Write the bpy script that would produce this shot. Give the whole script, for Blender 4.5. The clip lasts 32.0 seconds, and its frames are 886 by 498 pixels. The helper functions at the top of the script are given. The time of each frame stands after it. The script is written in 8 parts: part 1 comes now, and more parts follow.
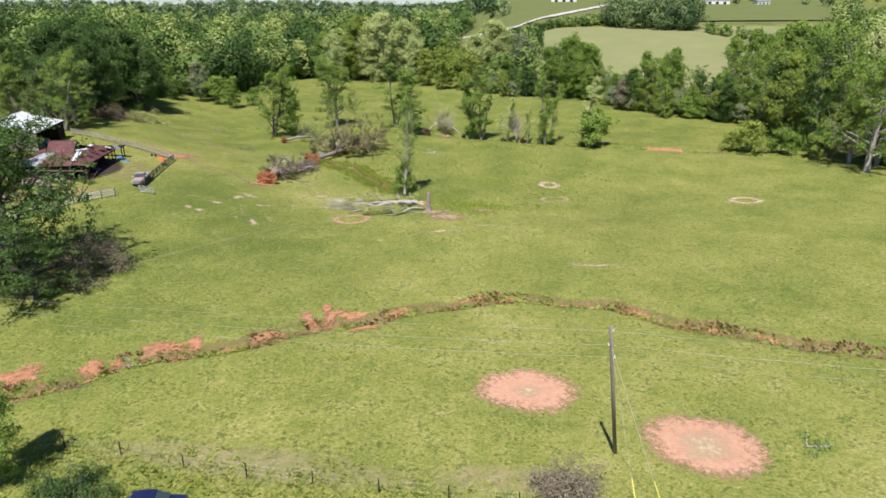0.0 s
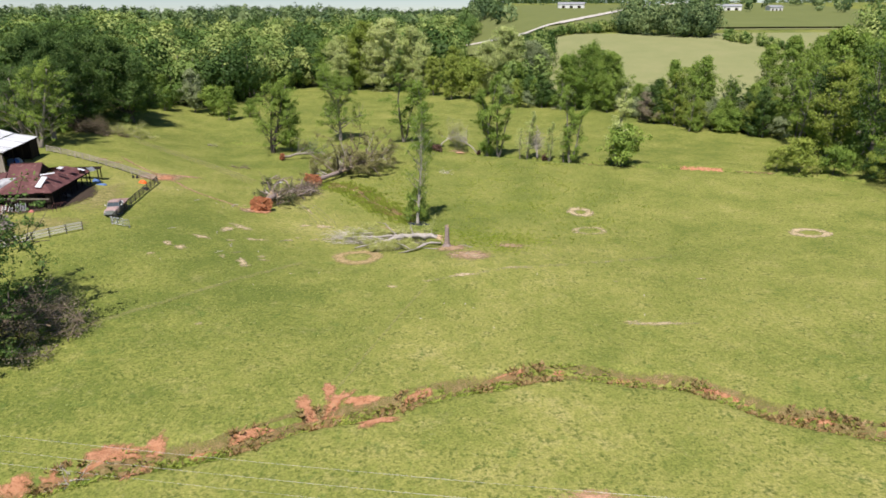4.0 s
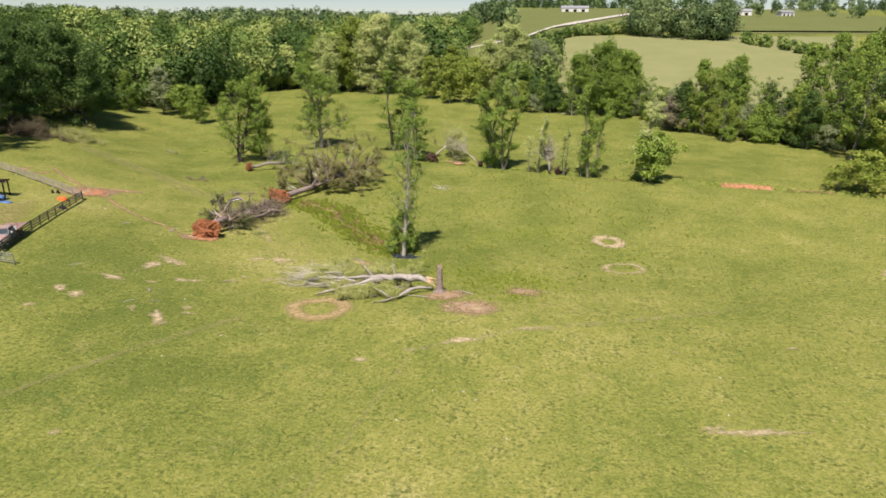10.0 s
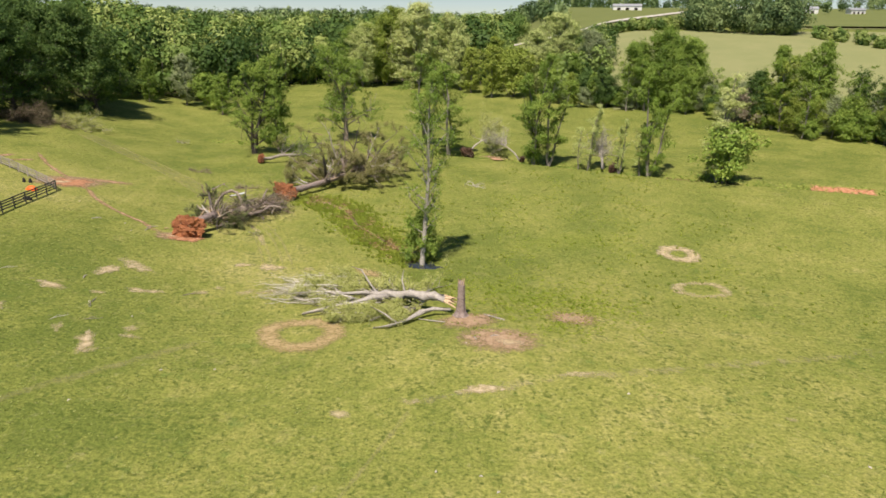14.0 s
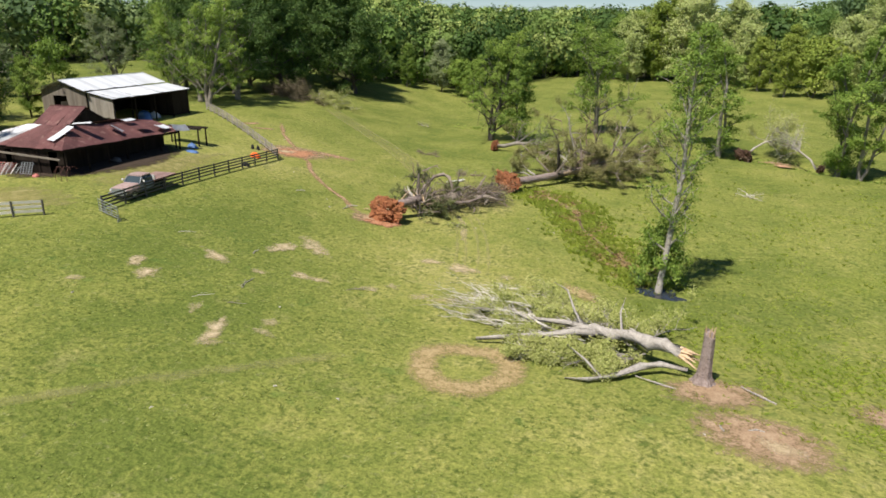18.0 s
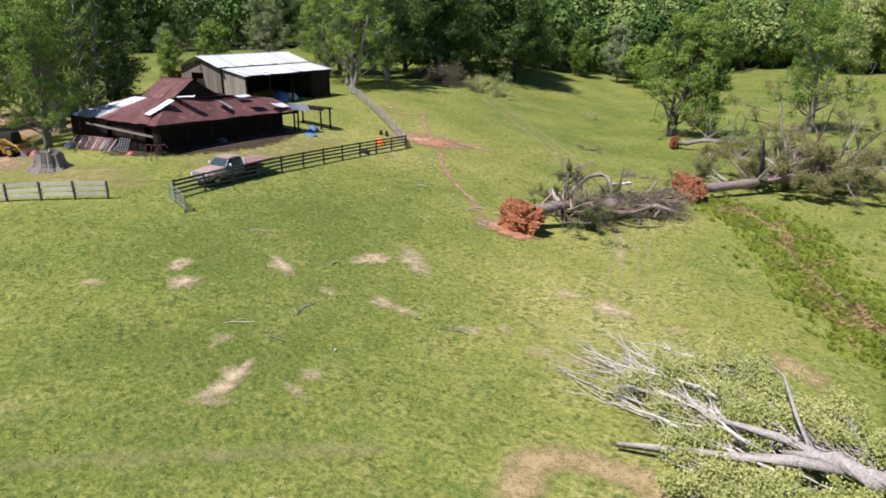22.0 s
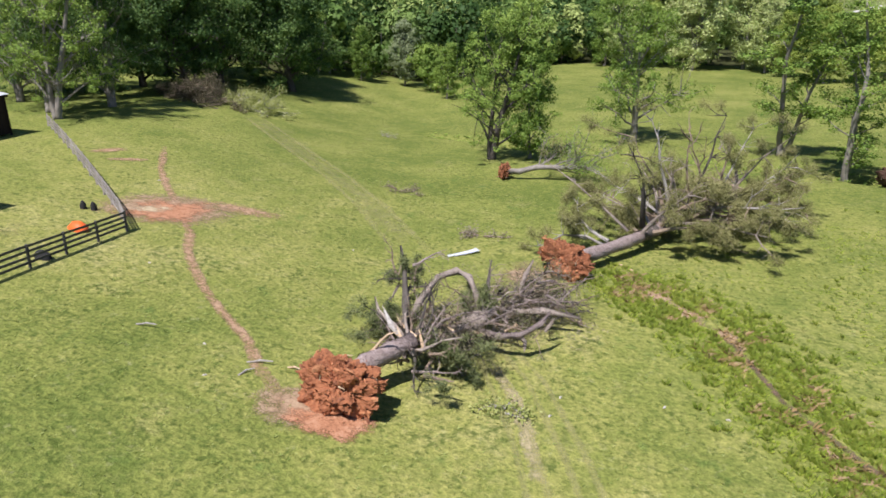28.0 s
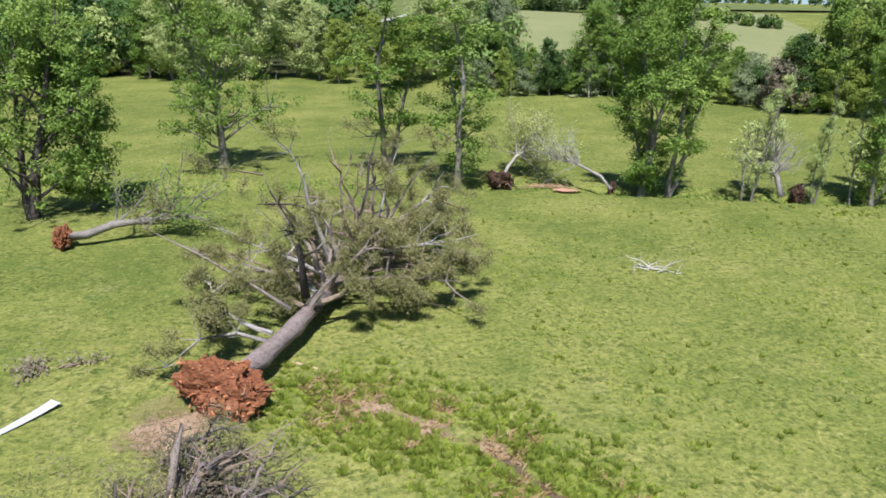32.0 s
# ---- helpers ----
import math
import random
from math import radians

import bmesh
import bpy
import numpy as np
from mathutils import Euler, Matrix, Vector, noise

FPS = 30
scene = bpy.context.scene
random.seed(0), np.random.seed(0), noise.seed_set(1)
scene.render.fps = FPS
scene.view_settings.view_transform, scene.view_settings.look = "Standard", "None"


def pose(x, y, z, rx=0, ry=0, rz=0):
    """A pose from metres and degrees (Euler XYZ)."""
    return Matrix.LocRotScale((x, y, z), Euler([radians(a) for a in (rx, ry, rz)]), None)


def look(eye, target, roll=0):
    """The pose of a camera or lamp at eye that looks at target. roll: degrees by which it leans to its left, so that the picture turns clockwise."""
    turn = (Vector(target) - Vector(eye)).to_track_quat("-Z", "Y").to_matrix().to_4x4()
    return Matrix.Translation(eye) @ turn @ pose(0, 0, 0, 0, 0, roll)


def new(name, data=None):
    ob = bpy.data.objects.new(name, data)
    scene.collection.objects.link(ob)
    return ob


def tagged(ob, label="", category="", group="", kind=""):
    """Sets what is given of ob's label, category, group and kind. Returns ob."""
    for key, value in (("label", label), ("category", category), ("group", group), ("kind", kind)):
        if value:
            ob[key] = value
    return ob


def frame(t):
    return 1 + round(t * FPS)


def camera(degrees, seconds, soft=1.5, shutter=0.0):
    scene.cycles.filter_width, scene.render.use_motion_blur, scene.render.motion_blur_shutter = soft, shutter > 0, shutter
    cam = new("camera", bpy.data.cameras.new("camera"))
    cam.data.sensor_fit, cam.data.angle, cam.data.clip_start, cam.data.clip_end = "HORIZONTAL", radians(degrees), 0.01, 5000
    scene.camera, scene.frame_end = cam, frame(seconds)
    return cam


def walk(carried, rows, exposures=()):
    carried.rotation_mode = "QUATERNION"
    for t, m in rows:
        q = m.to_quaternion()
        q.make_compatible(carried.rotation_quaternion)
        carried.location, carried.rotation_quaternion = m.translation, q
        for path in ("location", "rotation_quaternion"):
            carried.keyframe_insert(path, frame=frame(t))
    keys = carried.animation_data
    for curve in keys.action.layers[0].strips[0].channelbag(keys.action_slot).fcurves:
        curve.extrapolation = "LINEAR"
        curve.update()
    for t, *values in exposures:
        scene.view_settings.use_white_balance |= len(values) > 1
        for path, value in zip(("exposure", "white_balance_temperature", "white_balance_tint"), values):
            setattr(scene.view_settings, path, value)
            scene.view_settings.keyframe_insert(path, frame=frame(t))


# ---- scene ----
# camera and its flight: seconds, eye x y z, yaw, pitch, roll in degrees
LENS = 68.02
PATH = [
    (0.0, -0.00, -10.99, 29.91, -0.19, -19.81, -0.34),
    (0.5, -0.60, -8.99, 30.12, -0.13, -19.70, -0.37),
    (1.0, -1.09, -7.11, 30.12, -0.12, -19.64, -0.33),
    (1.5, -1.46, -5.21, 30.07, -0.09, -19.58, -0.34),
    (2.0, -1.82, -3.21, 29.93, -0.08, -19.56, -0.32),
    (2.5, -2.15, -1.19, 29.80, -0.05, -19.50, -0.34),
    (3.0, -2.37, 0.74, 29.75, -0.03, -19.43, -0.31),
    (3.5, -2.56, 2.75, 29.69, -0.02, -19.36, -0.32),
    (5.5, -2.61, 10.48, 29.58, 0.01, -19.14, -0.23),
    (6.0, -2.52, 12.33, 29.22, -0.00, -19.09, -0.18),
    (6.5, -2.38, 14.29, 28.76, -0.02, -19.03, -0.14),
    (7.0, -2.29, 16.22, 28.34, -0.05, -19.00, -0.08),
    (7.5, -2.16, 18.26, 28.09, -0.04, -18.98, -0.05),
    (8.0, -2.08, 20.23, 27.90, -0.08, -18.92, 0.02),
    (8.5, -1.97, 22.26, 27.62, -0.08, -18.88, 0.02),
    (9.0, -1.94, 24.19, 27.19, -0.11, -18.86, 0.09),
    (9.5, -1.92, 26.18, 26.70, -0.15, -18.84, 0.20),
    (10.0, -1.86, 28.03, 26.19, -0.18, -18.80, 0.26),
    (10.5, -1.65, 29.95, 25.65, -0.18, -18.76, 0.25),
    (11.0, -1.39, 31.91, 25.05, -0.16, -18.70, 0.25),
    (11.5, -1.10, 33.92, 24.42, -0.19, -18.63, 0.25),
    (12.0, -0.90, 35.93, 23.81, -0.21, -18.57, 0.28),
    (12.5, -0.80, 37.93, 23.19, 0.79, -18.54, 0.33),
    (13.0, -0.62, 39.83, 22.59, 2.66, -18.52, 0.34),
    (13.5, -0.43, 41.76, 22.01, 3.19, -18.51, 0.39),
    (15.5, -0.14, 49.85, 19.92, 8.53, -18.60, 0.22),
    (16.0, -0.22, 51.63, 19.42, 11.22, -18.61, 0.23),
    (16.5, -0.25, 53.42, 18.83, 14.24, -18.59, 0.32),
    (17.0, -0.31, 55.16, 18.26, 17.67, -18.55, 0.45),
    (17.5, -0.41, 56.99, 17.67, 21.90, -18.51, 0.48),
    (18.0, -0.73, 58.80, 17.13, 26.30, -18.50, 0.48),
    (18.5, -1.12, 60.67, 16.62, 30.86, -18.55, 0.39),
    (19.0, -1.53, 62.49, 16.19, 32.72, -18.55, 0.33),
    (19.5, -2.06, 64.30, 15.71, 34.48, -18.57, 0.31),
    (20.0, -2.63, 65.95, 15.25, 36.75, -18.60, 0.23),
    (20.5, -3.45, 67.71, 14.78, 38.69, -18.66, 0.22),
    (21.0, -4.22, 69.30, 14.34, 40.33, -18.72, 0.14),
    (21.5, -5.13, 70.94, 14.02, 41.32, -18.78, 0.05),
    (22.0, -6.12, 72.44, 13.98, 41.35, -18.82, 0.01),
    (22.5, -7.19, 74.07, 14.03, 41.46, -18.86, -0.02),
    (23.0, -8.31, 75.68, 14.08, 41.56, -18.90, -0.12),
    (23.5, -9.41, 77.25, 14.12, 41.69, -18.94, -0.16),
    (24.0, -10.51, 78.70, 14.16, 41.20, -19.01, -0.20),
    (24.5, -11.78, 80.35, 14.22, 39.62, -19.06, -0.18),
    (26.5, -16.85, 86.55, 14.51, 31.33, -19.23, -0.35),
    (27.0, -18.02, 88.31, 14.52, 28.94, -19.24, -0.34),
    (27.5, -19.21, 90.11, 14.56, 25.79, -19.26, -0.38),
    (28.0, -20.25, 91.85, 14.52, 22.40, -19.29, -0.41),
    (28.5, -21.21, 93.65, 14.47, 18.50, -19.31, -0.46),
    (29.0, -22.07, 95.32, 14.43, 14.74, -19.32, -0.46),
    (29.5, -22.88, 97.22, 14.29, 10.73, -19.28, -0.45),
    (30.0, -23.61, 99.20, 14.11, 6.52, -19.21, -0.42),
    (30.5, -24.40, 101.27, 13.89, 1.13, -19.13, -0.15),
    (31.0, -25.01, 103.23, 13.70, -4.33, -18.95, -0.04),
    (31.5, -25.48, 105.09, 13.57, -10.00, -18.73, 0.11),
    (32.0, -25.76, 106.64, 13.60, -15.47, -18.51, 0.22),
]


def aim(x, y, z, yaw, pitch, roll):
    a, b = radians(yaw), radians(pitch)
    ahead = Vector((-math.sin(a) * math.cos(b), math.cos(a) * math.cos(b), math.sin(b)))
    eye = Vector((x, y, z))
    return look(eye, eye + ahead * 20.0, roll)


cam = camera(LENS, 32.0, 1.7)
walk(cam, [(row[0], aim(*row[1:])) for row in PATH],
     [(0.0, 0.32, 6300, 14), (3.0, 0.30, 6500, 15), (7.0, 0.30, 6800, 17), (13.0, 0.28, 7200, 16), (17.0, 0.26, 6950, 9), (19.0, 0.30, 6500, 14), (21.0, 0.34, 6200, 17), (24.0, 0.34, 6200, 18), (29.0, 0.39, 6000, 17), (30.0, 0.38, 5900, 15), (32.0, 0.38, 5850, 14)])

# daylight: a high sun and a clear, slightly hazy sky
SUN_HEIGHT, SHADOW_WAY = 60.0, 15.0
world = bpy.data.worlds.new("sky")
scene.world = world
world.use_nodes = True
sky = world.node_tree.nodes.new("ShaderNodeTexSky")
sky.sky_type, sky.sun_disc = "NISHITA", False
sky.sun_elevation, sky.sun_rotation = radians(SUN_HEIGHT), radians(180 + SHADOW_WAY)
sky.dust_density, sky.air_density, sky.ozone_density, sky.altitude = 0.05, 1.0, 5.0, 1500
world.node_tree.nodes["Background"].inputs["Strength"].default_value = 0.074
world.node_tree.links.new(sky.outputs[0], world.node_tree.nodes["Background"].inputs["Color"])
sun_data = bpy.data.lights.new("sun", "SUN")
sun_data.energy, sun_data.angle, sun_data.color = 5.0, radians(0.55), (1.0, 0.955, 0.88)
sun = new("sun", sun_data)
way = Vector((math.sin(radians(SHADOW_WAY)) * math.cos(radians(SUN_HEIGHT)),
              math.cos(radians(SHADOW_WAY)) * math.cos(radians(SUN_HEIGHT)), -math.sin(radians(SUN_HEIGHT))))
sun.matrix_world = look((0, 0, 120), Vector((0, 0, 120)) + way)


# ---------------------------------------------------------------- materials
def fresh(name, rough=0.9, metal=0.0, spec=0.3):
    m = bpy.data.materials.new(name)
    m.use_nodes = True
    b = m.node_tree.nodes["Principled BSDF"]
    b.inputs["Roughness"].default_value, b.inputs["Metallic"].default_value = rough, metal
    b.inputs["Specular IOR Level"].default_value = spec
    return m, m.node_tree, b


def value_noise(nt, scale, detail=4.0, rough=0.6, stretch=None, coords="Object"):
    tc = nt.nodes.new("ShaderNodeTexCoord")
    mp = nt.nodes.new("ShaderNodeMapping")
    nt.links.new(tc.outputs[coords], mp.inputs["Vector"])
    if stretch:
        mp.inputs["Scale"].default_value = stretch
    n = nt.nodes.new("ShaderNodeTexNoise")
    n.inputs["Scale"].default_value, n.inputs["Detail"].default_value, n.inputs["Roughness"].default_value = scale, detail, rough
    nt.links.new(mp.outputs[0], n.inputs["Vector"])
    return n.outputs["Fac"]


def ramp(nt, fac, stops):
    r = nt.nodes.new("ShaderNodeValToRGB")
    el = r.color_ramp.elements
    while len(el) < len(stops):
        el.new(0.5)
    for e, (p, c) in zip(el, stops):
        e.position, e.color = p, (*c, 1.0)
    nt.links.new(fac, r.inputs["Fac"])
    return r.outputs["Color"]


def blend(nt, fac, a, b, kind="MIX"):
    m = nt.nodes.new("ShaderNodeMix")
    m.data_type, m.blend_type = "RGBA", kind
    for value, slot in ((fac, m.inputs[0]), (a, m.inputs[6]), (b, m.inputs[7])):
        if isinstance(value, bpy.types.NodeSocket):
            nt.links.new(value, slot)
        else:
            slot.default_value = value if isinstance(value, float) else (*value, 1.0)
    return m.outputs[2]


def maths(nt, op, a, b=0.0, clamp=False, third=0.0):
    m = nt.nodes.new("ShaderNodeMath")
    m.operation, m.use_clamp = op, clamp
    m.inputs[2].default_value = third
    for value, slot in ((a, m.inputs[0]), (b, m.inputs[1])):
        if isinstance(value, bpy.types.NodeSocket):
            nt.links.new(value, slot)
        else:
            slot.default_value = value
    return m.outputs[0]


def relief(nt, b, relief_in, strength=0.4, distance=0.05):
    n = nt.nodes.new("ShaderNodeBump")
    n.inputs["Strength"].default_value, n.inputs["Distance"].default_value = strength, distance
    nt.links.new(relief_in, n.inputs["Height"])
    nt.links.new(n.outputs[0], b.inputs["Normal"])


def surface(name, dark, light, scale=3.0, fine=40.0, rough=0.85, metal=0.0, stretch=None, bump=0.3, depth=0.02, spec=0.3, wear=None):
    """A worn surface: two colours mixed at a coarse and a fine scale, with relief."""
    m, nt, b = fresh(name, rough, metal, spec)
    coarse, grain = value_noise(nt, scale, 5, 0.65, stretch), value_noise(nt, fine, 3, 0.6, stretch)
    col = ramp(nt, coarse, [(0.3, dark), (0.7, light)])
    col = blend(nt, 0.45, col, ramp(nt, grain, [(0.3, dark), (0.7, light)]))
    if wear:
        spots = value_noise(nt, scale * 2.3, 6, 0.75)
        col = blend(nt, maths(nt, "MULTIPLY", maths(nt, "SUBTRACT", spots, 0.56), 9.0, True), col, wear)
    rnd = nt.nodes.new("ShaderNodeObjectInfo").outputs["Random"]
    tone = nt.nodes.new("ShaderNodeHueSaturation")
    nt.links.new(col, tone.inputs["Color"])
    nt.links.new(maths(nt, "ADD", maths(nt, "MULTIPLY", rnd, 0.3), 0.85), tone.inputs["Value"])
    nt.links.new(tone.outputs[0], b.inputs["Base Color"])
    relief(nt, b, grain, bump, depth)
    return m


def foliage(name, shades, translucent=0.22, rough=0.6, spread=0.5, by_tree=False):
    """Leaves that differ from leaf to leaf and from tree to tree."""
    m = bpy.data.materials.new(name)
    m.use_nodes = True
    nt = m.node_tree
    nt.nodes.remove(nt.nodes["Principled BSDF"])
    geo = nt.nodes.new("ShaderNodeNewGeometry").outputs["Random Per Island"]
    info = nt.nodes.new("ShaderNodeObjectInfo").outputs["Random"]
    patch = value_noise(nt, 0.35, 2, 0.5)
    if by_tree:
        tone_of = nt.nodes.new("ShaderNodeAttribute")
        tone_of.attribute_name = "tone"
        patch = tone_of.outputs["Fac"]
    mixed = maths(nt, "ADD", maths(nt, "MULTIPLY", geo, spread), maths(nt, "MULTIPLY", patch, 1.0 - spread))
    mixed = maths(nt, "ADD", mixed, maths(nt, "MULTIPLY", maths(nt, "SUBTRACT", info, 0.5), 0.22), True)
    col = ramp(nt, mixed, [(p, c) for p, c in zip((0.15, 0.5, 0.88), shades)])
    d, t, g = (nt.nodes.new(k) for k in ("ShaderNodeBsdfDiffuse", "ShaderNodeBsdfTranslucent", "ShaderNodeBsdfGlossy"))
    g.inputs["Roughness"].default_value = rough
    g.inputs["Color"].default_value = (0.6, 0.6, 0.6, 1)
    nt.links.new(col, d.inputs["Color"])
    nt.links.new(blend(nt, 0.5, col, (0.25, 0.34, 0.05)), t.inputs["Color"])
    a, c = nt.nodes.new("ShaderNodeMixShader"), nt.nodes.new("ShaderNodeMixShader")
    a.inputs[0].default_value, c.inputs[0].default_value = translucent, 0.02
    nt.links.new(d.outputs[0], a.inputs[1]), nt.links.new(t.outputs[0], a.inputs[2])
    nt.links.new(a.outputs[0], c.inputs[1]), nt.links.new(g.outputs[0], c.inputs[2])
    nt.links.new(c.outputs[0], nt.nodes["Material Output"].inputs["Surface"])
    return m


def ground_cover(name, stops, cut=0.5, fuzz=2.2, soft=0.25, through_grass=0.0, bump=0.5, lobes=0.0):
    """Bare earth or straw laid on the pasture; it frays into the grass along its rim."""
    m, nt, b = fresh(name, 0.95, 0.0, 0.15)
    m.blend_method = "HASHED"
    n2, n3 = (value_noise(nt, s, 5, 0.7) for s in (fuzz, 11.0))
    col = ramp(nt, blend(nt, 0.5, n2, n3), stops)
    nt.links.new(col, b.inputs["Base Color"])
    relief(nt, b, n3, bump, 0.06)
    rim = nt.nodes.new("ShaderNodeAttribute")
    rim.attribute_name = "rim"
    k = maths(nt, "ADD", maths(nt, "MULTIPLY", n2, 0.55), maths(nt, "MULTIPLY", n3, 0.45))
    if lobes:
        k = maths(nt, "ADD", maths(nt, "MULTIPLY", k, 1.0 - lobes), maths(nt, "MULTIPLY", value_noise(nt, 0.8, 4, 0.6), lobes))
    k = maths(nt, "MULTIPLY_ADD", k, 2.6, third=-0.8)
    k = maths(nt, "ADD", maths(nt, "SUBTRACT", k, rim.outputs["Fac"]), cut)
    k = maths(nt, "DIVIDE", maths(nt, "SUBTRACT", k, 0.5), soft, True)
    if through_grass:
        k = maths(nt, "MULTIPLY", k, 1.0 - through_grass)
    tr, mix = nt.nodes.new("ShaderNodeBsdfTransparent"), nt.nodes.new("ShaderNodeMixShader")
    nt.links.new(k, mix.inputs[0])
    nt.links.new(tr.outputs[0], mix.inputs[1]), nt.links.new(b.outputs[0], mix.inputs[2])
    nt.links.new(mix.outputs[0], nt.nodes["Material Output"].inputs["Surface"])
    return m


def attribute(nt, name):
    a = nt.nodes.new("ShaderNodeAttribute")
    a.attribute_name = name
    return a.outputs["Fac"]


def over(nt, value, low, gain):
    """How far a noise rises over a level, from 0 to 1."""
    return maths(nt, "MULTIPLY", maths(nt, "SUBTRACT", value, low), gain, True)


def pasture():
    """Grazed grass: lush and dry stretches, dark tufts, pale flecks, and a leaf-strewn floor darkened as shade under
    the woods.
    """
    m, nt, b = fresh("pasture", 0.95, 0.0, 0.1)
    big, zone, mid = value_noise(nt, 0.03, 3, 0.55), value_noise(nt, 0.11, 4, 0.6), value_noise(nt, 0.5, 5, 0.7)
    tuft_n, blade, fine = value_noise(nt, 2.3, 4, 0.60), value_noise(nt, 4.6, 4, 0.65), value_noise(nt, 11.0, 3, 0.6)
    lush = attribute(nt, "lush")
    k = maths(nt, "ADD", maths(nt, "MULTIPLY", zone, 0.32), maths(nt, "MULTIPLY", mid, 0.34))
    k = maths(nt, "ADD", k, maths(nt, "ADD", maths(nt, "MULTIPLY", big, 0.18), maths(nt, "MULTIPLY", tuft_n, 0.16)))
    k = maths(nt, "SUBTRACT", k, maths(nt, "MULTIPLY", maths(nt, "SUBTRACT", lush, 0.5), 0.20))
    col = ramp(nt, k, [(0.375, (0.131, 0.166, 0.036)), (0.455, (0.205, 0.228, 0.055)), (0.53, (0.269, 0.273, 0.077)), (0.62, (0.366, 0.340, 0.131))])
    dry = value_noise(nt, 0.27, 7, 0.78)
    col = blend(nt, maths(nt, "MULTIPLY", over(nt, dry, 0.56, 5.0), 0.45), col, (0.42, 0.36, 0.165))
    straws = value_noise(nt, 1.6, 6, 0.82)
    col = blend(nt, maths(nt, "MULTIPLY", over(nt, straws, 0.575, 7.0), 0.55), col, (0.41, 0.385, 0.205))
    where = maths(nt, "ADD", maths(nt, "MULTIPLY", mid, 0.42), maths(nt, "MULTIPLY", value_noise(nt, 2.7, 3, 0.62), 0.58))
    col = blend(nt, maths(nt, "MULTIPLY", over(nt, where, 0.525, 12.0), 0.76), col, (0.070, 0.104, 0.020))
    blot = value_noise(nt, 1.25, 3, 0.6)
    col = blend(nt, maths(nt, "MULTIPLY", over(nt, blot, 0.545, 8.0), 0.38), col, (0.100, 0.137, 0.027))
    clump = value_noise(nt, 0.62, 3, 0.55)
    col = blend(nt, maths(nt, "MULTIPLY", over(nt, clump, 0.63, 10.0), 0.5), col, (0.085, 0.150, 0.034))
    tone = ramp(nt, blade, [(0.30, (0.50, 0.55, 0.50)), (0.47, (1, 1, 1)), (0.68, (1.42, 1.38, 1.35))])
    col = blend(nt, 0.70, col, tone, "MULTIPLY")
    col = blend(nt, 0.40, col, ramp(nt, fine, [(0.3, (0.55, 0.6, 0.55)), (0.7, (1.4, 1.35, 1.3))]), "MULTIPLY")
    # fallen leaves under the woods, coloured dark to include the trees' shade
    col = blend(nt, attribute(nt, "shady_litter"), col, ramp(nt, mid, [(0.35, (0.030, 0.034, 0.014)), (0.6, (0.075, 0.082, 0.030))]))
    nt.links.new(col, b.inputs["Base Color"])
    relief(nt, b, maths(nt, "ADD", maths(nt, "MULTIPLY", tuft_n, 1.5), blade), 0.42, 0.24)
    return m


M = {}
M["pasture"] = pasture()
M["straw"] = ground_cover("trampled_straw", [(0.3, (0.38, 0.295, 0.145)), (0.5, (0.56, 0.445, 0.275)), (0.7, (0.70, 0.59, 0.43))], 0.46, 2.1, 0.62, 0.06, 0.5, 0.35)
M["brownstraw"] = ground_cover("brown_straw", [(0.3, (0.30, 0.22, 0.10)), (0.5, (0.42, 0.31, 0.155)), (0.7, (0.54, 0.43, 0.25))], 0.62, 2.6, 0.7, 0.1)
M["thinstraw"] = ground_cover("scattered_straw", [(0.3, (0.38, 0.315, 0.145)), (0.7, (0.62, 0.52, 0.335))], 0.40, 2.6, 0.65, 0.12, 0.5, 0.45)
M["strawline"] = ground_cover("straw_line", [(0.3, (0.36, 0.31, 0.14)), (0.7, (0.56, 0.48, 0.30))], 0.16, 1.4, 0.8, 0.2, 0.5, 0.5)
M["faint"] = ground_cover("faint_worn_grass", [(0.3, (0.32, 0.30, 0.12)), (0.7, (0.46, 0.41, 0.20))], 0.50, 1.4, 1.0, 0.52, 0.3, 0.4)
M["clay"] = ground_cover("red_clay", [(0.3, (0.26, 0.115, 0.060)), (0.5, (0.43, 0.205, 0.110)), (0.7, (0.56, 0.35, 0.22))], 0.58, 1.8, 0.42)
M["redbrown"] = ground_cover("red_brown_dirt", [(0.3, (0.28, 0.15, 0.085)), (0.5, (0.43, 0.265, 0.16)), (0.7, (0.56, 0.41, 0.27))], 0.5, 1.6, 0.6, 0.1)
M["pinkclay"] = ground_cover("washed_red_clay", [(0.3, (0.40, 0.215, 0.135)), (0.5, (0.53, 0.30, 0.195)), (0.72, (0.61, 0.42, 0.29))], 0.86, 2.4, 0.45)
M["dirt"] = ground_cover("bare_brown_dirt", [(0.3, (0.21, 0.13, 0.075)), (0.5, (0.37, 0.25, 0.155)), (0.7, (0.52, 0.40, 0.27))], 0.66, 1.9, 0.6)
M["yard"] = ground_cover("worn_yard_grass", [(0.3, (0.24, 0.20, 0.07)), (0.5, (0.34, 0.30, 0.12)), (0.7, (0.40, 0.36, 0.17))], 0.5, 0.9, 0.6, 0.25)
# dirt floor whose colour is darkened to hold the shade under the roof
M["shadedfloor"] = ground_cover("barn_dirt_with_shade", [(0.3, (0.035, 0.026, 0.020)), (0.7, (0.085, 0.062, 0.045))], 0.9, 2.0, 0.2)
M["track"] = ground_cover("worn_wheel_track", [(0.3, (0.36, 0.34, 0.13)), (0.7, (0.50, 0.45, 0.20))], 0.66, 1.0, 1.2, 0.40, 0.3, 0.35)
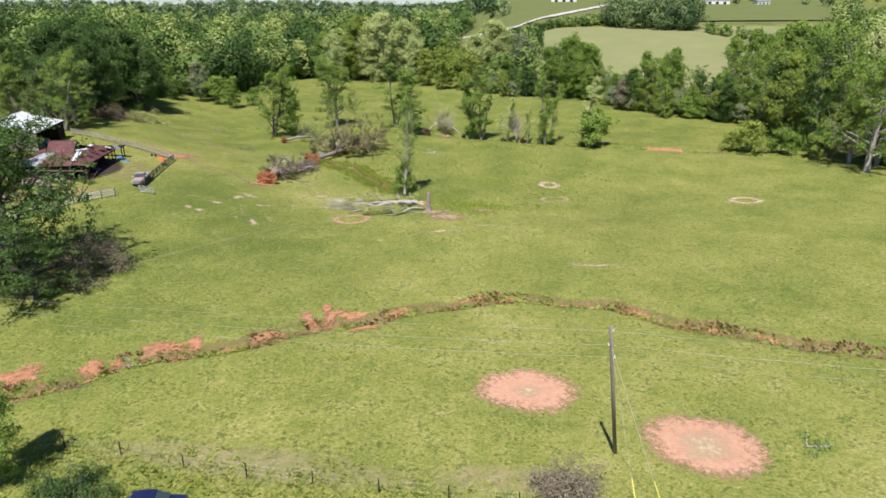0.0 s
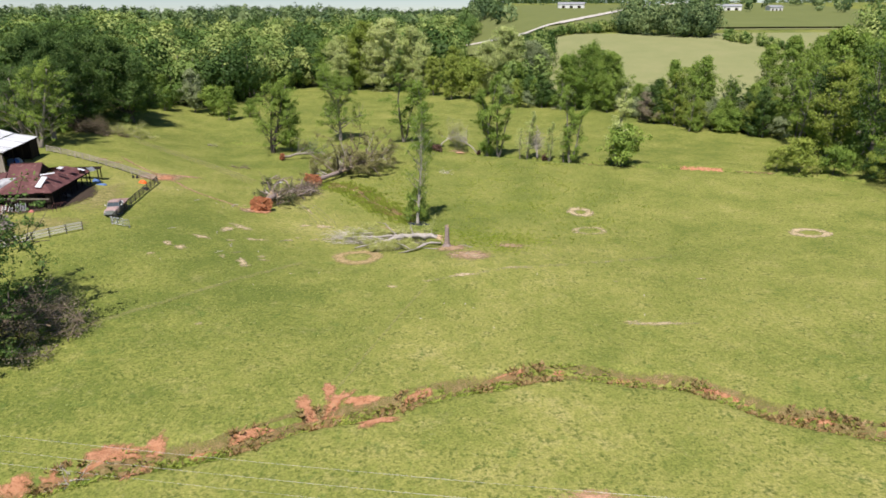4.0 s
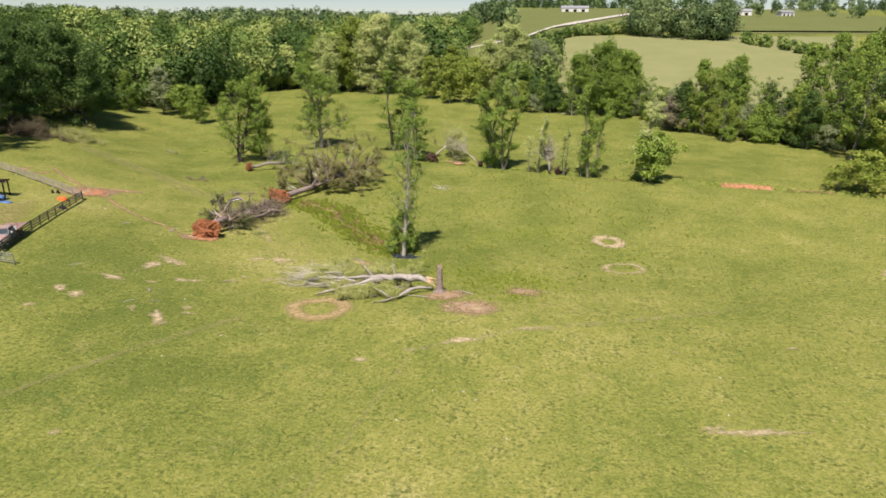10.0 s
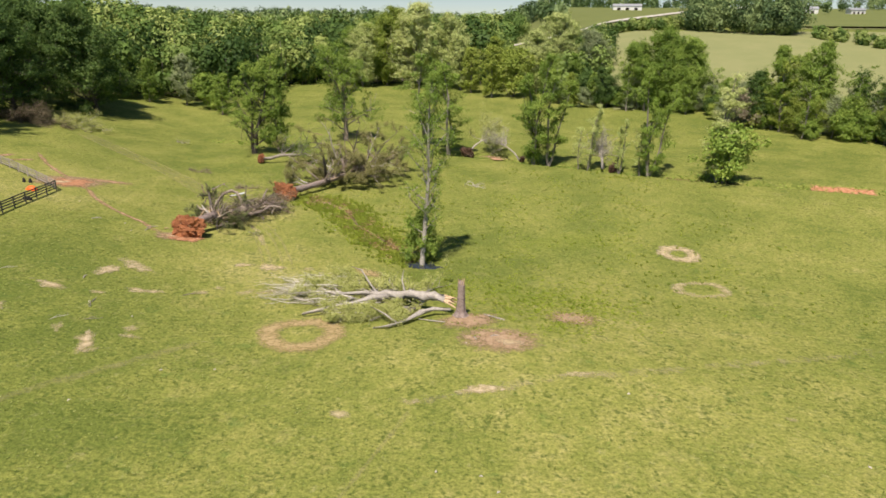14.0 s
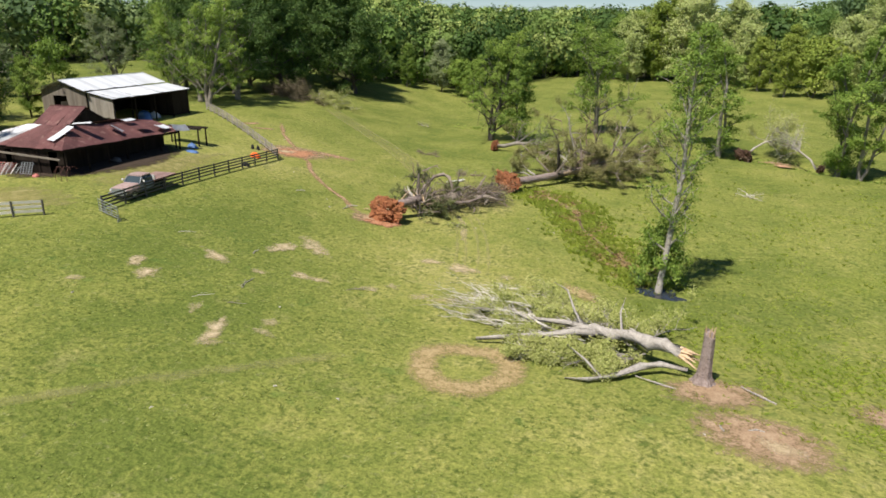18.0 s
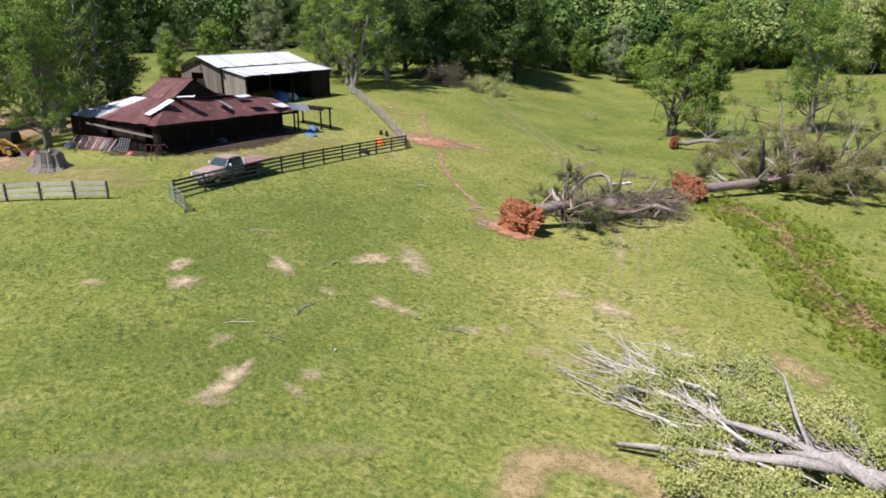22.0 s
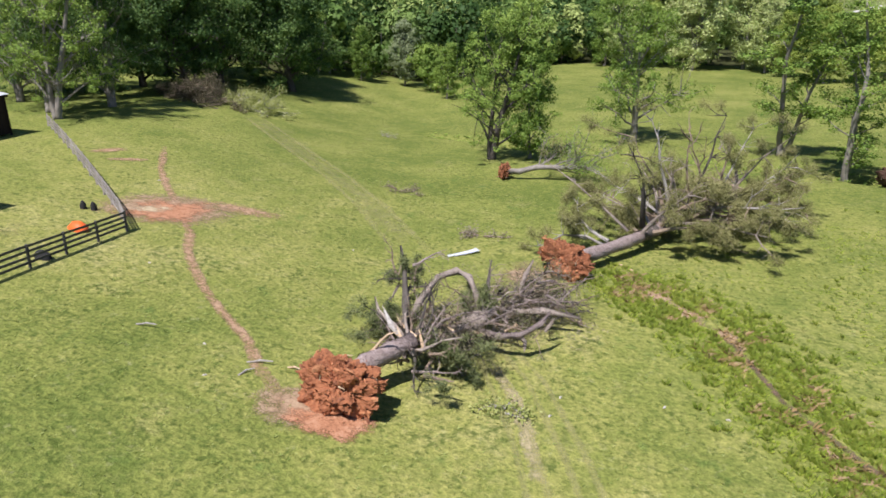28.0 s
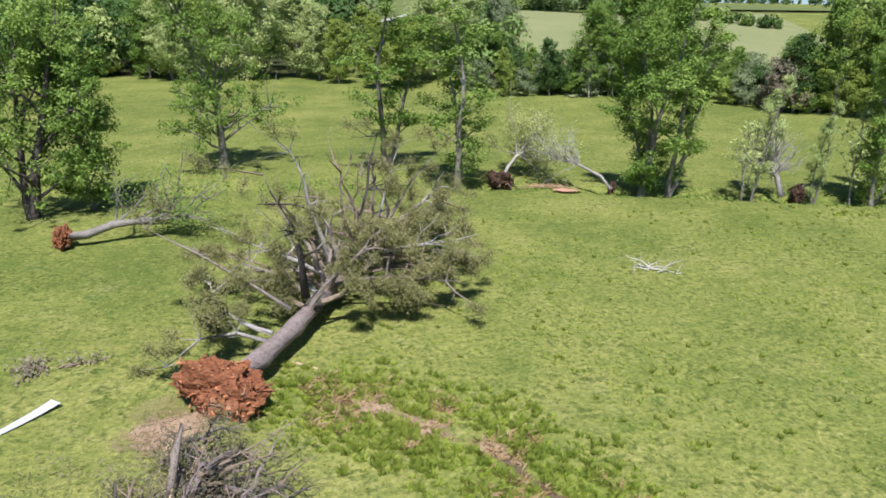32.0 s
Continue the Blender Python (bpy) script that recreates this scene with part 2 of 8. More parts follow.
M["marsh"] = ground_cover("marsh_herbage", [(0.3, (0.19, 0.28, 0.034)), (0.5, (0.285, 0.37, 0.050)), (0.7, (0.42, 0.45, 0.085))], 0.42, 1.3, 1.2, 0.5, 0.4, 0.4)
M["hayfield"] = ground_cover("mown_hayfield", [(0.3, (0.19, 0.215, 0.088)), (0.5, (0.235, 0.25, 0.108)), (0.7, (0.29, 0.28, 0.135))], 0.95, 0.06, 0.2, 0.0, 0.1)
M["farfield"] = ground_cover("far_green_field", [(0.3, (0.115, 0.145, 0.042)), (0.7, (0.175, 0.195, 0.066))], 0.95, 0.05, 0.2, 0.0, 0.1)
M["road"] = ground_cover("pale_road", [(0.3, (0.46, 0.43, 0.38)), (0.7, (0.58, 0.55, 0.49))], 1.5, 0.3, 0.2, 0.0, 0.1)
M["creekside"] = ground_cover("dry_creekside", [(0.3, (0.12, 0.105, 0.045)), (0.5, (0.23, 0.18, 0.075)), (0.7, (0.38, 0.26, 0.15))], 0.66, 1.4, 0.8, 0.1)
M["drygrass"] = ground_cover("dry_grass", [(0.3, (0.34, 0.29, 0.14)), (0.7, (0.54, 0.44, 0.28))], 0.5, 1.1, 1.1, 0.25)
M["bark"] = surface("grey_bark", (0.14, 0.12, 0.10), (0.34, 0.31, 0.27), 2.0, 24.0, 0.95, 0, (1, 1, 0.35), 0.7, 0.04)
M["darkbark"] = surface("dark_bark", (0.05, 0.042, 0.035), (0.15, 0.13, 0.11), 2.0, 24.0, 0.95, 0, (1, 1, 0.35), 0.7, 0.04)
M["palebark"] = surface("pale_bark", (0.25, 0.225, 0.195), (0.54, 0.50, 0.45), 3.0, 12.0, 0.9, 0, None, 0.9, 0.05, wear=(0.12, 0.10, 0.085))
M["pinebark"] = surface("pine_bark", (0.165, 0.120, 0.104), (0.42, 0.345, 0.315), 2.6, 11.0, 0.95, 0, None, 1.0, 0.08, wear=(0.10, 0.065, 0.052))
M["limbgrey"] = surface("grey_brown_limb", (0.19, 0.15, 0.12), (0.42, 0.355, 0.30), 2.5, 16.0, 0.9, 0, None, 0.7, 0.04, wear=(0.11, 0.07, 0.05))
M["deadwood"] = surface("dead_brown_branch", (0.16, 0.115, 0.082), (0.36, 0.28, 0.205), 3.0, 25.0, 0.95, 0, None, 0.5, 0.03)
M["bleached"] = surface("bleached_twigs", (0.44, 0.40, 0.34), (0.70, 0.66, 0.59), 3.0, 25.0, 0.9, 0, None, 0.4, 0.02)
M["rawwood"] = surface("split_raw_wood", (0.42, 0.27, 0.145), (0.68, 0.54, 0.37), 3.0, 14.0, 0.85, 0, None, 0.6, 0.03, wear=(0.30, 0.12, 0.05))
M["rootclay"] = surface("clay_root_ball", (0.17, 0.058, 0.027), (0.44, 0.180, 0.082), 1.6, 7.0, 0.95, 0, None, 1.0, 0.12, wear=(0.11, 0.042, 0.024))
M["brownball"] = surface("brown_root_ball", (0.055, 0.030, 0.020), (0.14, 0.080, 0.052), 1.6, 9.0, 0.95, 0, None, 1.0, 0.12)
M["leaf_mid"] = foliage("leaf_mid", ((0.085, 0.160, 0.026), (0.205, 0.315, 0.056), (0.380, 0.475, 0.100)))
M["leaf_dark"] = foliage("leaf_dark", ((0.027, 0.062, 0.018), (0.072, 0.140, 0.034), (0.195, 0.285, 0.078)), 0.22)
M["woods_mid"] = foliage("woods_mid", ((0.048, 0.098, 0.024), (0.140, 0.232, 0.054), (0.36, 0.43, 0.13)), 0.15, 0.6, 0.10, True)
M["woods_far"] = foliage("woods_far", ((0.056, 0.102, 0.042), (0.120, 0.190, 0.070), (0.235, 0.310, 0.125)), 0.12, 0.6, 0.10, True)
M["leaf_light"] = foliage("leaf_light", ((0.25, 0.325, 0.10), (0.46, 0.535, 0.19), (0.68, 0.69, 0.32)))
M["leaf_grey"] = foliage("leaf_grey", ((0.14, 0.19, 0.09), (0.26, 0.315, 0.155), (0.40, 0.44, 0.25)))
M["leaf_yellow"] = foliage("leaf_yellow", ((0.15, 0.22, 0.038), (0.275, 0.35, 0.062), (0.44, 0.475, 0.105)))
M["needle"] = foliage("wilted_needles", ((0.125, 0.125, 0.045), (0.255, 0.245, 0.092), (0.44, 0.40, 0.19)), 0.12)
M["pinegreen"] = foliage("green_needles", ((0.075, 0.096, 0.036), (0.165, 0.190, 0.072), (0.31, 0.32, 0.14)), 0.12)
M["wilted"] = foliage("wilted_leaves", ((0.19, 0.23, 0.055), (0.36, 0.395, 0.115), (0.58, 0.57, 0.24)), 0.2)
M["brownleaf"] = foliage("dead_leaves", ((0.13, 0.105, 0.070), (0.24, 0.20, 0.138), (0.39, 0.34, 0.25)), 0.1)
M["darkbrush"] = foliage("old_dead_leaves", ((0.045, 0.038, 0.022), (0.10, 0.084, 0.050), (0.21, 0.18, 0.11)), 0.1)
M["grass"] = foliage("grass_blades", ((0.20, 0.29, 0.050), (0.34, 0.41, 0.085), (0.56, 0.53, 0.17)), 0.3)
M["weed"] = foliage("marsh_weeds", ((0.26, 0.37, 0.045), (0.46, 0.55, 0.080), (0.66, 0.66, 0.13)), 0.4)
M["sward"] = foliage("pasture_tufts", ((0.16, 0.23, 0.045), (0.32, 0.38, 0.10), (0.56, 0.54, 0.22)), 0.3)
M["rush"] = foliage("rush_blades", ((0.23, 0.32, 0.050), (0.38, 0.47, 0.075), (0.58, 0.58, 0.13)), 0.5)
M["rust_weed"] = foliage("rusty_weeds", ((0.24, 0.15, 0.065), (0.38, 0.26, 0.115), (0.52, 0.37, 0.22)), 0.2)


# ---------------------------------------------------------------- meshes
class Geo:
    """Collects vertices and faces of one mesh."""

    def __init__(self):
        self.v, self.f = [], []

    def add(self, verts, faces):
        k = len(self.v)
        self.v += [tuple(p) for p in verts]
        self.f += [tuple(i + k for i in q) for q in faces]
        return self

    def box(self, size, m=None, at=(0, 0, 0), taper=1.0, bevel=0.0):
        """A box centred on at; with bevel its upright edges are chamfered."""
        x, y, z = (s / 2 for s in size)
        b = min(bevel, x * 0.9, y * 0.9)
        ring = [(-x + b, -y), (x - b, -y), (x, -y + b), (x, y - b), (x - b, y), (-x + b, y), (-x, y - b), (-x, -y + b)] if b else [(-x, -y), (x, -y), (x, y), (-x, y)]
        n = len(ring)
        pts = [Vector((p[0], p[1], -z)) for p in ring] + [Vector((p[0] * taper, p[1] * taper, z)) for p in ring]
        pts = [p + Vector(at) for p in pts]
        if m is not None:
            pts = [m @ p for p in pts]
        return self.add(pts, [tuple(range(n - 1, -1, -1)), tuple(range(n, 2 * n))] + [(i, (i + 1) % n, n + (i + 1) % n, n + i) for i in range(n)])

    def tube(self, pts, radii, sides=6, cap=True):
        pts = [Vector(p) for p in pts]
        rings, up = [], Vector((0.31, 0.17, 0.93))
        for i, p in enumerate(pts):
            d = (pts[min(i + 1, len(pts) - 1)] - pts[max(i - 1, 0)])
            d = d.normalized() if d.length > 1e-6 else Vector((0, 0, 1))
            a = d.cross(up)
            a = (a if a.length > 1e-3 else d.cross(Vector((1, 0, 0)))).normalized()
            b = d.cross(a)
            up = b.cross(d) if b.length else up
            rings += [p + (a * math.cos(s * math.tau / sides) + b * math.sin(s * math.tau / sides)) * radii[i] for s in range(sides)]
        n = len(pts)
        faces = [(i * sides + s, i * sides + (s + 1) % sides, (i + 1) * sides + (s + 1) % sides, (i + 1) * sides + s) for i in range(n - 1) for s in range(sides)]
        if cap:
            faces += [tuple(range(sides - 1, -1, -1)), tuple(range((n - 1) * sides, n * sides))]
        return self.add(rings, faces)

    def mesh(self, name, smooth=False):
        me = bpy.data.meshes.new(name)
        me.from_pydata(self.v, [], self.f)
        if smooth:
            me.shade_smooth()
        me.update()
        return me


def quads_mesh(name, verts, faces):
    """A mesh of quads from arrays."""
    me = bpy.data.meshes.new(name)
    me.vertices.add(len(verts)), me.loops.add(faces.size), me.polygons.add(len(faces))
    me.vertices.foreach_set("co", np.asarray(verts, np.float32).ravel())
    me.loops.foreach_set("vertex_index", np.asarray(faces, np.int32).ravel())
    me.polygons.foreach_set("loop_start", np.arange(len(faces), dtype=np.int32) * faces.shape[1])
    me.update(calc_edges=True)
    return me


def part(name, shape, material, parent, label="", smooth=False):
    me = shape.mesh(name, smooth) if isinstance(shape, Geo) else shape
    if material is not None and not me.materials:
        me.materials.append(material)
    ob = new(name, me)
    ob.parent = parent
    return tagged(ob, label) if label else ob


def thing(name, m, label, category, group="", kind=""):
    """An empty at the base of a thing, which parents its parts."""
    ob = new(name)
    ob.empty_display_size = 0.3
    ob.matrix_world = m
    return tagged(ob, label, category, group, kind)


def single(name, shape, material, label, category, group="", kind="", m=None, smooth=False):
    ob = part(name, shape, material, None, "", smooth)
    if m is not None:
        ob.matrix_world = m
    return tagged(ob, label, category, group, kind)


# ---------------------------------------------------------------- the land
def sstep(a, b, v):
    v = min(1.0, max(0.0, (v - a) / (b - a)))
    return v * v * (3 - 2 * v)


def soft_rise(v, k):
    return 0.5 * (v + math.sqrt(v * v + k * k))


def mound(x, y, cx, cy, rx, ry):
    return math.exp(-((x - cx) / rx) ** 2 - ((y - cy) / ry) ** 2)


CREEK = [(-70, 24), (-48, 33), (-36.6, 37.5), (-28.7, 42.5), (-23.6, 44.3), (-17.2, 46.4), (-12.2, 49.6), (-6, 51.9), (0, 55.1), (6.3, 57.1),
         (11.5, 57.1), (18.7, 55.2), (24.7, 50.9), (31, 47.6), (41.7, 44), (60, 38), (100, 22)]
DITCH = [(-60, 182), (-42, 174), (-22, 172), (-8, 168.5), (1, 164.5), (9, 160), (18, 155.5), (27, 151), (37, 147), (54, 142.3), (68, 137.5), (84, 128), (110, 118)]


def off_line(line, x, y):
    """Distance from a line of points, and how far along it."""
    best, run, at = 1e9, 0.0, 0.0
    for (ax, ay), (bx, by) in zip(line, line[1:]):
        dx, dy = bx - ax, by - ay
        n = math.hypot(dx, dy)
        k = min(1.0, max(0.0, ((x - ax) * dx + (y - ay) * dy) / (n * n)))
        d = math.hypot(x - ax - k * dx, y - ay - k * dy)
        if d < best:
            best, at = d, run + k * n
        run += n
    return best, at


def lie(x, y):
    """Height of the land without its ditches."""
    d = -0.917 * (x + 36) - 0.398 * (y - 95)
    z = -0.7 + 4.75 * sstep(-15, 24, d) * sstep(30, 110, y)
    z -= 1.5 * mound(x, y, 2, 110, 28, 24) + 1.0 * mound(x, y, 42, 104, 26, 26) + 0.7 * mound(x, y, -25, 150, 40, 30)
    z -= 1.2 * mound(x, y, -66, 190, 26, 22)
    z += 1.0 * mound(x, y, 3, 88, 14, 10) + 0.5 * mound(x, y, -18, 50, 20, 16)
    z += 1.8 * sstep(165, 215, y) * sstep(20, 70, x)
    right = sstep(-5, 75, x - 0.02 * (y - 200))
    z += right * (20 * sstep(185, 420, y) + 0.055 * soft_rise(min(y, 900) - 400, 30))
    z += (1 - right) * 0.03 * soft_rise(min(y, 600) - 230, 30)
    z += 8 * sstep(500, 1300, y) * (1 - right)
    z += 15 * mound(x, y, -280, 1280, 190, 330) + 8 * mound(x, y, -620, 1000, 220, 330) + 7 * mound(x, y, 60, 1400, 160, 300)
    z += 3.0 * sstep(70, 160, -x) * sstep(60, 120, y) * sstep(420, 250, y)
    return z


def land(x, y):
    z = lie(x, y)
    if 15 < y < 64 and -75 < x < 105:
        d, s = off_line(CREEK, x, y)
        w = 1.5 + 0.4 * math.sin(s * 0.5)
        z -= 0.95 * (1 - sstep(w * 0.35, w, d))
    if 112 < y < 186 and -65 < x < 115:
        d, s = off_line(DITCH, x, y)
        z -= 0.7 * (1 - sstep(0.5, 1.9, d)) * (1 - 0.9 * mound(x, y, 1, 164, 4, 5))
    if 100 < y < 116 and -13 < x < -1:
        z -= 0.35 * mound(x, y, -6.9, 109.3, 2.2, 1.8)
    return z


def steps(stops):
    out = [stops[0][0]]
    for (a, _), (b, n) in zip(stops, stops[1:]):
        out += [a + (b - a) * (i + 1) / n for i in range(n)]
    return out


def lushness(x, y):
    """Where the sward is rank and dark (towards 1) or grazed and dry (towards 0)."""
    v = 0.50 + 0.56 * mound(x, y, -33, 80, 19, 24) + 0.12 * mound(x, y, -36, 50, 22, 16) + 0.42 * mound(x, y, -43, 102, 9, 12) + 0.3 * mound(x, y, -43, 82, 10, 14) + 0.26 * mound(x, y, 45, 95, 28, 34)
    v -= 0.42 * mound(x, y, -24, 107, 9, 10) + 0.30 * mound(x, y, -14, 100, 9, 7) + 0.28 * mound(x, y, -28, 120, 5, 8)
    v += 0.45 * mound(x, y, -3, 116, 16, 17) - 0.12 * mound(x, y, 20, 85, 26, 12) + 0.30 * sstep(118, 160, y) + 0.25 * sstep(-85, -115, x)
    return min(1.0, max(0.0, v))


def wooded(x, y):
    """1 under the woods, where no grass grows and the floor is darkened for shade."""
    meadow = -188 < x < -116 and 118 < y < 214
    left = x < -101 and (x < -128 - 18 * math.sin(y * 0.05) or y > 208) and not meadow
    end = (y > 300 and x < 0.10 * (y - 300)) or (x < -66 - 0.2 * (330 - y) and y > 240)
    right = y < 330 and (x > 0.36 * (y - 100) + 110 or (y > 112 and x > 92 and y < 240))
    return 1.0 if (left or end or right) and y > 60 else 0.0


def make_ground():
    xs = steps([(-3000, 0), (-700, 14), (-160, 36), (-75, 60), (75, 200), (130, 36), (400, 30), (3200, 16)])
    ys = steps([(-400, 0), (-40, 12), (20, 40), (64, 88), (200, 150), (330, 55), (700, 40), (4200, 26)])
    verts = np.array([(x, y, land(x, y) + 0.05 * noise.noise((x * 0.22, y * 0.22, 3.0)) * (1 if -120 < x < 120 and y < 260 else 0)) for y in ys for x in xs], np.float32)
    nx = len(xs)
    i = (np.arange(len(ys) - 1)[:, None] * nx + np.arange(nx - 1)[None, :]).ravel()
    me = quads_mesh("ground", verts, np.stack([i, i + 1, i + 1 + nx, i + nx], 1))
    me.shade_smooth()
    me.attributes.new("lush", "FLOAT", "POINT").data.foreach_set("value", np.array([lushness(x, y) for y in ys for x in xs], np.float32))
    me.attributes.new("shady_litter", "FLOAT", "POINT").data.foreach_set("value", np.array([wooded(x, y) for y in ys for x in xs], np.float32))
    single("ground", me, M["pasture"], "rolling green pasture of short patchy grass", "ground", kind="structure")


make_ground()
LIFT = 0.05


def rimmed(name, verts, faces, rims, mat, label, category, kind="structure", group=""):
    me = quads_mesh(name, np.array(verts, np.float32), np.array(faces, np.int32))
    me.attributes.new("rim", "FLOAT", "POINT").data.foreach_set("value", np.array(rims, np.float32))
    me.shade_smooth()
    return single(name, me, mat, label, category, group, kind)


def patch(name, cx, cy, rx, ry, turn, mat, label, hole=0.0, category="bare ground", lift=LIFT, seed=0, ragged=0.14):
    """A round bare spot; with hole it is a ring round a grassy middle."""
    verts, faces, rims = [], [], []
    nr, na = 9, 40
    c, s = math.cos(radians(turn)), math.sin(radians(turn))
    for i in range(nr + 1):
        r = i / nr
        for k in range(na):
            a = k * math.tau / na
            w = 1 + ragged * noise.noise((math.cos(a) * 1.7 + cx, math.sin(a) * 1.7 + cy, seed))
            px, py = math.cos(a) * rx * r * w, math.sin(a) * ry * r * w
            x, y = cx + c * px - s * py, cy + s * px + c * py
            verts.append((x, y, land(x, y) + lift))
            q = abs(r - (1 + hole) / 2) / ((1 - hole) / 2) if hole else r
            rims.append(min(1.3, q) ** 2 * 0.9)
    faces = [(i * na + k, i * na + (k + 1) % na, (i + 1) * na + (k + 1) % na, (i + 1) * na + k) for i in range(nr) for k in range(na)]
    return rimmed(name, verts, faces, rims, mat, label, category)


def strip(name, line, width, mat, label, category="path", lift=LIFT, across=5, step=1.0, fade=True):
    """A worn way along a line of points."""
    pts = []
    for (ax, ay), (bx, by) in zip(line, line[1:]):
        n = max(1, int(math.hypot(bx - ax, by - ay) / step))
        pts += [(ax + (bx - ax) * i / n, ay + (by - ay) * i / n) for i in range(n)]
    pts.append(line[-1])
    verts, faces, rims = [], [], []
    for i, (x, y) in enumerate(pts):
        ax, ay = pts[max(i - 1, 0)]
        bx, by = pts[min(i + 1, len(pts) - 1)]
        n = math.hypot(bx - ax, by - ay) or 1
        ox, oy = -(by - ay) / n, (bx - ax) / n
        w = width * (1 + 0.35 * noise.noise((x * 0.25, y * 0.25, 7.0)))
        end = min(i, len(pts) - 1 - i) / max(1, len(pts) * 0.12)
        for k in range(across):
            q = (2 * k / (across - 1) - 1)
            px, py = x + ox * q * w / 2, y + oy * q * w / 2
            verts.append((px, py, land(px, py) + lift))
            rims.append(max(q * q * 0.9, (1 - min(1, end)) * 0.7 if fade else 0))
    faces = [(i * across + k, i * across + k + 1, (i + 1) * across + k + 1, (i + 1) * across + k) for i in range(len(pts) - 1) for k in range(across - 1)]
    return rimmed(name, verts, faces, rims, mat, label, category)


# ---------------------------------------------------------------- trees
def leaf_sheets(centres, size, rng, squash=0.75, face=None, loose=0.55):
    """One small three-cornered leaf or spray at each centre, turned at random or roughly towards face."""
    n = len(centres)
    a = rng.normal(size=(n, 3))
    if face is None:
        a[:, 2] *= 0.7
        a /= np.linalg.norm(a, axis=1, keepdims=True)
        b = np.cross(a, rng.normal(size=(n, 3)))
    else:
        up = face / np.maximum(np.linalg.norm(face, axis=1, keepdims=True), 1e-6) + rng.normal(size=(n, 3)) * loose
        up /= np.linalg.norm(up, axis=1, keepdims=True)
        a -= up * (a * up).sum(1, keepdims=True)
        a /= np.linalg.norm(a, axis=1, keepdims=True)
        b = np.cross(up, a)
    b /= np.linalg.norm(b, axis=1, keepdims=True)
    s = (size * rng.uniform(0.6, 1.35, n))[:, None]
    c = np.asarray(centres)
    v = np.stack([c - a * s * 0.7 - b * s * 0.75 * squash, c + b * s * 0.9 * squash - a * s * 0.25, c + a * s * 1.1], 1).reshape(-1, 3)
    return v, np.arange(n * 3).reshape(-1, 3)


def leaf_mesh(name, centres, size, rng, squash=0.9, face=None, loose=0.55):
    v, f = leaf_sheets(np.asarray(centres), size, rng, squash, face, loose)
    return quads_mesh(name, v, f)


def bent(start, way, length, rng, n=4, wobble=0.14, lift=0.0):
    """Points of a crooked limb."""
    p, d, pts = Vector(start), Vector(way).normalized(), [Vector(start)]
    for i in range(n):
        d = (d + Vector(rng.normal(size=3)) * wobble + Vector((0, 0, lift))).normalized()
        p = p + d * (length / n)
        pts.append(p.copy())
    return pts


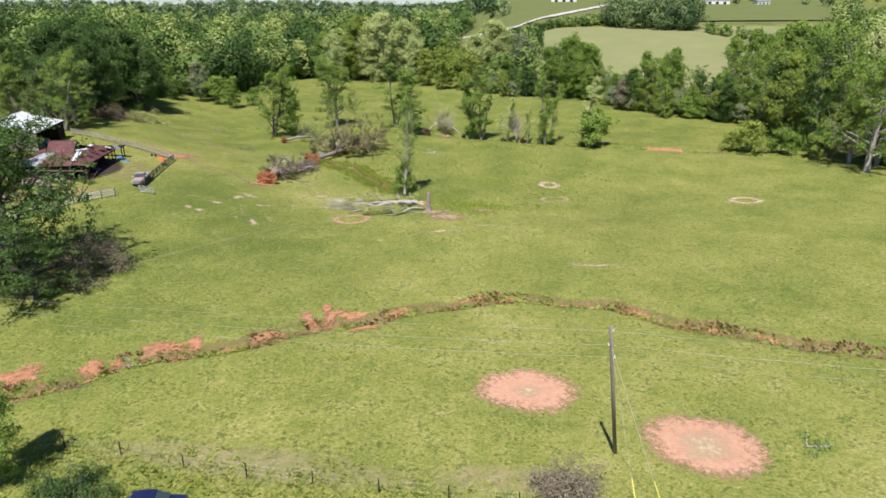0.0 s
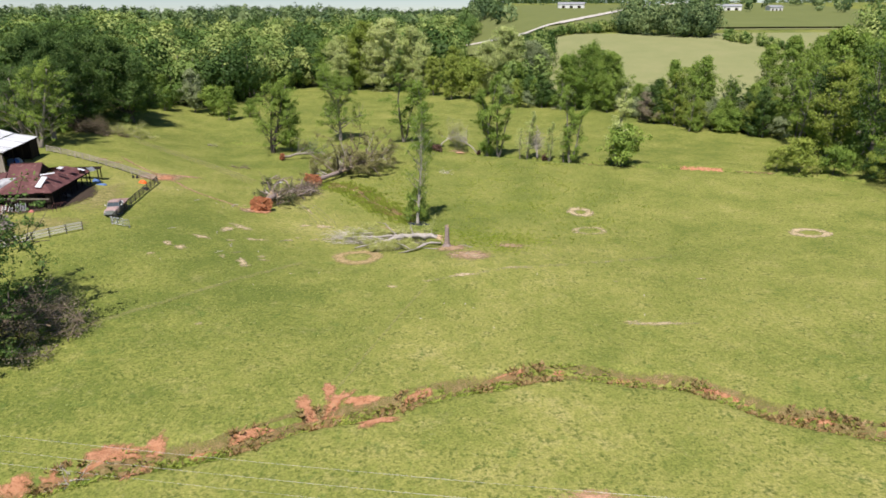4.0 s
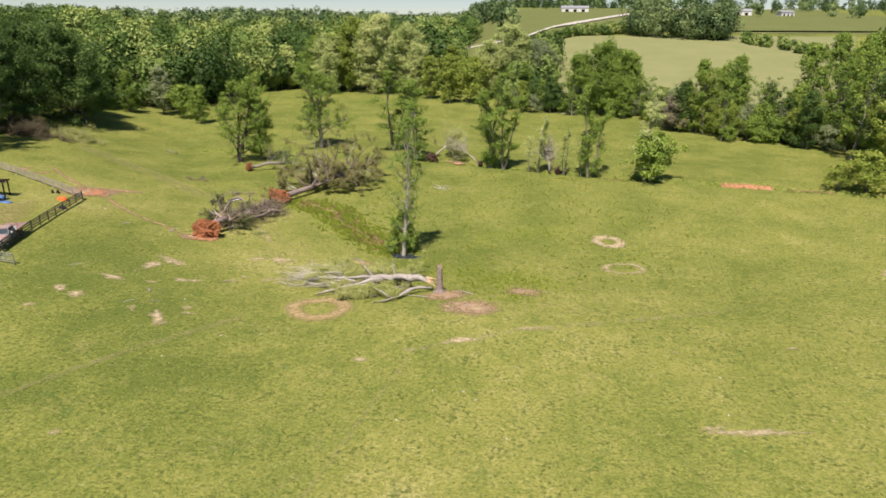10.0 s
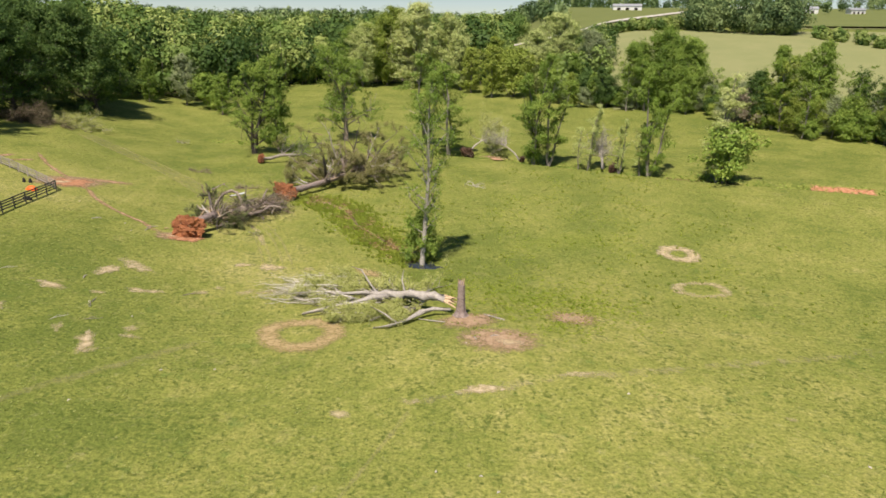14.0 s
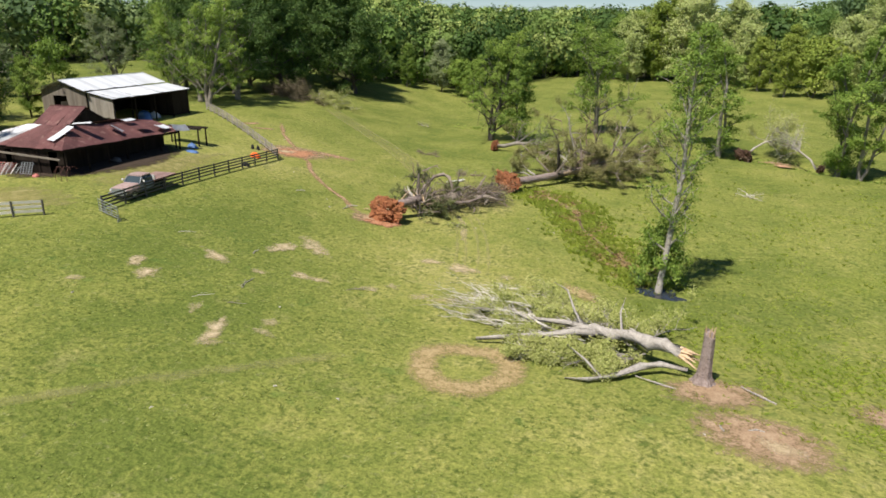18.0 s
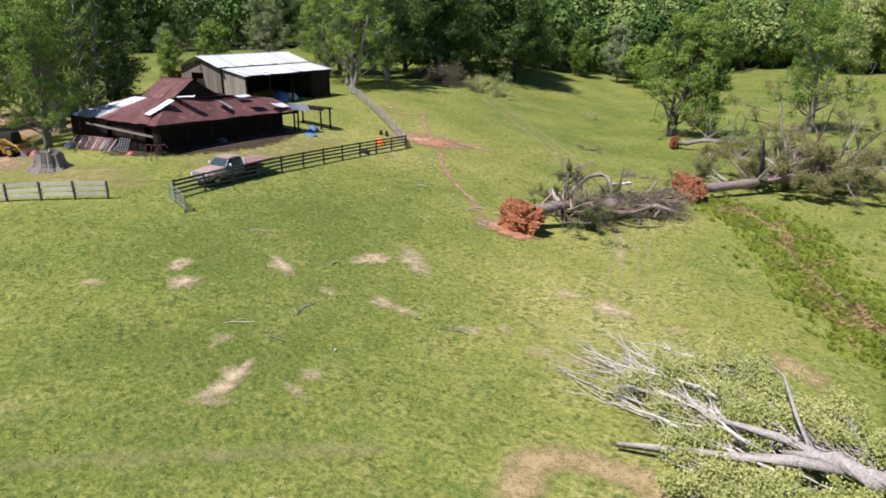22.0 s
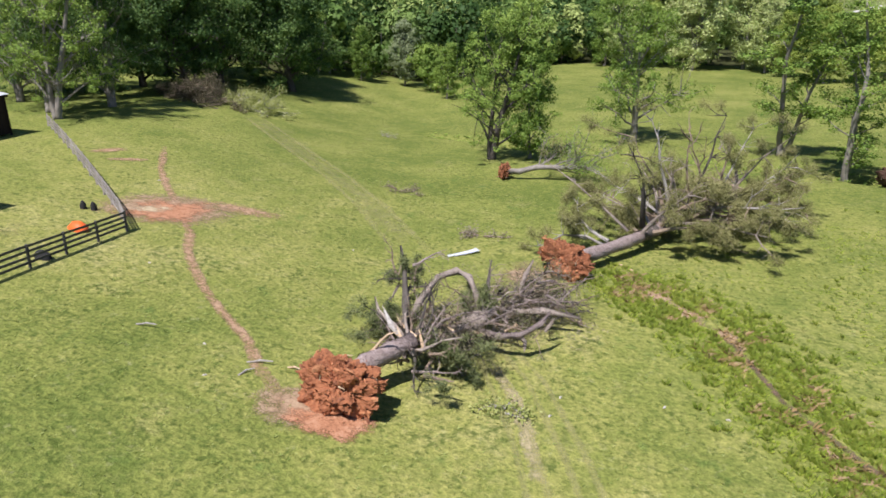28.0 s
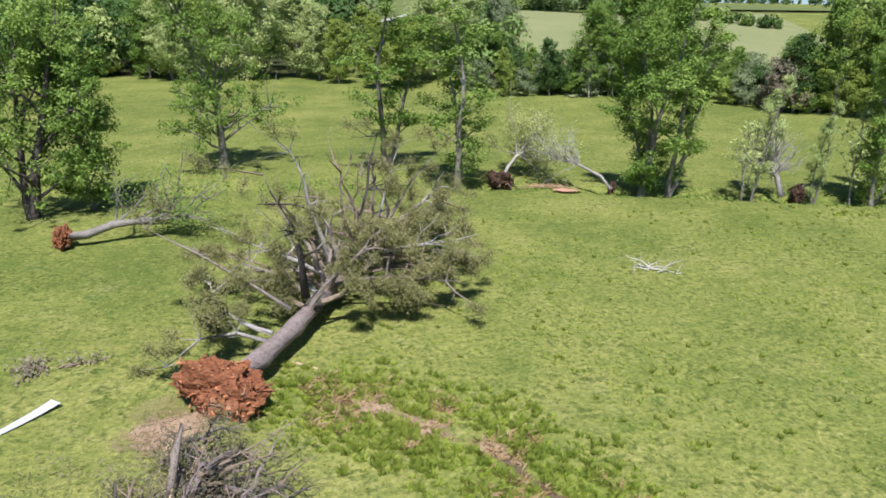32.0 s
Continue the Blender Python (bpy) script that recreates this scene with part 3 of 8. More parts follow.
def grow(seed, height=16.0, bole=0.3, spread=4.0, limbs=16, subs=5, rise=0.6, leaves=4200, leaf=0.26, puff=0.55, girth=None, shape="oval", bare=0.0, stems=1):
    """Trunk and crown meshes of one kind of tree, standing at the origin."""
    rng = np.random.default_rng(seed)
    wood, tips = Geo(), []
    g = girth or height * 0.018
    boles = []
    for i in range(stems):
        a = i * 2.3 + seed
        way = Vector((math.cos(a) * 0.06, math.sin(a) * 0.06, 1)) if stems > 1 else Vector((0, 0, 1))
        trunk = bent((0.12 * math.cos(a) * (stems > 1), 0.12 * math.sin(a) * (stems > 1), -0.3), way, height * 0.93 * (1 - 0.14 * i), rng, 8, 0.06, 0.03)
        w = g * (1 - 0.2 * i)
        wood.tube([trunk[0], trunk[0] + Vector((0, 0, 0.7))] + trunk[1:], [w * 1.5, w * 1.12] + [w * (1 - 0.115 * k) for k in range(8)], 8)
        boles.append(trunk)
    for i in range(limbs):
        trunk = boles[i % stems]
        k = bole + (1 - bole) * (i + rng.uniform(0, 0.8)) / limbs
        k = min(k, 0.98)
        j = k * 8
        p = trunk[int(j)].lerp(trunk[min(int(j) + 1, 8)], j - int(j))
        q = (k - bole) / (1 - bole)
        reach = {"oval": math.sin(math.pi * (0.18 + 0.78 * q)), "cone": 1.05 - 0.85 * q, "dome": math.sqrt(max(0.08, 1 - (q * 0.92) ** 2)), "vase": 0.55 + 0.45 * q}[shape]
        length = spread * reach * rng.uniform(0.75, 1.15)
        a = i * 2.4 + rng.uniform(-0.5, 0.5)
        d = Vector((math.cos(a), math.sin(a), rise + 0.5 * q))
        pts = bent(p, d, length, rng, 4, 0.16, 0.06)
        r = max(0.03, g * 0.42 * (1 - 0.6 * q))
        wood.tube(pts, [r, r * 0.8, r * 0.55, r * 0.35, r * 0.15], 5, False)
        tips += [(pts[3], 0.7), (pts[4], 0.8)]
        for s in range(subs):
            t = rng.uniform(0.25, 0.95) * 4
            b = pts[int(t)].lerp(pts[min(int(t) + 1, 4)], t - int(t))
            e = (Vector(rng.normal(size=3)) * 0.8 + d.normalized() * 0.6 + Vector((0, 0, 0.25)))
            tw = bent(b, e, length * rng.uniform(0.25, 0.5), rng, 2, 0.2)
            wood.tube(tw, [r * 0.35, r * 0.22, r * 0.1], 3, False)
            tips += [(tw[1], 0.8), (tw[2], 1.0)]
    if bare < 1:
        tips = [t for t in tips if rng.uniform() > bare]
        pick = rng.integers(0, len(tips), leaves)
        base = np.array([t[0] for t in tips])
        size = rng.uniform(0.5, 1.5, len(tips)) * puff
        off = rng.normal(size=(leaves, 3))
        off /= np.linalg.norm(off, axis=1, keepdims=True)
        off *= (rng.uniform(0.1, 1, leaves) ** 0.5)[:, None] * size[pick][:, None] * np.array([1.25, 1.25, 0.85])
        heart = base.mean(0) - np.array([0, 0, height * 0.12])
        away = base[pick] - heart
        away /= np.maximum(np.linalg.norm(away, axis=1, keepdims=True), 0.1)
        round_off = off / np.linalg.norm(off, axis=1, keepdims=True)
        crown = leaf_mesh("crown", base[pick] + off, leaf, rng, 0.9, round_off * 0.8 + away * 0.55 + np.array([0, 0, 0.3]), 0.5)
    else:
        crown = None
    return wood.mesh("trunk", True), crown, height


KINDS = {
    "poplar": [grow(s, 17, 0.06, 2.7, 34, 7, 1.0, 24000, 0.082, 0.50, 0.19, "oval", 0.25, 3) for s in (1, 2, 3)],
    "thin": [grow(s, 17, 0.12, 2.4, 24, 6, 1.1, 11000, 0.08, 0.46, 0.17, "oval", 0.4, 2) for s in (4, 5)],
    "oak": [grow(s, 18, 0.06, 7.6, 34, 9, 0.5, 46000, 0.165, 1.0, 0.45, "dome", 0.04) for s in (6, 7, 8)],
    "wood": [grow(s, 18, 0.05, 5.0, 30, 7, 0.75, 17000, 0.165, 0.74, 0.26, "oval", 0.08) for s in (9, 10, 11, 12)],
    "pale": [grow(s, 26, 0.04, 8.6, 46, 8, 0.75, 36000, 0.22, 1.15, 0.40, "oval", 0.06, 2) for s in (31, 32, 33)],
    "open": [grow(s, 16, 0.10, 5.6, 26, 9, 0.5, 24000, 0.095, 0.56, 0.36, "dome", 0.42, 2) for s in (13, 14)],
    "bush": [grow(s, 5, 0.02, 2.9, 18, 4, 0.8, 6500, 0.115, 0.52, 0.08, "dome", 0.04) for s in (15, 16, 17)],
    "bare": [grow(s, 9, 0.15, 2.8, 16, 7, 1.0, 600, 0.13, 0.5, 0.11, "oval", 0.5) for s in (18, 19)],
    "wisp": [grow(22, 21.5, 0.18, 3.6, 34, 7, 0.9, 13000, 0.070, 0.40, 0.26, "oval", 0.3)],
    "gaunt": [grow(s, 15, 0.18, 4.8, 15, 7, 0.7, 3600, 0.16, 0.6, 0.24, "vase", 0.4) for s in (20, 21)],
    "ruin": [grow(23, 16, 0.06, 8.5, 30, 10, 0.25, 20000, 0.14, 0.7, 0.55, "dome", 0.34)],
}
NAMES = {"pale": ("woodland_tree", "large pale yellow-green leafy tree"), "ruin": ("damaged_tree", "storm-damaged dark tree with broken limbs"), "wisp": ("tall_tree", "tall wispy tree with a pale trunk"), "poplar": ("poplar_tree", "slender pasture tree with an airy light green crown"), "thin": ("slender_tree", "thin tall tree with sparse young leaves"),
         "oak": ("oak_tree", "broad dark green oak with a dense crown"), "wood": ("woodland_tree", "leafy green woodland tree at the field edge"),
         "open": ("ragged_tree", "storm-thinned tree with open limbs and green leaves"), "bush": ("shrub", "bushy green shrub at the field edge"),
         "bare": ("bare_tree", "nearly leafless grey tree"), "gaunt": ("gaunt_tree", "storm-stripped tree with only a few leaves")}
planted = {}


def plant(kind, x, y, height, leaf="leaf_mid", bark="bark", variant=None, turn=None, label="", group="", wide=1.0, lean=(0, 0)):
    """Stands one tree on the land; trees of a kind and colour share their meshes."""
    rng = random.Random(f"{x:.1f} {y:.1f}")
    options = KINDS[kind]
    i = rng.randrange(len(options)) if variant is None else variant % len(options)
    trunk, crown, tall = options[i]
    key = (kind, i, leaf, bark)
    if key not in planted:
        a, b = trunk.copy(), crown.copy() if crown else None
        a.materials.clear()
        a.materials.append(M[bark])
        if b:
            b.materials.clear()
            b.materials.append(M[leaf])
        planted[key] = (a, b)
    a, b = planted[key]
    k = height / tall
    root = thing(NAMES[kind][0], Matrix.LocRotScale((x, y, land(x, y) - 0.02), Euler((radians(lean[0]), radians(lean[1]), rng.uniform(0, 6.28) if turn is None else radians(turn))), (k * wide, k * wide, k)),
                 label or NAMES[kind][1], "shrub" if kind == "bush" else "tree", group)
    part("trunk", a, None, root)
    if b:
        part("crown", b, None, root)
    return root


def thicket(name, spots, leaf, label, leaves=150, size=0.9, seed=0):
    """Far woods in one object: lobed crowns of many leaf sprays on plain stems."""
    rng = np.random.default_rng(seed)
    cs, faces, tones, stems = [], [], [], Geo()
    for x, y, h, r in spots:
        z = lie(x, y)
        n = 13
        peak = rng.uniform(0.0, 0.5)
        u = rng.normal(size=(n, 3))
        u /= np.linalg.norm(u, axis=1, keepdims=True)
        half = h * 0.47
        mid = np.array([x, y, z + h * 0.52])
        q = u[:, 2:3] * 0.5 + 0.5
        lobes = mid + u * np.array([r * 0.62, r * 0.62, half * 0.8]) * (1 - np.array([1, 1, 0]) * peak * q)
        wide = rng.uniform(0.30, 0.52, n) * r
        pick = rng.integers(0, n, leaves)
        off = rng.normal(size=(leaves, 3))
        off[:, 2] += 0.35
        off /= np.linalg.norm(off, axis=1, keepdims=True)
        c = lobes[pick] + off * wide[pick][:, None] * np.array([1, 1, 1.1]) * rng.uniform(0.8, 1.05, (leaves, 1))
        c[:, 2] = np.maximum(c[:, 2], z + 0.3)
        cs.append(c)
        faces.append(off + (c - mid) / np.array([r, r, half]) * 0.5)
        tones.append(np.full(leaves * 3, rng.uniform() ** 1.15))
        if y < 330:
            stems.tube([(x, y, z - 0.2), (x + rng.normal() * 0.4, y, z + h * 0.75)], [h * 0.014, h * 0.006], 4, False)
    root = thing(name, pose(0, 0, 0), label, "woods", kind="stuff")
    me = leaf_mesh("crown", np.vstack(cs), size, rng, 1.0, np.vstack(faces), 0.22)
    me.attributes.new("tone", "FLOAT", "POINT").data.foreach_set("value", np.concatenate(tones).astype(np.float32))
    part("crown", me, M[leaf], root)
    if stems.v:
        part("trunk", stems, M["bark"], root)
    return root


# the creek-side trees and the lone trees of the pasture
row = "trees along the ditch"
plant("open", -44.2, 165.1, 18.3, "leaf_mid", "darkbark", 0, 20, "oak with grey broken limbs beside a fallen tree", row)
plant("wood", -40.1, 167.3, 15.0, "leaf_mid", "bark", 1, 0, "", row)
plant("open", -29.8, 181.2, 20.0, "leaf_mid", "bark", 1, 70, "tree with a split grey trunk and drooping leafy limbs", row)
plant("thin", -12.6, 177.5, 20.0, "leaf_mid", "bark", 0, 0, "", row, 1.75)
plant("thin", -7.5, 167.8, 20.0, "leaf_mid", "bark", 1, 0, "", row, 1.7)
plant("poplar", 8.1, 159.6, 21.0, "leaf_mid", "bark", 2, 10, "", row, 1.15)
plant("thin", 10.6, 159.0, 19.0, "leaf_mid", "bark", 0, 10, "", row, 1.4)
plant("bare", 15.3, 154.8, 7.5, "leaf_light", "bark", 0, 10, "", row)
plant("thin", 17.0, 155.6, 13.0, "leaf_light", "bark", 0, 50, "", row)
plant("thin", 21.8, 153.3, 10.5, "leaf_light", "bark", 1, 80, "", row)
plant("bare", 25.0, 152.5, 9.5, "leaf_light", "bark", 1, 80, "", row)
plant("poplar", 26.2, 151.2, 19.5, "leaf_mid", "bark", 0, 120, "", row)
plant("thin", 35.8, 147.4, 19.0, "leaf_light", "bark", 1, 160, "", row, 1.2)
plant("bush", 36.5, 146.8, 8.8, "leaf_mid", "bark", 0, 160, "bushy green regrowth round a slender tree", row, 1.2)
plant("wisp", -6.7, 108.9, 21.8, "leaf_mid", "palebark", 0, 200, "tall slender tree in a puddle, pale trunk, sparse leaves", "", 1.0, (0, 2.2))
plant("bush", -6.9, 109.9, 5.0, "leaf_mid", "bark", 1, 30, "low leafy sprouts round the foot of a tall tree", "", 0.85)
plant("ruin", -48.2, 58.6, 17.0, "leaf_dark", "darkbark", 0, 10, "storm-damaged dark tree with broken limbs", "", 1.25)
plant("ruin", -44.6, 55.4, 8.5, "leaf_dark", "darkbark", 0, 140, "low broken dark tree beside a brush heap", "", 1.3)
plant("gaunt", -51.0, 62.0, 14.0, "leaf_mid", "darkbark", 1, 60, "", "", 1.3)
plant("wood", -30.6, 26.4, 9.4, "leaf_mid", "bark", 2, 30, "", "", 1.0)
# oaks round the farmyard and the grey trees at the wood's edge
for x, y, h, leaf in ((-94, 171, 20, "leaf_dark"), (-89.5, 191, 23, "leaf_dark"), (-99, 184, 22, "leaf_dark"), (-103, 171, 21, "leaf_dark"), (-97, 203, 21, "leaf_dark"), (-112, 190, 22, "leaf_dark")):
    plant("oak", x, y, h, leaf, "darkbark", None, None, "", "oaks by the brush pile")
for x, y, h, kind, leaf in ((-87.7, 143.6, 18, "open", "leaf_mid"), (-92.4, 146.6, 18, "open", "leaf_dark"), (-90.4, 153.6, 18, "open", "leaf_dark"), (-97, 159.5, 18, "wood", "leaf_dark"),
                            (-102, 150, 17, "open", "leaf_mid"), (-108, 158, 18, "oak", "leaf_dark"), (-71.5, 93.2, 12, "open", "leaf_mid"), (-78.2, 96.8, 16, "open", "leaf_mid"), (-83, 101, 17, "open", "leaf_dark"),
                            (-87.2, 106.7, 15, "wood", "leaf_dark"), (-92, 98, 17, "oak", "leaf_dark"), (-98, 110, 14, "open", "leaf_mid"), (-86, 92, 15, "wood", "leaf_mid"), (-76, 87, 13, "open", "leaf_dark"),
                            (-117, 128, 9, "wood", "leaf_grey"), (-126, 142, 8, "bush", "leaf_mid"), (-118, 150, 14, "open", "leaf_grey"), (-96, 118, 9, "wood", "leaf_mid")):
    plant(kind, x, y, h, leaf, "bark", None, None, "", "trees behind the barns")
for x, y, h, kind, leaf in ((-85.7, 229, 15, "wood", "leaf_grey"), (-70.8, 217, 11.5, "wood", "leaf_mid"), (-78, 226, 9, "bush", "leaf_mid"), (-66, 224, 5, "bush", "leaf_mid"), (-93, 222, 12, "wood", "leaf_mid"), (-100, 216, 14, "wood", "leaf_mid"),
                            (-27.8, 288, 31, "pale", "leaf_light"), (-46, 288, 24, "pale", "leaf_light"), (-38, 294, 29, "pale", "leaf_yellow"), (-15, 291, 27, "pale", "leaf_light"), (-52, 294, 22, "wood", "leaf_mid"), (-10, 283, 20, "wood", "leaf_light"),
                            (1, 262, 17, "wood", "leaf_yellow"), (-6, 275, 16, "wood", "leaf_yellow"), (8, 262, 14, "bush", "leaf_yellow"), (16, 272, 21, "pale", "leaf_light"), (25, 278, 26, "pale", "leaf_light"), (33, 268, 20, "pale", "leaf_grey"), (3, 285, 19, "wood", "leaf_yellow"), (20, 254, 13, "wood", "leaf_mid")):
    plant(kind, x, y, h, leaf, "bark", None, None, "", "trees closing the pasture", 1.0 if kind == "pale" else 1.1)
# the tangled edge of the wood on the far side
edge = random.Random(5)
for i in range(160):
    k = i / 159 * 5
    line = [(20, 240), (46, 218), (62, 188), (76, 180), (90, 174), (104, 165)]
    j = min(int(k), 4)
    x = line[j][0] + (line[j + 1][0] - line[j][0]) * (k - j) + edge.uniform(-2, 9)
    y = line[j][1] + (line[j + 1][1] - line[j][1]) * (k - j) + edge.uniform(0, 14)
    roll = edge.random()
    if roll < 0.6:
        plant("bush", x, y, edge.uniform(3.5, 7.5), edge.choice(("leaf_mid", "leaf_mid", "leaf_mid", "leaf_yellow", "leaf_grey", "leaf_dark", "brownleaf")), "bark", None, None, "", "shrubs along the wood", 1.1)
    elif roll < 0.72:
        plant("bare", x, y, edge.uniform(6, 11), "leaf_grey", "palebark", None, None, "", "shrubs along the wood", 1.2)
    else:
        plant("wood" if roll < 0.88 else "gaunt", x, y, edge.uniform(9, 15), edge.choice(("leaf_mid", "leaf_yellow", "leaf_dark", "leaf_mid")), "bark", None, None, "", "trees along the wood")
for x, y, h in ((46.5, 226, 19), (51, 222, 17), (42, 230, 17), (63, 196, 19), (70, 194, 20), (68, 200, 17)):
    plant("oak" if x < 55 else "wood", x, y, h, "leaf_mid", "bark", None, None, "", "trees along the wood", 0.9)
for x, y, h in ((95, 190, 26), (98, 184, 28), (101, 178, 29), (104, 172, 28), (91, 197, 23), (106, 166, 27), (108, 160, 28), (101, 190, 26), (105, 183, 28), (88, 177, 17), (93, 172, 15), (97, 168, 18), (110, 172, 29), (86, 186, 16)):
    plant("wood" if h > 20 else "gaunt", x, y, h, "leaf_mid" if int(x) % 3 else "leaf_light", "palebark" if int(x) % 2 else "bark", None, None, "tall ragged tree at the wood's edge", "trees along the wood", 0.85)
plant("bush", 71.5, 138.6, 6.5, "leaf_yellow", "bark", 0, 0, "rounded yellow-green shrub at the wood's corner", "", 1.4)
plant("bush", 67.5, 140.0, 4.0, "leaf_yellow", "bark", 1, 0, "", "", 1.3)
plant("bush", 77.0, 136.0, 5.5, "leaf_mid", "bark", 2, 0, "", "", 1.3)
for i in range(80):
    x, y = edge.uniform(80, 122), edge.uniform(112, 176)
    if x < 118 - (y - 112) * 0.45 and y > 136 and x < 84:
        continue
    kind = edge.choice(("wood", "bush", "gaunt", "open", "bush", "thin", "bush"))
    h = edge.uniform(4, 7) if kind == "bush" else edge.uniform(14, 27)
    plant(kind, x, y + 6, h, edge.choice(("leaf_mid", "leaf_mid", "leaf_mid", "leaf_dark", "leaf_yellow")), edge.choice(("bark", "palebark")), None, None, "", "trees along the wood")


# woods in the distance, in a few large pieces
def scatter(box, n, low, high, keep, seed):
    rng, out = random.Random(seed), []
    while len(out) < n:
        x, y = rng.uniform(box[0], box[1]), rng.uniform(box[2], box[3])
        if keep(x, y):
            h = rng.uniform(low, high)
            out.append((x, y, h, h * rng.uniform(0.36, 0.55)))
    return out


thicket("woods", scatter((-200, -98, 60, 330), 230, 12, 23, lambda x, y: (x < -128 - 18 * math.sin(y * 0.05) or y > 205) and not (-185 < x < -118 and 120 < y < 215), 1), "woods_mid", "dense green woods behind the farm", 900, 0.60, 1)
thicket("woods", scatter((-300, -186, 90, 330), 170, 16, 26, lambda x, y: True, 13), "woods_far", "dark woods beyond the far meadow", 300, 1.0, 13)
thicket("woods", scatter((-150, -50, 236, 330), 120, 12, 22, lambda x, y: x < -62 - 0.2 * (330 - y) or y > 296, 2), "woods_mid", "green mixed woods at the end of the pasture", 1000, 0.58, 2)
thicket("woods", scatter((-330, 40, 300, 640), 520, 13, 24, lambda x, y: x < 0.10 * (y - 300) and not (off_line([(-120, 330), (-78, 348), (-15, 470), (20, 520)], x, y)[0] < 9), 3), "woods_mid", "wide green woods on the low hills", 620, 0.76, 3)
thicket("woods", scatter((-900, 60, 560, 1500), 1000, 15, 24, lambda x, y: abs(x + 260) < 0.62 * y, 4), "woods_far", "dark green woods on the horizon", 150, 1.5, 4)
thicket("woods", scatter((-1100, -250, 150, 1000), 520, 14, 24, lambda x, y: True, 5), "woods_far", "distant green woods on the hills", 150, 1.5, 5)
thicket("woods", scatter((100, 260, 100, 330), 200, 14, 25, lambda x, y: x > 128 - 0.0 * y and x > 0.36 * (y - 100) + 108 and y < 330, 6), "woods_mid", "green woods beyond the ditch", 620, 0.62, 6)
thicket("woods", scatter((20, 62, 236, 330), 50, 8, 15, lambda x, y: x < 30 + 0.22 * (y - 236) and y > 248, 7), "woods_mid", "light green trees below the hayfield", 620, 0.5, 7)
thicket("hedge", scatter((40, 125, 380, 460), 150, 3.5, 6.5, lambda x, y: off_line([(40, 405), (62, 398), (84, 402), (112, 425)], x, y)[0] < 3.5, 8), "woods_mid", "hedge of shrubs along the road", 260, 0.42, 8)
thicket("hedge", scatter((100, 165, 366, 416), 60, 9, 22, lambda x, y: off_line([(108, 398), (122, 388), (136, 383)], x, y)[0] < 10, 9), "woods_far", "clump of dark trees by the hayfield", 520, 0.55, 9)
thicket("hedge", scatter((145, 260, 320, 430), 50, 3, 6, lambda x, y: off_line([(148, 362), (158, 340), (163, 326)], x, y)[0] < 4, 12), "woods_mid", "hedge of shrubs between two hayfields", 240, 0.42, 12)
ROAD = [(50, 452), (63, 461), (78, 476), (103, 528), (138, 598), (186, 692), (280, 830), (420, 1000)]
thicket("woods", scatter((130, 900, 440, 1500), 320, 9, 17, lambda x, y: off_line(ROAD, x, y)[0] > 22 and x > 0.33 * y - 30 and not (150 < x < 330 and y < 610), 10), "woods_far", "scattered trees on the far hillside", 140, 1.05, 10)
thicket("woods", scatter((-60, 330, 800, 1700), 300, 14, 21, lambda x, y: True, 11), "woods_far", "dark woods along the skyline", 100, 1.5, 11)


# ---------------------------------------------------------------- bare ground, rings and ways
M["rustsoil"] = ground_cover("wet_brown_soil", [(0.3, (0.11, 0.070, 0.055)), (0.7, (0.24, 0.155, 0.12))], 0.42, 1.6, 0.6, 0.1, 0.5, 0.4)
patch("hay_ring", 7.3, 37.9, 4.8, 3.6, -5, M["pinkclay"], "round patch of bare red clay trodden round a hay feeder", 0.0)
patch("hay_ring", 19.6, 30.2, 4.8, 4.1, -20, M["pinkclay"], "round patch of bare red clay trodden round a hay feeder", 0.0)
patch("straw_spot", 19.7, 30.0, 3.1, 2.7, 0, M["straw"], "pale straw in the middle of a clay ring", 0.0, lift=0.075)
patch("straw_spot", 7.3, 37.7, 2.0, 1.5, 0, M["straw"], "pale straw in the middle of a clay ring", 0.0, lift=0.075)
patch("hay_ring", 53.6, 100.2, 3.6, 2.9, 0, M["straw"], "ring of pale straw on the grass", 0.25)
patch("hay_ring", 21.3, 114.3, 2.7, 3.3, 10, M["straw"], "ring of pale straw on the grass", 0.15)
patch("hay_ring", 20.6, 103.6, 3.2, 2.6, 10, M["thinstraw"], "faint ring of old straw on the grass", 0.4)
patch("hay_ring", -14.2, 89.0, 3.9, 3.6, 0, M["brownstraw"], "ring of brown straw with grass in its middle", 0.34)
patch("bare_patch", 1.0, 88.2, 3.9, 2.8, -15, M["dirt"], "bare brown dirt by the broken tree")
patch("straw_spot", 1.7, 87.6, 1.7, 0.9, -15, M["straw"], "pale straw on bare dirt", lift=0.075)
patch("straw_spot", 7.2, 93.7, 1.2, 0.8, 0, M["thinstraw"], "pale straw on bare dirt", lift=0.075)
patch("bare_patch", 7.2, 93.8, 2.6, 2.2, 0, M["dirt"], "bare brown dirt on the pasture")
patch("bare_patch", -1.2, 92.2, 3.4, 2.3, 30, M["dirt"], "bare brown dirt round the broken stump")
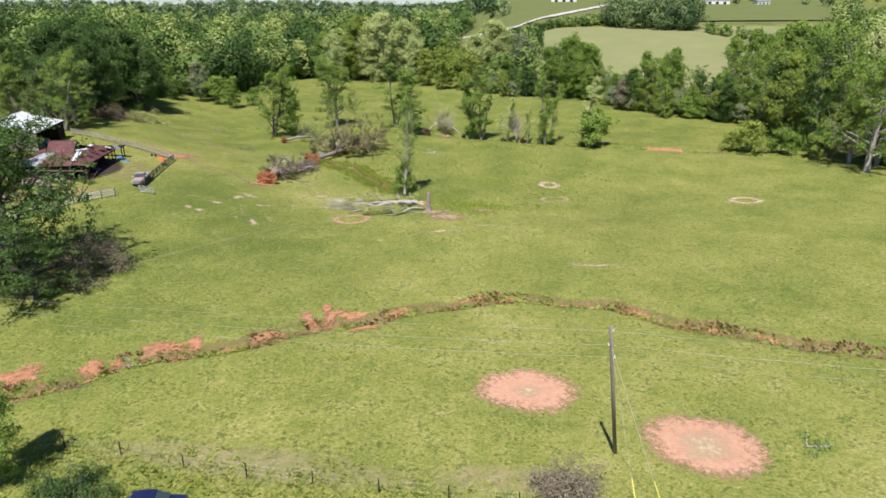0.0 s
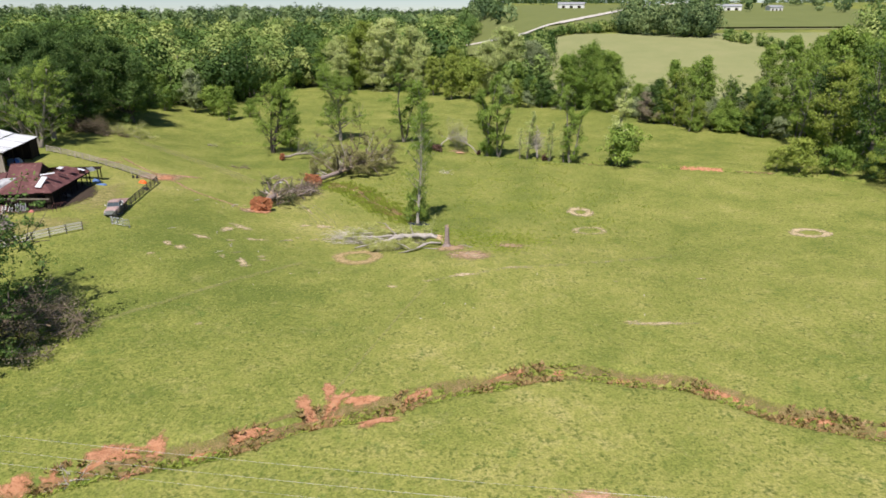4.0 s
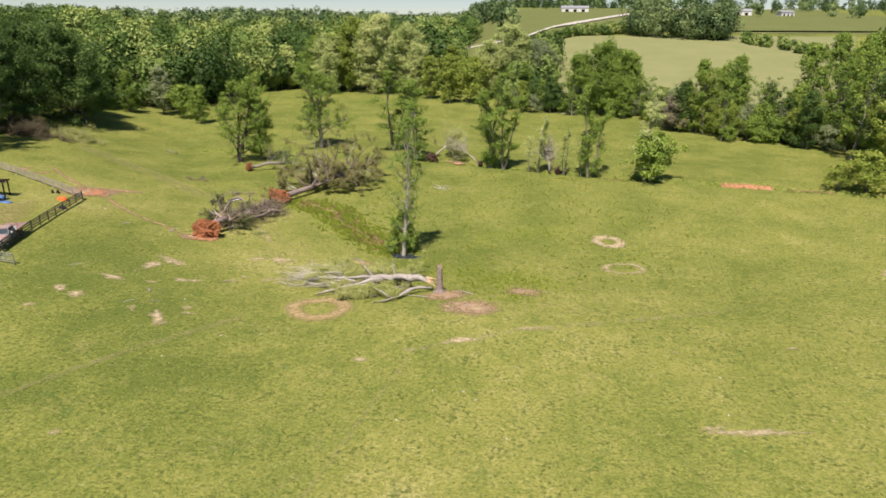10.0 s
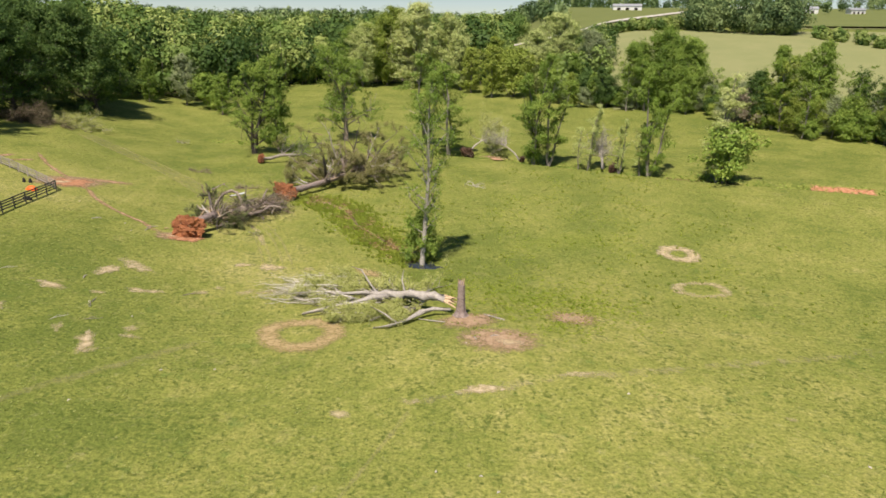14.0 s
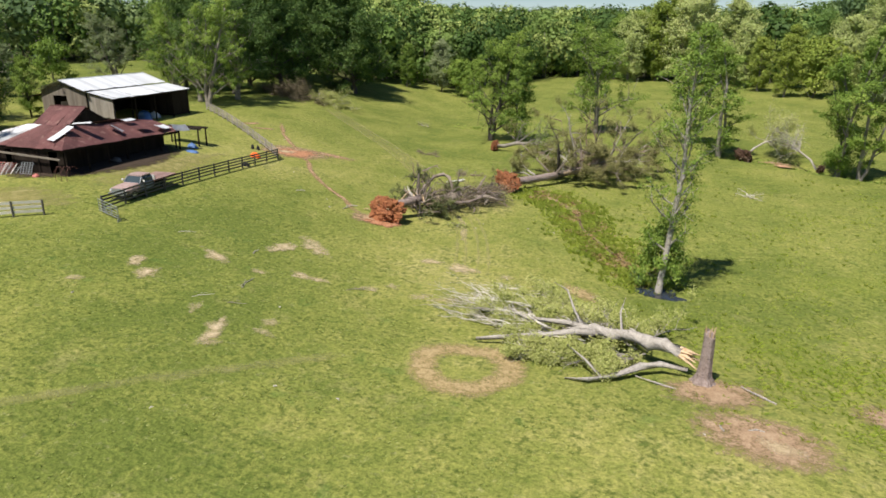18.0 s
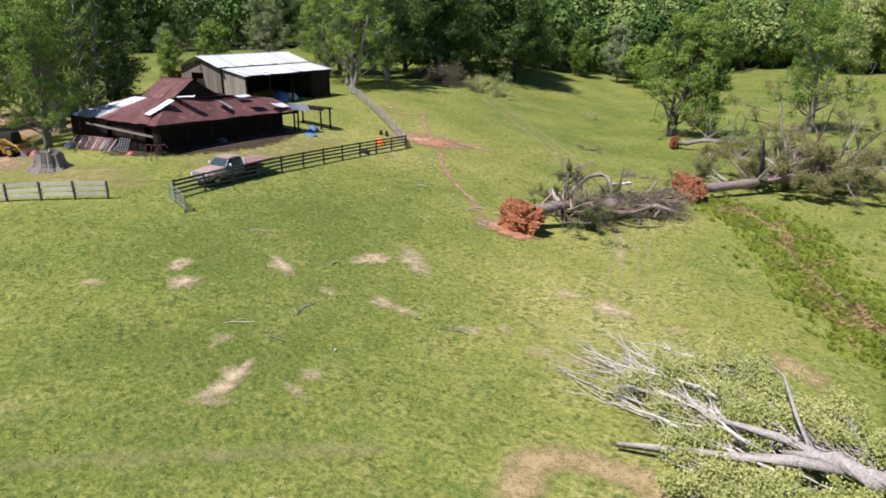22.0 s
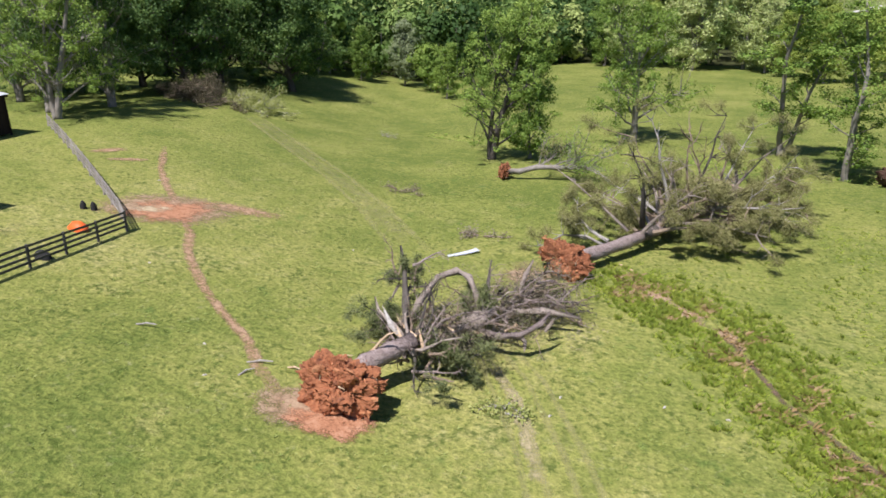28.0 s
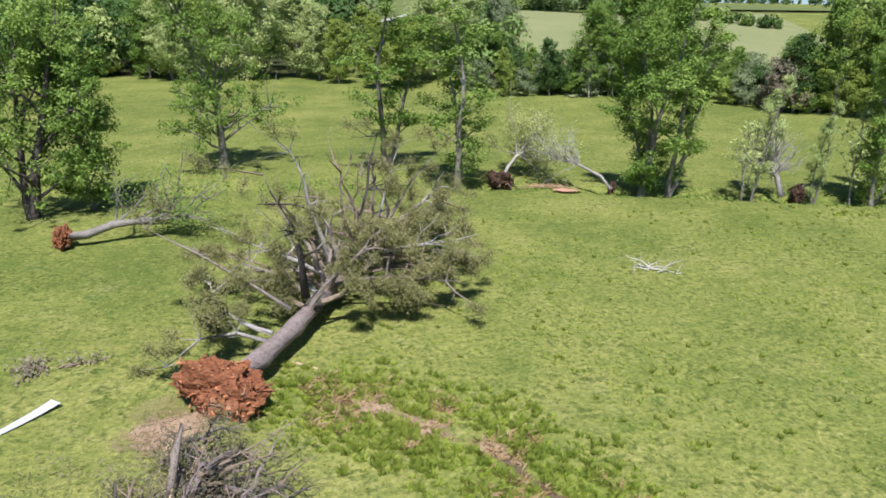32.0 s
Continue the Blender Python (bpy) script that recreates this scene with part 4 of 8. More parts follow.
for x, y, rx, ry, turn in ((-39.6, 88.5, 1.5, 0.9, 114), (-37.6, 87.7, 1.4, 1.0, 105), (-36.7, 93.0, 2.1, 1.0, -14), (-34.8, 98.4, 1.8, 1.3, 80), (-33.2, 100.5, 3.2, 1.3, -28), (-32.7, 93.2, 1.0, 0.6, 4), (-29.6, 95.0, 2.1, 0.7, 6),
                           (-25.3, 96.4, 1.0, 0.6, 8), (-24.2, 97.9, 1.0, 0.8, -8), (-31.6, 86.1, 1.1, 0.6, 117), (-28.6, 84.6, 2.3, 0.9, 117), (-26.8, 87.4, 1.0, 0.9, 30), (-26.2, 86.2, 1.3, 0.7, 0), (-27.6, 83.3, 1.1, 0.7, 20),
                           (-21.8, 104.6, 2.2, 1.2, -20), (-24.4, 104.6, 1.6, 0.9, 10), (-17.8, 104.7, 0.9, 0.8, 0), (-21.7, 97.3, 1.3, 0.9, 40), (-8.8, 77.8, 0.9, 0.6, 0), (-4.6, 79.3, 1.1, 0.6, 0), (-0.2, 80.9, 2.3, 0.8, 5), (20.3, 67.4, 4.2, 0.6, 0),
                           (17.5, 67.9, 1.8, 0.4, 10), (-27.5, 65.6, 0.7, 0.6, 0), (18.5, 79.6, 0.9, 0.4, 0), (29.7, 80.9, 0.9, 0.4, 0), (5.9, 83.2, 2.0, 0.5, 15), (-19.6, 97.8, 1.5, 0.8, 30), (-40.0, 84.0, 0.9, 0.6, 40)):
    patch("straw_spot", x, y, rx * 1.05, ry * 1.05, turn, M["straw" if rx * ry > 1.3 else "thinstraw"], "ragged scatter of pale straw on the grass", 0.0, ragged=0.5, seed=x)
patch("clay_scrape", -56.0, 126.6, 5.6, 4.2, 50, M["dirt"], "trampled red-brown dirt at the fence corner")
patch("clay_scrape", -55.6, 126.2, 4.0, 2.9, 75, M["clay"], "trampled red clay at the fence corner", lift=0.065, ragged=0.7)
patch("clay_scrape", -56.4, 125.6, 2.0, 1.2, 60, M["straw"], "dry pale middle of the trampled clay", lift=0.08)
patch("clay_scrape", -71.0, 135.2, 2.6, 1.2, 75, M["redbrown"], "faint red clay beside the fence")
patch("clay_scrape", -53.0, 130.6, 4.8, 1.6, 18, M["redbrown"], "streak of red clay on the grass")
strip("cattle_path", [(-70.5, 141.4), (-66.8, 137.4), (-63.8, 134.0), (-60.4, 131.0), (-57.1, 128.4), (-53.8, 125.6), (-51.7, 124.0), (-49.6, 121.4), (-47.2, 119.3), (-44.9, 117.6), (-42.9, 116.3), (-39.9, 114.6), (-38.0, 112.9), (-36.3, 111.8), (-34.8, 110.8), (-33.6, 110.2)], 1.0, M["redbrown"], "narrow red cattle path worn through the grass")
patch("clay_scrape", -67.5, 134.0, 2.4, 0.9, 55, M["redbrown"], "worn red clay beside the fence")
for off in (-1.5, -0.65, 0.55, 1.5):
    strip("wheel_track", [(-20.6 + off, 104), (-22.4 + off, 108.5), (-24.6 + off, 113.2), (-27.6 + off, 118.2), (-30.5 + off, 121.5)], 0.5, M["track"], "pale wheel track worn into the grass", step=0.6)
strip("wheel_track", [(-38.4, 131.0), (-40.6, 133.4), (-46.4, 139.8), (-54.0, 146.6), (-66.0, 155.4), (-78.0, 164.4)], 3.0, M["faint"], "broad pale worn way through the grass")
for off in (-0.85, 0.85):
    strip("wheel_track", [(-38.4 + off, 131.0 + off), (-40.6 + off, 133.4 + off), (-46.4 + off, 139.8 + off), (-54.0 + off, 146.6 + off), (-66.0 + off, 155.4 + off), (-78.0 + off, 164.4 + off)], 0.95, M["track"], "pale wheel track worn into the grass")
strip("wheel_track", [(-24.4, 110.8), (-25.9, 114.3), (-27.4, 116.9), (-29.0, 118.8)], 1.1, M["thinstraw"], "wheel track strewn with straw", step=0.5)
strip("wheel_track", [(-12.4, 51), (-10, 60), (-7.2, 70), (-4.0, 80)], 0.5, M["faint"], "faint footpath across the pasture")
strip("wheel_track", [(-8.9, 77.9), (-4, 79.5), (2, 81.6), (9, 83.8), (21, 87.6), (34, 92)], 2.4, M["strawline"], "faint straw line across the pasture")
strip("wheel_track", [(-40, 62), (-33, 70), (-27, 79), (-20, 88)], 1.4, M["faint"], "faint worn way across the pasture")
# trodden dirt, with the barn's inner shade put into its colour
patch("barn_floor", -64.5, 104.6, 9.6, 7.0, 102, M["shadedfloor"], "trodden dirt floor of the barn, darkened for the shade inside", lift=0.07, category="floor")
patch("farmyard", -56.8, 106.5, 13.5, 4.2, 102, M["yard"], "dry trodden yard grass beside the barn", lift=0.04, category="yard")
patch("farmyard", -58.0, 90.5, 9, 5, 20, M["yard"], "dry trodden yard grass beside the barn", lift=0.04, category="yard")
patch("driveway", -88, 95, 15, 6.5, 8, M["dirt"], "bare brown dirt of the farm drive", category="yard", lift=0.055)
patch("driveway", -73, 87, 12, 5.0, 10, M["dirt"], "bare brown dirt of the farm drive", category="yard", lift=0.06)
patch("bare_patch", -34.8, 111.4, 2.4, 1.9, 20, M["dirt"], "churned dirt where the roots tore out")
patch("clay_scrape", -33.2, 111.0, 2.3, 1.1, 10, M["clay"], "fresh red clay under the torn roots", lift=0.07)
patch("clay_scrape", -33.0, 110.9, 2.5, 1.2, 25, M["clay"], "crumbled orange clay spilled from the torn roots", lift=0.09, ragged=0.8)
patch("bare_patch", -30.6, 132.6, 2.2, 1.2, 20, M["yard"], "dusty tan ground beside the torn roots")
patch("bare_patch", -30.0, 130.6, 2.4, 2.0, 20, M["dirt"], "churned dirt where the roots tore out")
patch("clay_scrape", 0.8, 164.6, 4.0, 1.5, -22, M["redbrown"], "bare red-brown clay on the ditch bank", lift=0.2)
patch("bare_patch", -11.8, 104.9, 2.6, 1.2, -35, M["brownstraw"], "dry bare ground behind the broken tree")
patch("clay_scrape", 1.9, 162.2, 1.7, 1.0, -10, M["pinkclay"], "pale pink clay by the ditch", lift=0.24)
strip("wet_rill", [(-18.6, 127.2), (-17.2, 124.0), (-15.9, 120.9), (-14.2, 118.7), (-11.6, 115.4), (-9.4, 112.6)], 0.6, M["rustsoil"], "bare wet purplish-brown soil in a shallow rill", "bank", 0.06, 5, 0.5)
for x, y, rx, ry, turn in ((-22.4, 130.6, 1.8, 1.0, -40), (-20.4, 128.6, 1.4, 0.8, -50), (-18.2, 126.4, 1.3, 0.8, -60), (-17.4, 122.4, 0.9, 0.5, -60), (-14.6, 118.0, 0.8, 0.4, -50)):
    patch("clay_scrape", x, y, rx, ry, turn, M["dirt"], "bare red-brown soil among the weeds", ragged=0.8, seed=x)
patch("marsh", -15.6, 121.5, 12, 4.2, -56, M["marsh"], "bright wet herbage beside the puddle", category="marsh", lift=0.035)
patch("marsh", 3.0, 101.0, 11, 5.5, -30, M["marsh"], "bright yellow-green wet herbage", category="marsh", lift=0.035)
patch("marsh", 10.0, 118.0, 12, 5.0, 15, M["marsh"], "yellow-green wet herbage", category="marsh", lift=0.033)
strip("clay_bank", [(48.5, 144.6), (51, 143.9), (54, 143.2), (57.5, 142.0)], 2.3, M["clay"], "red clay bank of the ditch", "bank", 0.14, 11, 0.7)
strip("clay_bank", [(59, 141.4), (63, 140.2), (67, 138.9)], 0.9, M["creekside"], "red clay bank of the ditch", "bank", 0.14, 11, 0.7)
strip("clay_bank", [(28, 151.2), (34, 148.9), (40, 146.9)], 0.9, M["creekside"], "red clay bank of the ditch", "bank", 0.14, 11, 0.7)
for x, y, rx, ry, turn in ((-37.4, 40.4, 3.4, 1.7, 20), (-35.6, 37.6, 2.0, 1.0, 60), (-26.4, 44.9, 3.2, 1.2, 6), (-27.4, 44.9, 1.3, 1.1, 20), (-23.9, 45.2, 0.9, 2.2, -6), (-24.4, 43.2, 0.6, 1.4, 0), (-31.9, 41.9, 1.3, 0.9, 30),
                           (-12.6, 49.6, 2.3, 1.6, 40), (-13.9, 51.0, 0.8, 2.4, 24), (-11.4, 52.0, 0.8, 2.6, -24), (-9.6, 52.2, 1.8, 0.5, 14), (-12.4, 53.4, 0.6, 1.6, 0), (-8.2, 49.2, 2.6, 0.9, 14), (-14.4, 47.9, 2.0, 0.9, 30), (-30.0, 42.6, 1.2, 0.7, 30), (-20.6, 45.8, 1.4, 0.6, 20)):
    patch("clay_bank", x, y, rx * 1.0, ry * 1.0, turn, M["clay"], "eroded orange-red clay washed out beside the creek", lift=0.08, ragged=0.9, seed=x, category="bank")
strip("creek_bank", [(-40, 36.6), (-36.6, 38.0), (-30, 41.9), (-26, 43.9), (-22, 45.4), (-17, 47.4), (-12.4, 50.4), (-6.2, 52.5), (-0.5, 55.6), (6, 57.7), (11.6, 57.8), (19.0, 55.7), (25.2, 51.5), (31.5, 48.3), (42, 44.6), (60, 38.6)], 2.3, M["creekside"], "dry brown grass on the creek bank", "bank", 0.06, 5, 0.6)
for (ax, ay), (bx, by) in (((-36, 38.2), (-31, 41.2)), ((-29.5, 42.4), (-26.5, 44.2)), ((-19, 46.8), (-15, 48.2)), ((-6, 52.6), (-3.4, 54.2)), ((1, 56.3), (5, 57.7)), ((12.5, 57.5), (17.8, 56.2)), ((19.6, 55.2), (23.5, 52.6)), ((25, 51.4), (29, 49.5)), ((31.5, 48.2), (35, 46.8))):
    strip("clay_bank", [(ax, ay), ((ax + bx) / 2, (ay + by) / 2 + 0.15), (bx, by)], 0.7, M["clay"], "red clay showing in the creek bank", "bank", 0.08, 5, 0.4)
for x, y, rx in ((8, 57.6, 1.0), (13.5, 57.0, 1.1), (26, 50.4, 0.8), (35.5, 46.4, 0.9), (44, 43.4, 1.0), (20, 54.6, 0.8), (30, 48.4, 0.8)):
    patch("clay_bank", x, y, rx, 0.5, edge.uniform(-30, 10), M["clay"], "bit of red clay on the creek bank", lift=0.09)
patch("dry_grass", -14, 28.4, 18, 2.8, -9, M["drygrass"], "dry straw-coloured grass along the wire fence", category="grass")
patch("dry_grass", 5, 26.4, 9, 2.2, -6, M["drygrass"], "dry straw-coloured grass along the wire fence", category="grass")
# the hayfield and the road on the far slope
rimmed("hayfield", [(x, y, lie(x, y) + 0.22) for y in range(228, 402, 6) for x in [34 + 0.36 * (y - 228) * 0.3 + k * (5.4 + 0.03 * (y - 228)) for k in range(17)]],
       [(r * 17 + k, r * 17 + k + 1, (r + 1) * 17 + k + 1, (r + 1) * 17 + k) for r in range(28) for k in range(16)], [0.0] * (29 * 17), M["hayfield"], "pale mown hayfield on the far slope", "field")
rimmed("hayfield", [(x, y, lie(x, y) + 0.22) for y in range(420, 600, 12) for x in [150 + 0.3 * (y - 420) + k * 12 for k in range(10)]],
       [(r * 10 + k, r * 10 + k + 1, (r + 1) * 10 + k + 1, (r + 1) * 10 + k) for r in range(14) for k in range(9)], [0.0] * 150, M["hayfield"], "pale mown hayfield on the far slope", "field")
rimmed("far_field", [(x, y, lie(x, y) + 1.2) for y in range(428, 800, 10) for x in [-70 + 0.1 * (y - 428) + k * 15 for k in range(30)]],
       [(r * 30 + k, r * 30 + k + 1, (r + 1) * 30 + k + 1, (r + 1) * 30 + k) for r in range(37) for k in range(29)], [0.0] * (38 * 30), M["farfield"], "dull green field on the far slope", "field")
for line in ([(-130, 326), (-104, 345), (-78, 366), (-50, 410), (-15, 480), (6, 530), (30, 500), (50, 452)], ROAD):
    strip("road", line, 7.5, M["road"], "pale country road climbing the far slope", "road", 1.8, 5, 6.0, False)


# ---------------------------------------------------------------- grass and weeds
def tufts(name, spots, tall, blades, mat, label, seed=0, width=0.03, splay=0.5):
    """Standing blades, a few to each tuft, in one object."""
    rng = np.random.default_rng(seed)
    base = np.repeat(np.array([(x, y, land(x, y)) for x, y in spots]), blades, 0)
    n = len(base)
    a = rng.uniform(0, math.tau, n)
    out = np.stack([np.cos(a), np.sin(a), np.zeros(n)], 1)
    side = np.stack([-np.sin(a), np.cos(a), np.zeros(n)], 1)
    h = (tall * rng.uniform(0.5, 1.3, n))[:, None]
    foot = base + out * (rng.uniform(0, 0.5, n) * tall)[:, None]
    foot[:, 2] -= 0.02
    w = (width * rng.uniform(0.6, 1.4, n))[:, None]
    mid = foot + out * h * 0.3 * splay + np.array([0, 0, 1]) * h * 0.7
    tip = foot + out * h * splay * rng.uniform(0.4, 1.2, (n, 1)) + np.array([0, 0, 1]) * h
    v = np.stack([foot - side * w, foot + side * w, mid + side * w * 0.8, tip], 1).reshape(-1, 3)
    me = quads_mesh(name, v, np.arange(n * 4).reshape(-1, 4))
    return single(name, me, mat, label, "grass", kind="stuff")


tuft = random.Random(3)


def spots_in(n, box, keep=lambda x, y: True):
    out = []
    while len(out) < n:
        x, y = tuft.uniform(box[0], box[1]), tuft.uniform(box[2], box[3])
        if keep(x, y):
            out.append((x, y))
    return out


def clumpy(x, y):
    return noise.noise((x * 0.5, y * 0.5, 2.0)) + 0.6 * noise.noise((x * 0.13, y * 0.13, 9.0)) > tuft.uniform(-0.5, 0.5)


def clump_at(x, y, scale):
    return 0.5 + 0.5 * noise.noise((x * scale, y * scale, 17.0)) + 0.35 * noise.noise((x * scale * 3.1, y * scale * 3.1, 5.0))


tufts("grass_tufts", spots_in(15000, (-52, 34, 66, 150), clumpy), 0.09, 6, M["sward"], "short tufts of pasture grass", 1, 0.010, 1.9)
tufts("grass_tufts", spots_in(6000, (-45, 45, 24, 66), clumpy), 0.10, 5, M["sward"], "short tufts of pasture grass", 2, 0.012, 1.9)
RILL = [(-23.6, 131.4), (-21.4, 129.8), (-18.6, 127.2), (-17.0, 123.4), (-15.9, 120.9), (-14.2, 118.7), (-11.6, 115.4), (-8.6, 111.4)]


def rank(x, y):
    """How rank the herbage grows beside the rill."""
    d, _ = off_line(RILL, x, y)
    return math.exp(-(d / 3.2) ** 2)


tufts("marsh_weeds", spots_in(2600, (-30, 6, 98, 140), lambda x, y: 0.35 < off_line(RILL, x, y)[0] and rank(x, y) * (0.4 + clump_at(x, y, 0.45)) > tuft.uniform(0.15, 0.9)), 0.17, 16, M["weed"], "rank bright green weeds along the wet ground", 3, 0.008, 0.8)
tufts("rush_tufts", spots_in(640, (-30, 6, 98, 140), lambda x, y: 0.3 < off_line(RILL, x, y)[0] and rank(x, y) > tuft.uniform(0.1, 1.0)), 0.27, 60, M["rush"], "green rushes in clumps along the wet ground", 23, 0.006, 0.6)
tufts("rush_tufts", spots_in(420, (-24, 34, 96, 156), lambda x, y: clump_at(x, y, 0.09) > tuft.uniform(0.35, 0.9) and x > -24 + 0.6 * (132 - y)), 0.20, 46, M["rush"], "green tufts of coarse grass on the pasture", 24, 0.007, 0.6)
tufts("marsh_weeds", spots_in(2600, (-30, 26, 95, 150), lambda x, y: noise.noise((x * 0.16, y * 0.16, 6)) + 0.5 * noise.noise((x * 0.6, y * 0.6, 2)) > 0.15 and x > -24 + 0.6 * (132 - y)), 0.11, 11, M["weed"], "yellow-green tufts of rank grass", 13, 0.008, 1.0)
tufts("rusty_weeds", spots_in(420, (-30, 0, 98, 140), lambda x, y: off_line(RILL, x, y)[0] < 2.2 and noise.noise((x * 0.4, y * 0.4, 5)) > 0.05), 0.24, 9, M["rust_weed"], "reddish weeds along the wet ground", 4, 0.02, 1.6)
tufts("creek_weeds", spots_in(2600, (-40, 62, 30, 62), lambda x, y: off_line(CREEK, x, y)[0] < 0.7 + 1.0 * abs(noise.noise((x * 0.3, y * 0.3, 1)))), 0.24, 7, M["leaf_yellow"], "rank weeds along the creek", 5, 0.028, 1.7)
tufts("creek_weeds", spots_in(1100, (-40, 62, 30, 62), lambda x, y: off_line(CREEK, x, y)[0] < 1.5 and noise.noise((x * 0.25, y * 0.25, 4)) > 0.1), 0.34, 8, M["rust_weed"], "brown dry weeds along the creek", 6, 0.04, 1.1)
tufts("ditch_weeds", spots_in(1100, (-60, 80, 130, 184), lambda x, y: off_line(DITCH, x, y)[0] < 1.8), 0.26, 6, M["leaf_mid"], "rank weeds along the ditch", 7, 0.03, 1.4)
tufts("yellow_weeds", spots_in(700, (-4, 14, 88, 118), lambda x, y: mound(x, y, 6, 97, 6, 6) > tuft.random()), 0.16, 10, M["weed"], "yellow-green herbage on wet ground", 8, 0.006, 1.5)
tufts("tall_grass", spots_in(2600, (-36, 18, 18, 34), lambda x, y: y < 28.6 - 0.2 * (x + 14) + 2.5 * noise.noise((x * 0.2, 3, 1)) + tuft.gauss(0, 0.6)), 0.3, 7, M["grass"], "long grass along the wire fence", 9, 0.018, 1.2)


# ---------------------------------------------------------------- built things: materials
M["rust"] = surface("rusty_tin", (0.085, 0.036, 0.035), (0.200, 0.088, 0.084), 0.7, 12.0, 0.65, 0.2, None, 0.2, 0.01, 0.3, wear=(0.28, 0.165, 0.145))
M["tin"] = surface("grey_tin", (0.30, 0.31, 0.33), (0.50, 0.52, 0.55), 0.8, 14.0, 0.5, 0.3, None, 0.1, 0.01, 0.5, wear=(0.27, 0.20, 0.17))
M["whitetin"] = surface("white_metal_roof", (0.70, 0.73, 0.76), (0.82, 0.84, 0.86), 0.3, 8.0, 0.4, 0.1, None, 0.05, 0.01, 0.5)
M["board"] = surface("weathered_board", (0.13, 0.105, 0.085), (0.30, 0.265, 0.225), 1.5, 20.0, 0.9, 0, (1, 1, 0.12), 0.5, 0.01)
# old board, made near-black so its colour carries the tin barn's inner shade
M["shadeboard"] = surface("old_board_with_shade", (0.014, 0.011, 0.009), (0.040, 0.029, 0.024), 1.5, 20.0, 0.95, 0, (1, 1, 0.12), 0.5, 0.01, 0.1)
M["greyboard"] = surface("grey_barn_board", (0.22, 0.19, 0.165), (0.42, 0.385, 0.345), 1.5, 20.0, 0.9, 0, (1, 1, 0.12), 0.5, 0.01)
M["paleboard"] = surface("pale_grey_board", (0.56, 0.53, 0.45), (0.78, 0.75, 0.67), 1.5, 20.0, 0.9, 0, (0.2, 1, 1), 0.4, 0.01)
M["fenceboard"] = surface("dark_fence_board", (0.050, 0.048, 0.042), (0.14, 0.13, 0.115), 1.5, 20.0, 0.9, 0, (0.2, 1, 1), 0.4, 0.01)
M["poleoak"] = surface("weathered_pole", (0.12, 0.10, 0.085), (0.27, 0.24, 0.21), 1.2, 18.0, 0.9, 0, (1, 1, 0.1), 0.5, 0.01)
M["steel"] = surface("galvanised_steel", (0.28, 0.30, 0.31), (0.46, 0.48, 0.49), 2.0, 30.0, 0.45, 0.7, None, 0.1, 0.005)
M["redpaint"] = surface("faded_red_paint", (0.34, 0.085, 0.07), (0.50, 0.20, 0.17), 2.0, 20.0, 0.6, 0, None, 0.1, 0.005)
M["truckpaint"] = surface("chalky_old_truck_paint", (0.27, 0.185, 0.17), (0.46, 0.345, 0.315), 1.6, 25.0, 0.55, 0, None, 0.1, 0.005, 0.4, wear=(0.22, 0.105, 0.075))
M["truckblue"] = surface("dull_blue_truck_paint", (0.15, 0.18, 0.22), (0.27, 0.31, 0.36), 1.6, 25.0, 0.5, 0, None, 0.1, 0.005, 0.4, wear=(0.22, 0.11, 0.07))
M["yellow"] = surface("worn_yellow_machine_paint", (0.30, 0.16, 0.02), (0.48, 0.29, 0.045), 2.0, 25.0, 0.6, 0, None, 0.1, 0.005, 0.4, wear=(0.10, 0.06, 0.03))
M["black"] = surface("black_rubber", (0.012, 0.012, 0.012), (0.035, 0.034, 0.033), 4.0, 40.0, 0.85, 0, None, 0.3, 0.01)
M["navy"] = surface("dark_blue_car_paint", (0.010, 0.016, 0.060), (0.020, 0.030, 0.095), 1.0, 30.0, 0.2, 0.1, None, 0.02, 0.002, 0.6)
M["orange"] = surface("orange_plastic", (0.75, 0.10, 0.02), (0.85, 0.17, 0.03), 2.0, 20.0, 0.5, 0, None, 0.1, 0.005)
M["bluetarp"] = surface("blue_tarpaulin", (0.05, 0.12, 0.33), (0.14, 0.26, 0.52), 1.4, 6.0, 0.5, 0, None, 0.8, 0.08)
M["white"] = surface("white_plastic", (0.62, 0.62, 0.60), (0.80, 0.80, 0.78), 2.0, 20.0, 0.6)
M["guard"] = surface("yellow_guy_guard", (0.62, 0.56, 0.10), (0.74, 0.68, 0.18), 2.0, 20.0, 0.5)
M["wire"] = surface("aluminium_wire", (0.42, 0.42, 0.40), (0.55, 0.55, 0.52), 2.0, 20.0, 0.5, 0.3)
glass, glass_nodes, glass_bsdf = fresh("window_glass", 0.05, 0.0, 0.5)
glass_bsdf.inputs["Base Color"].default_value = (0.05, 0.07, 0.08, 1)
M["glass"] = glass
water, water_nodes, water_bsdf = fresh("dark_puddle_water", 0.03, 0.0, 1.0)
water_bsdf.inputs["Base Color"].default_value = (0.03, 0.035, 0.04, 1)
M["water"] = water

M["stumpwood"] = surface("weathered_stump", (0.10, 0.085, 0.072), (0.36, 0.325, 0.285), 3.0, 16.0, 0.95, 0, (1, 1, 0.15), 1.0, 0.06)
M["bedpaint"] = surface("rusty_pink_bed", (0.22, 0.13, 0.115), (0.42, 0.29, 0.26), 1.4, 20.0, 0.7, 0.1, None, 0.2, 0.01, 0.3, wear=(0.16, 0.08, 0.06))
TURN = 11.83
V, U = Vector((math.cos(radians(TURN)), math.sin(radians(TURN)), 0)), Vector((-math.sin(radians(TURN)), math.cos(radians(TURN)), 0))
YARD = Vector((-59.6, 97.6, 0))


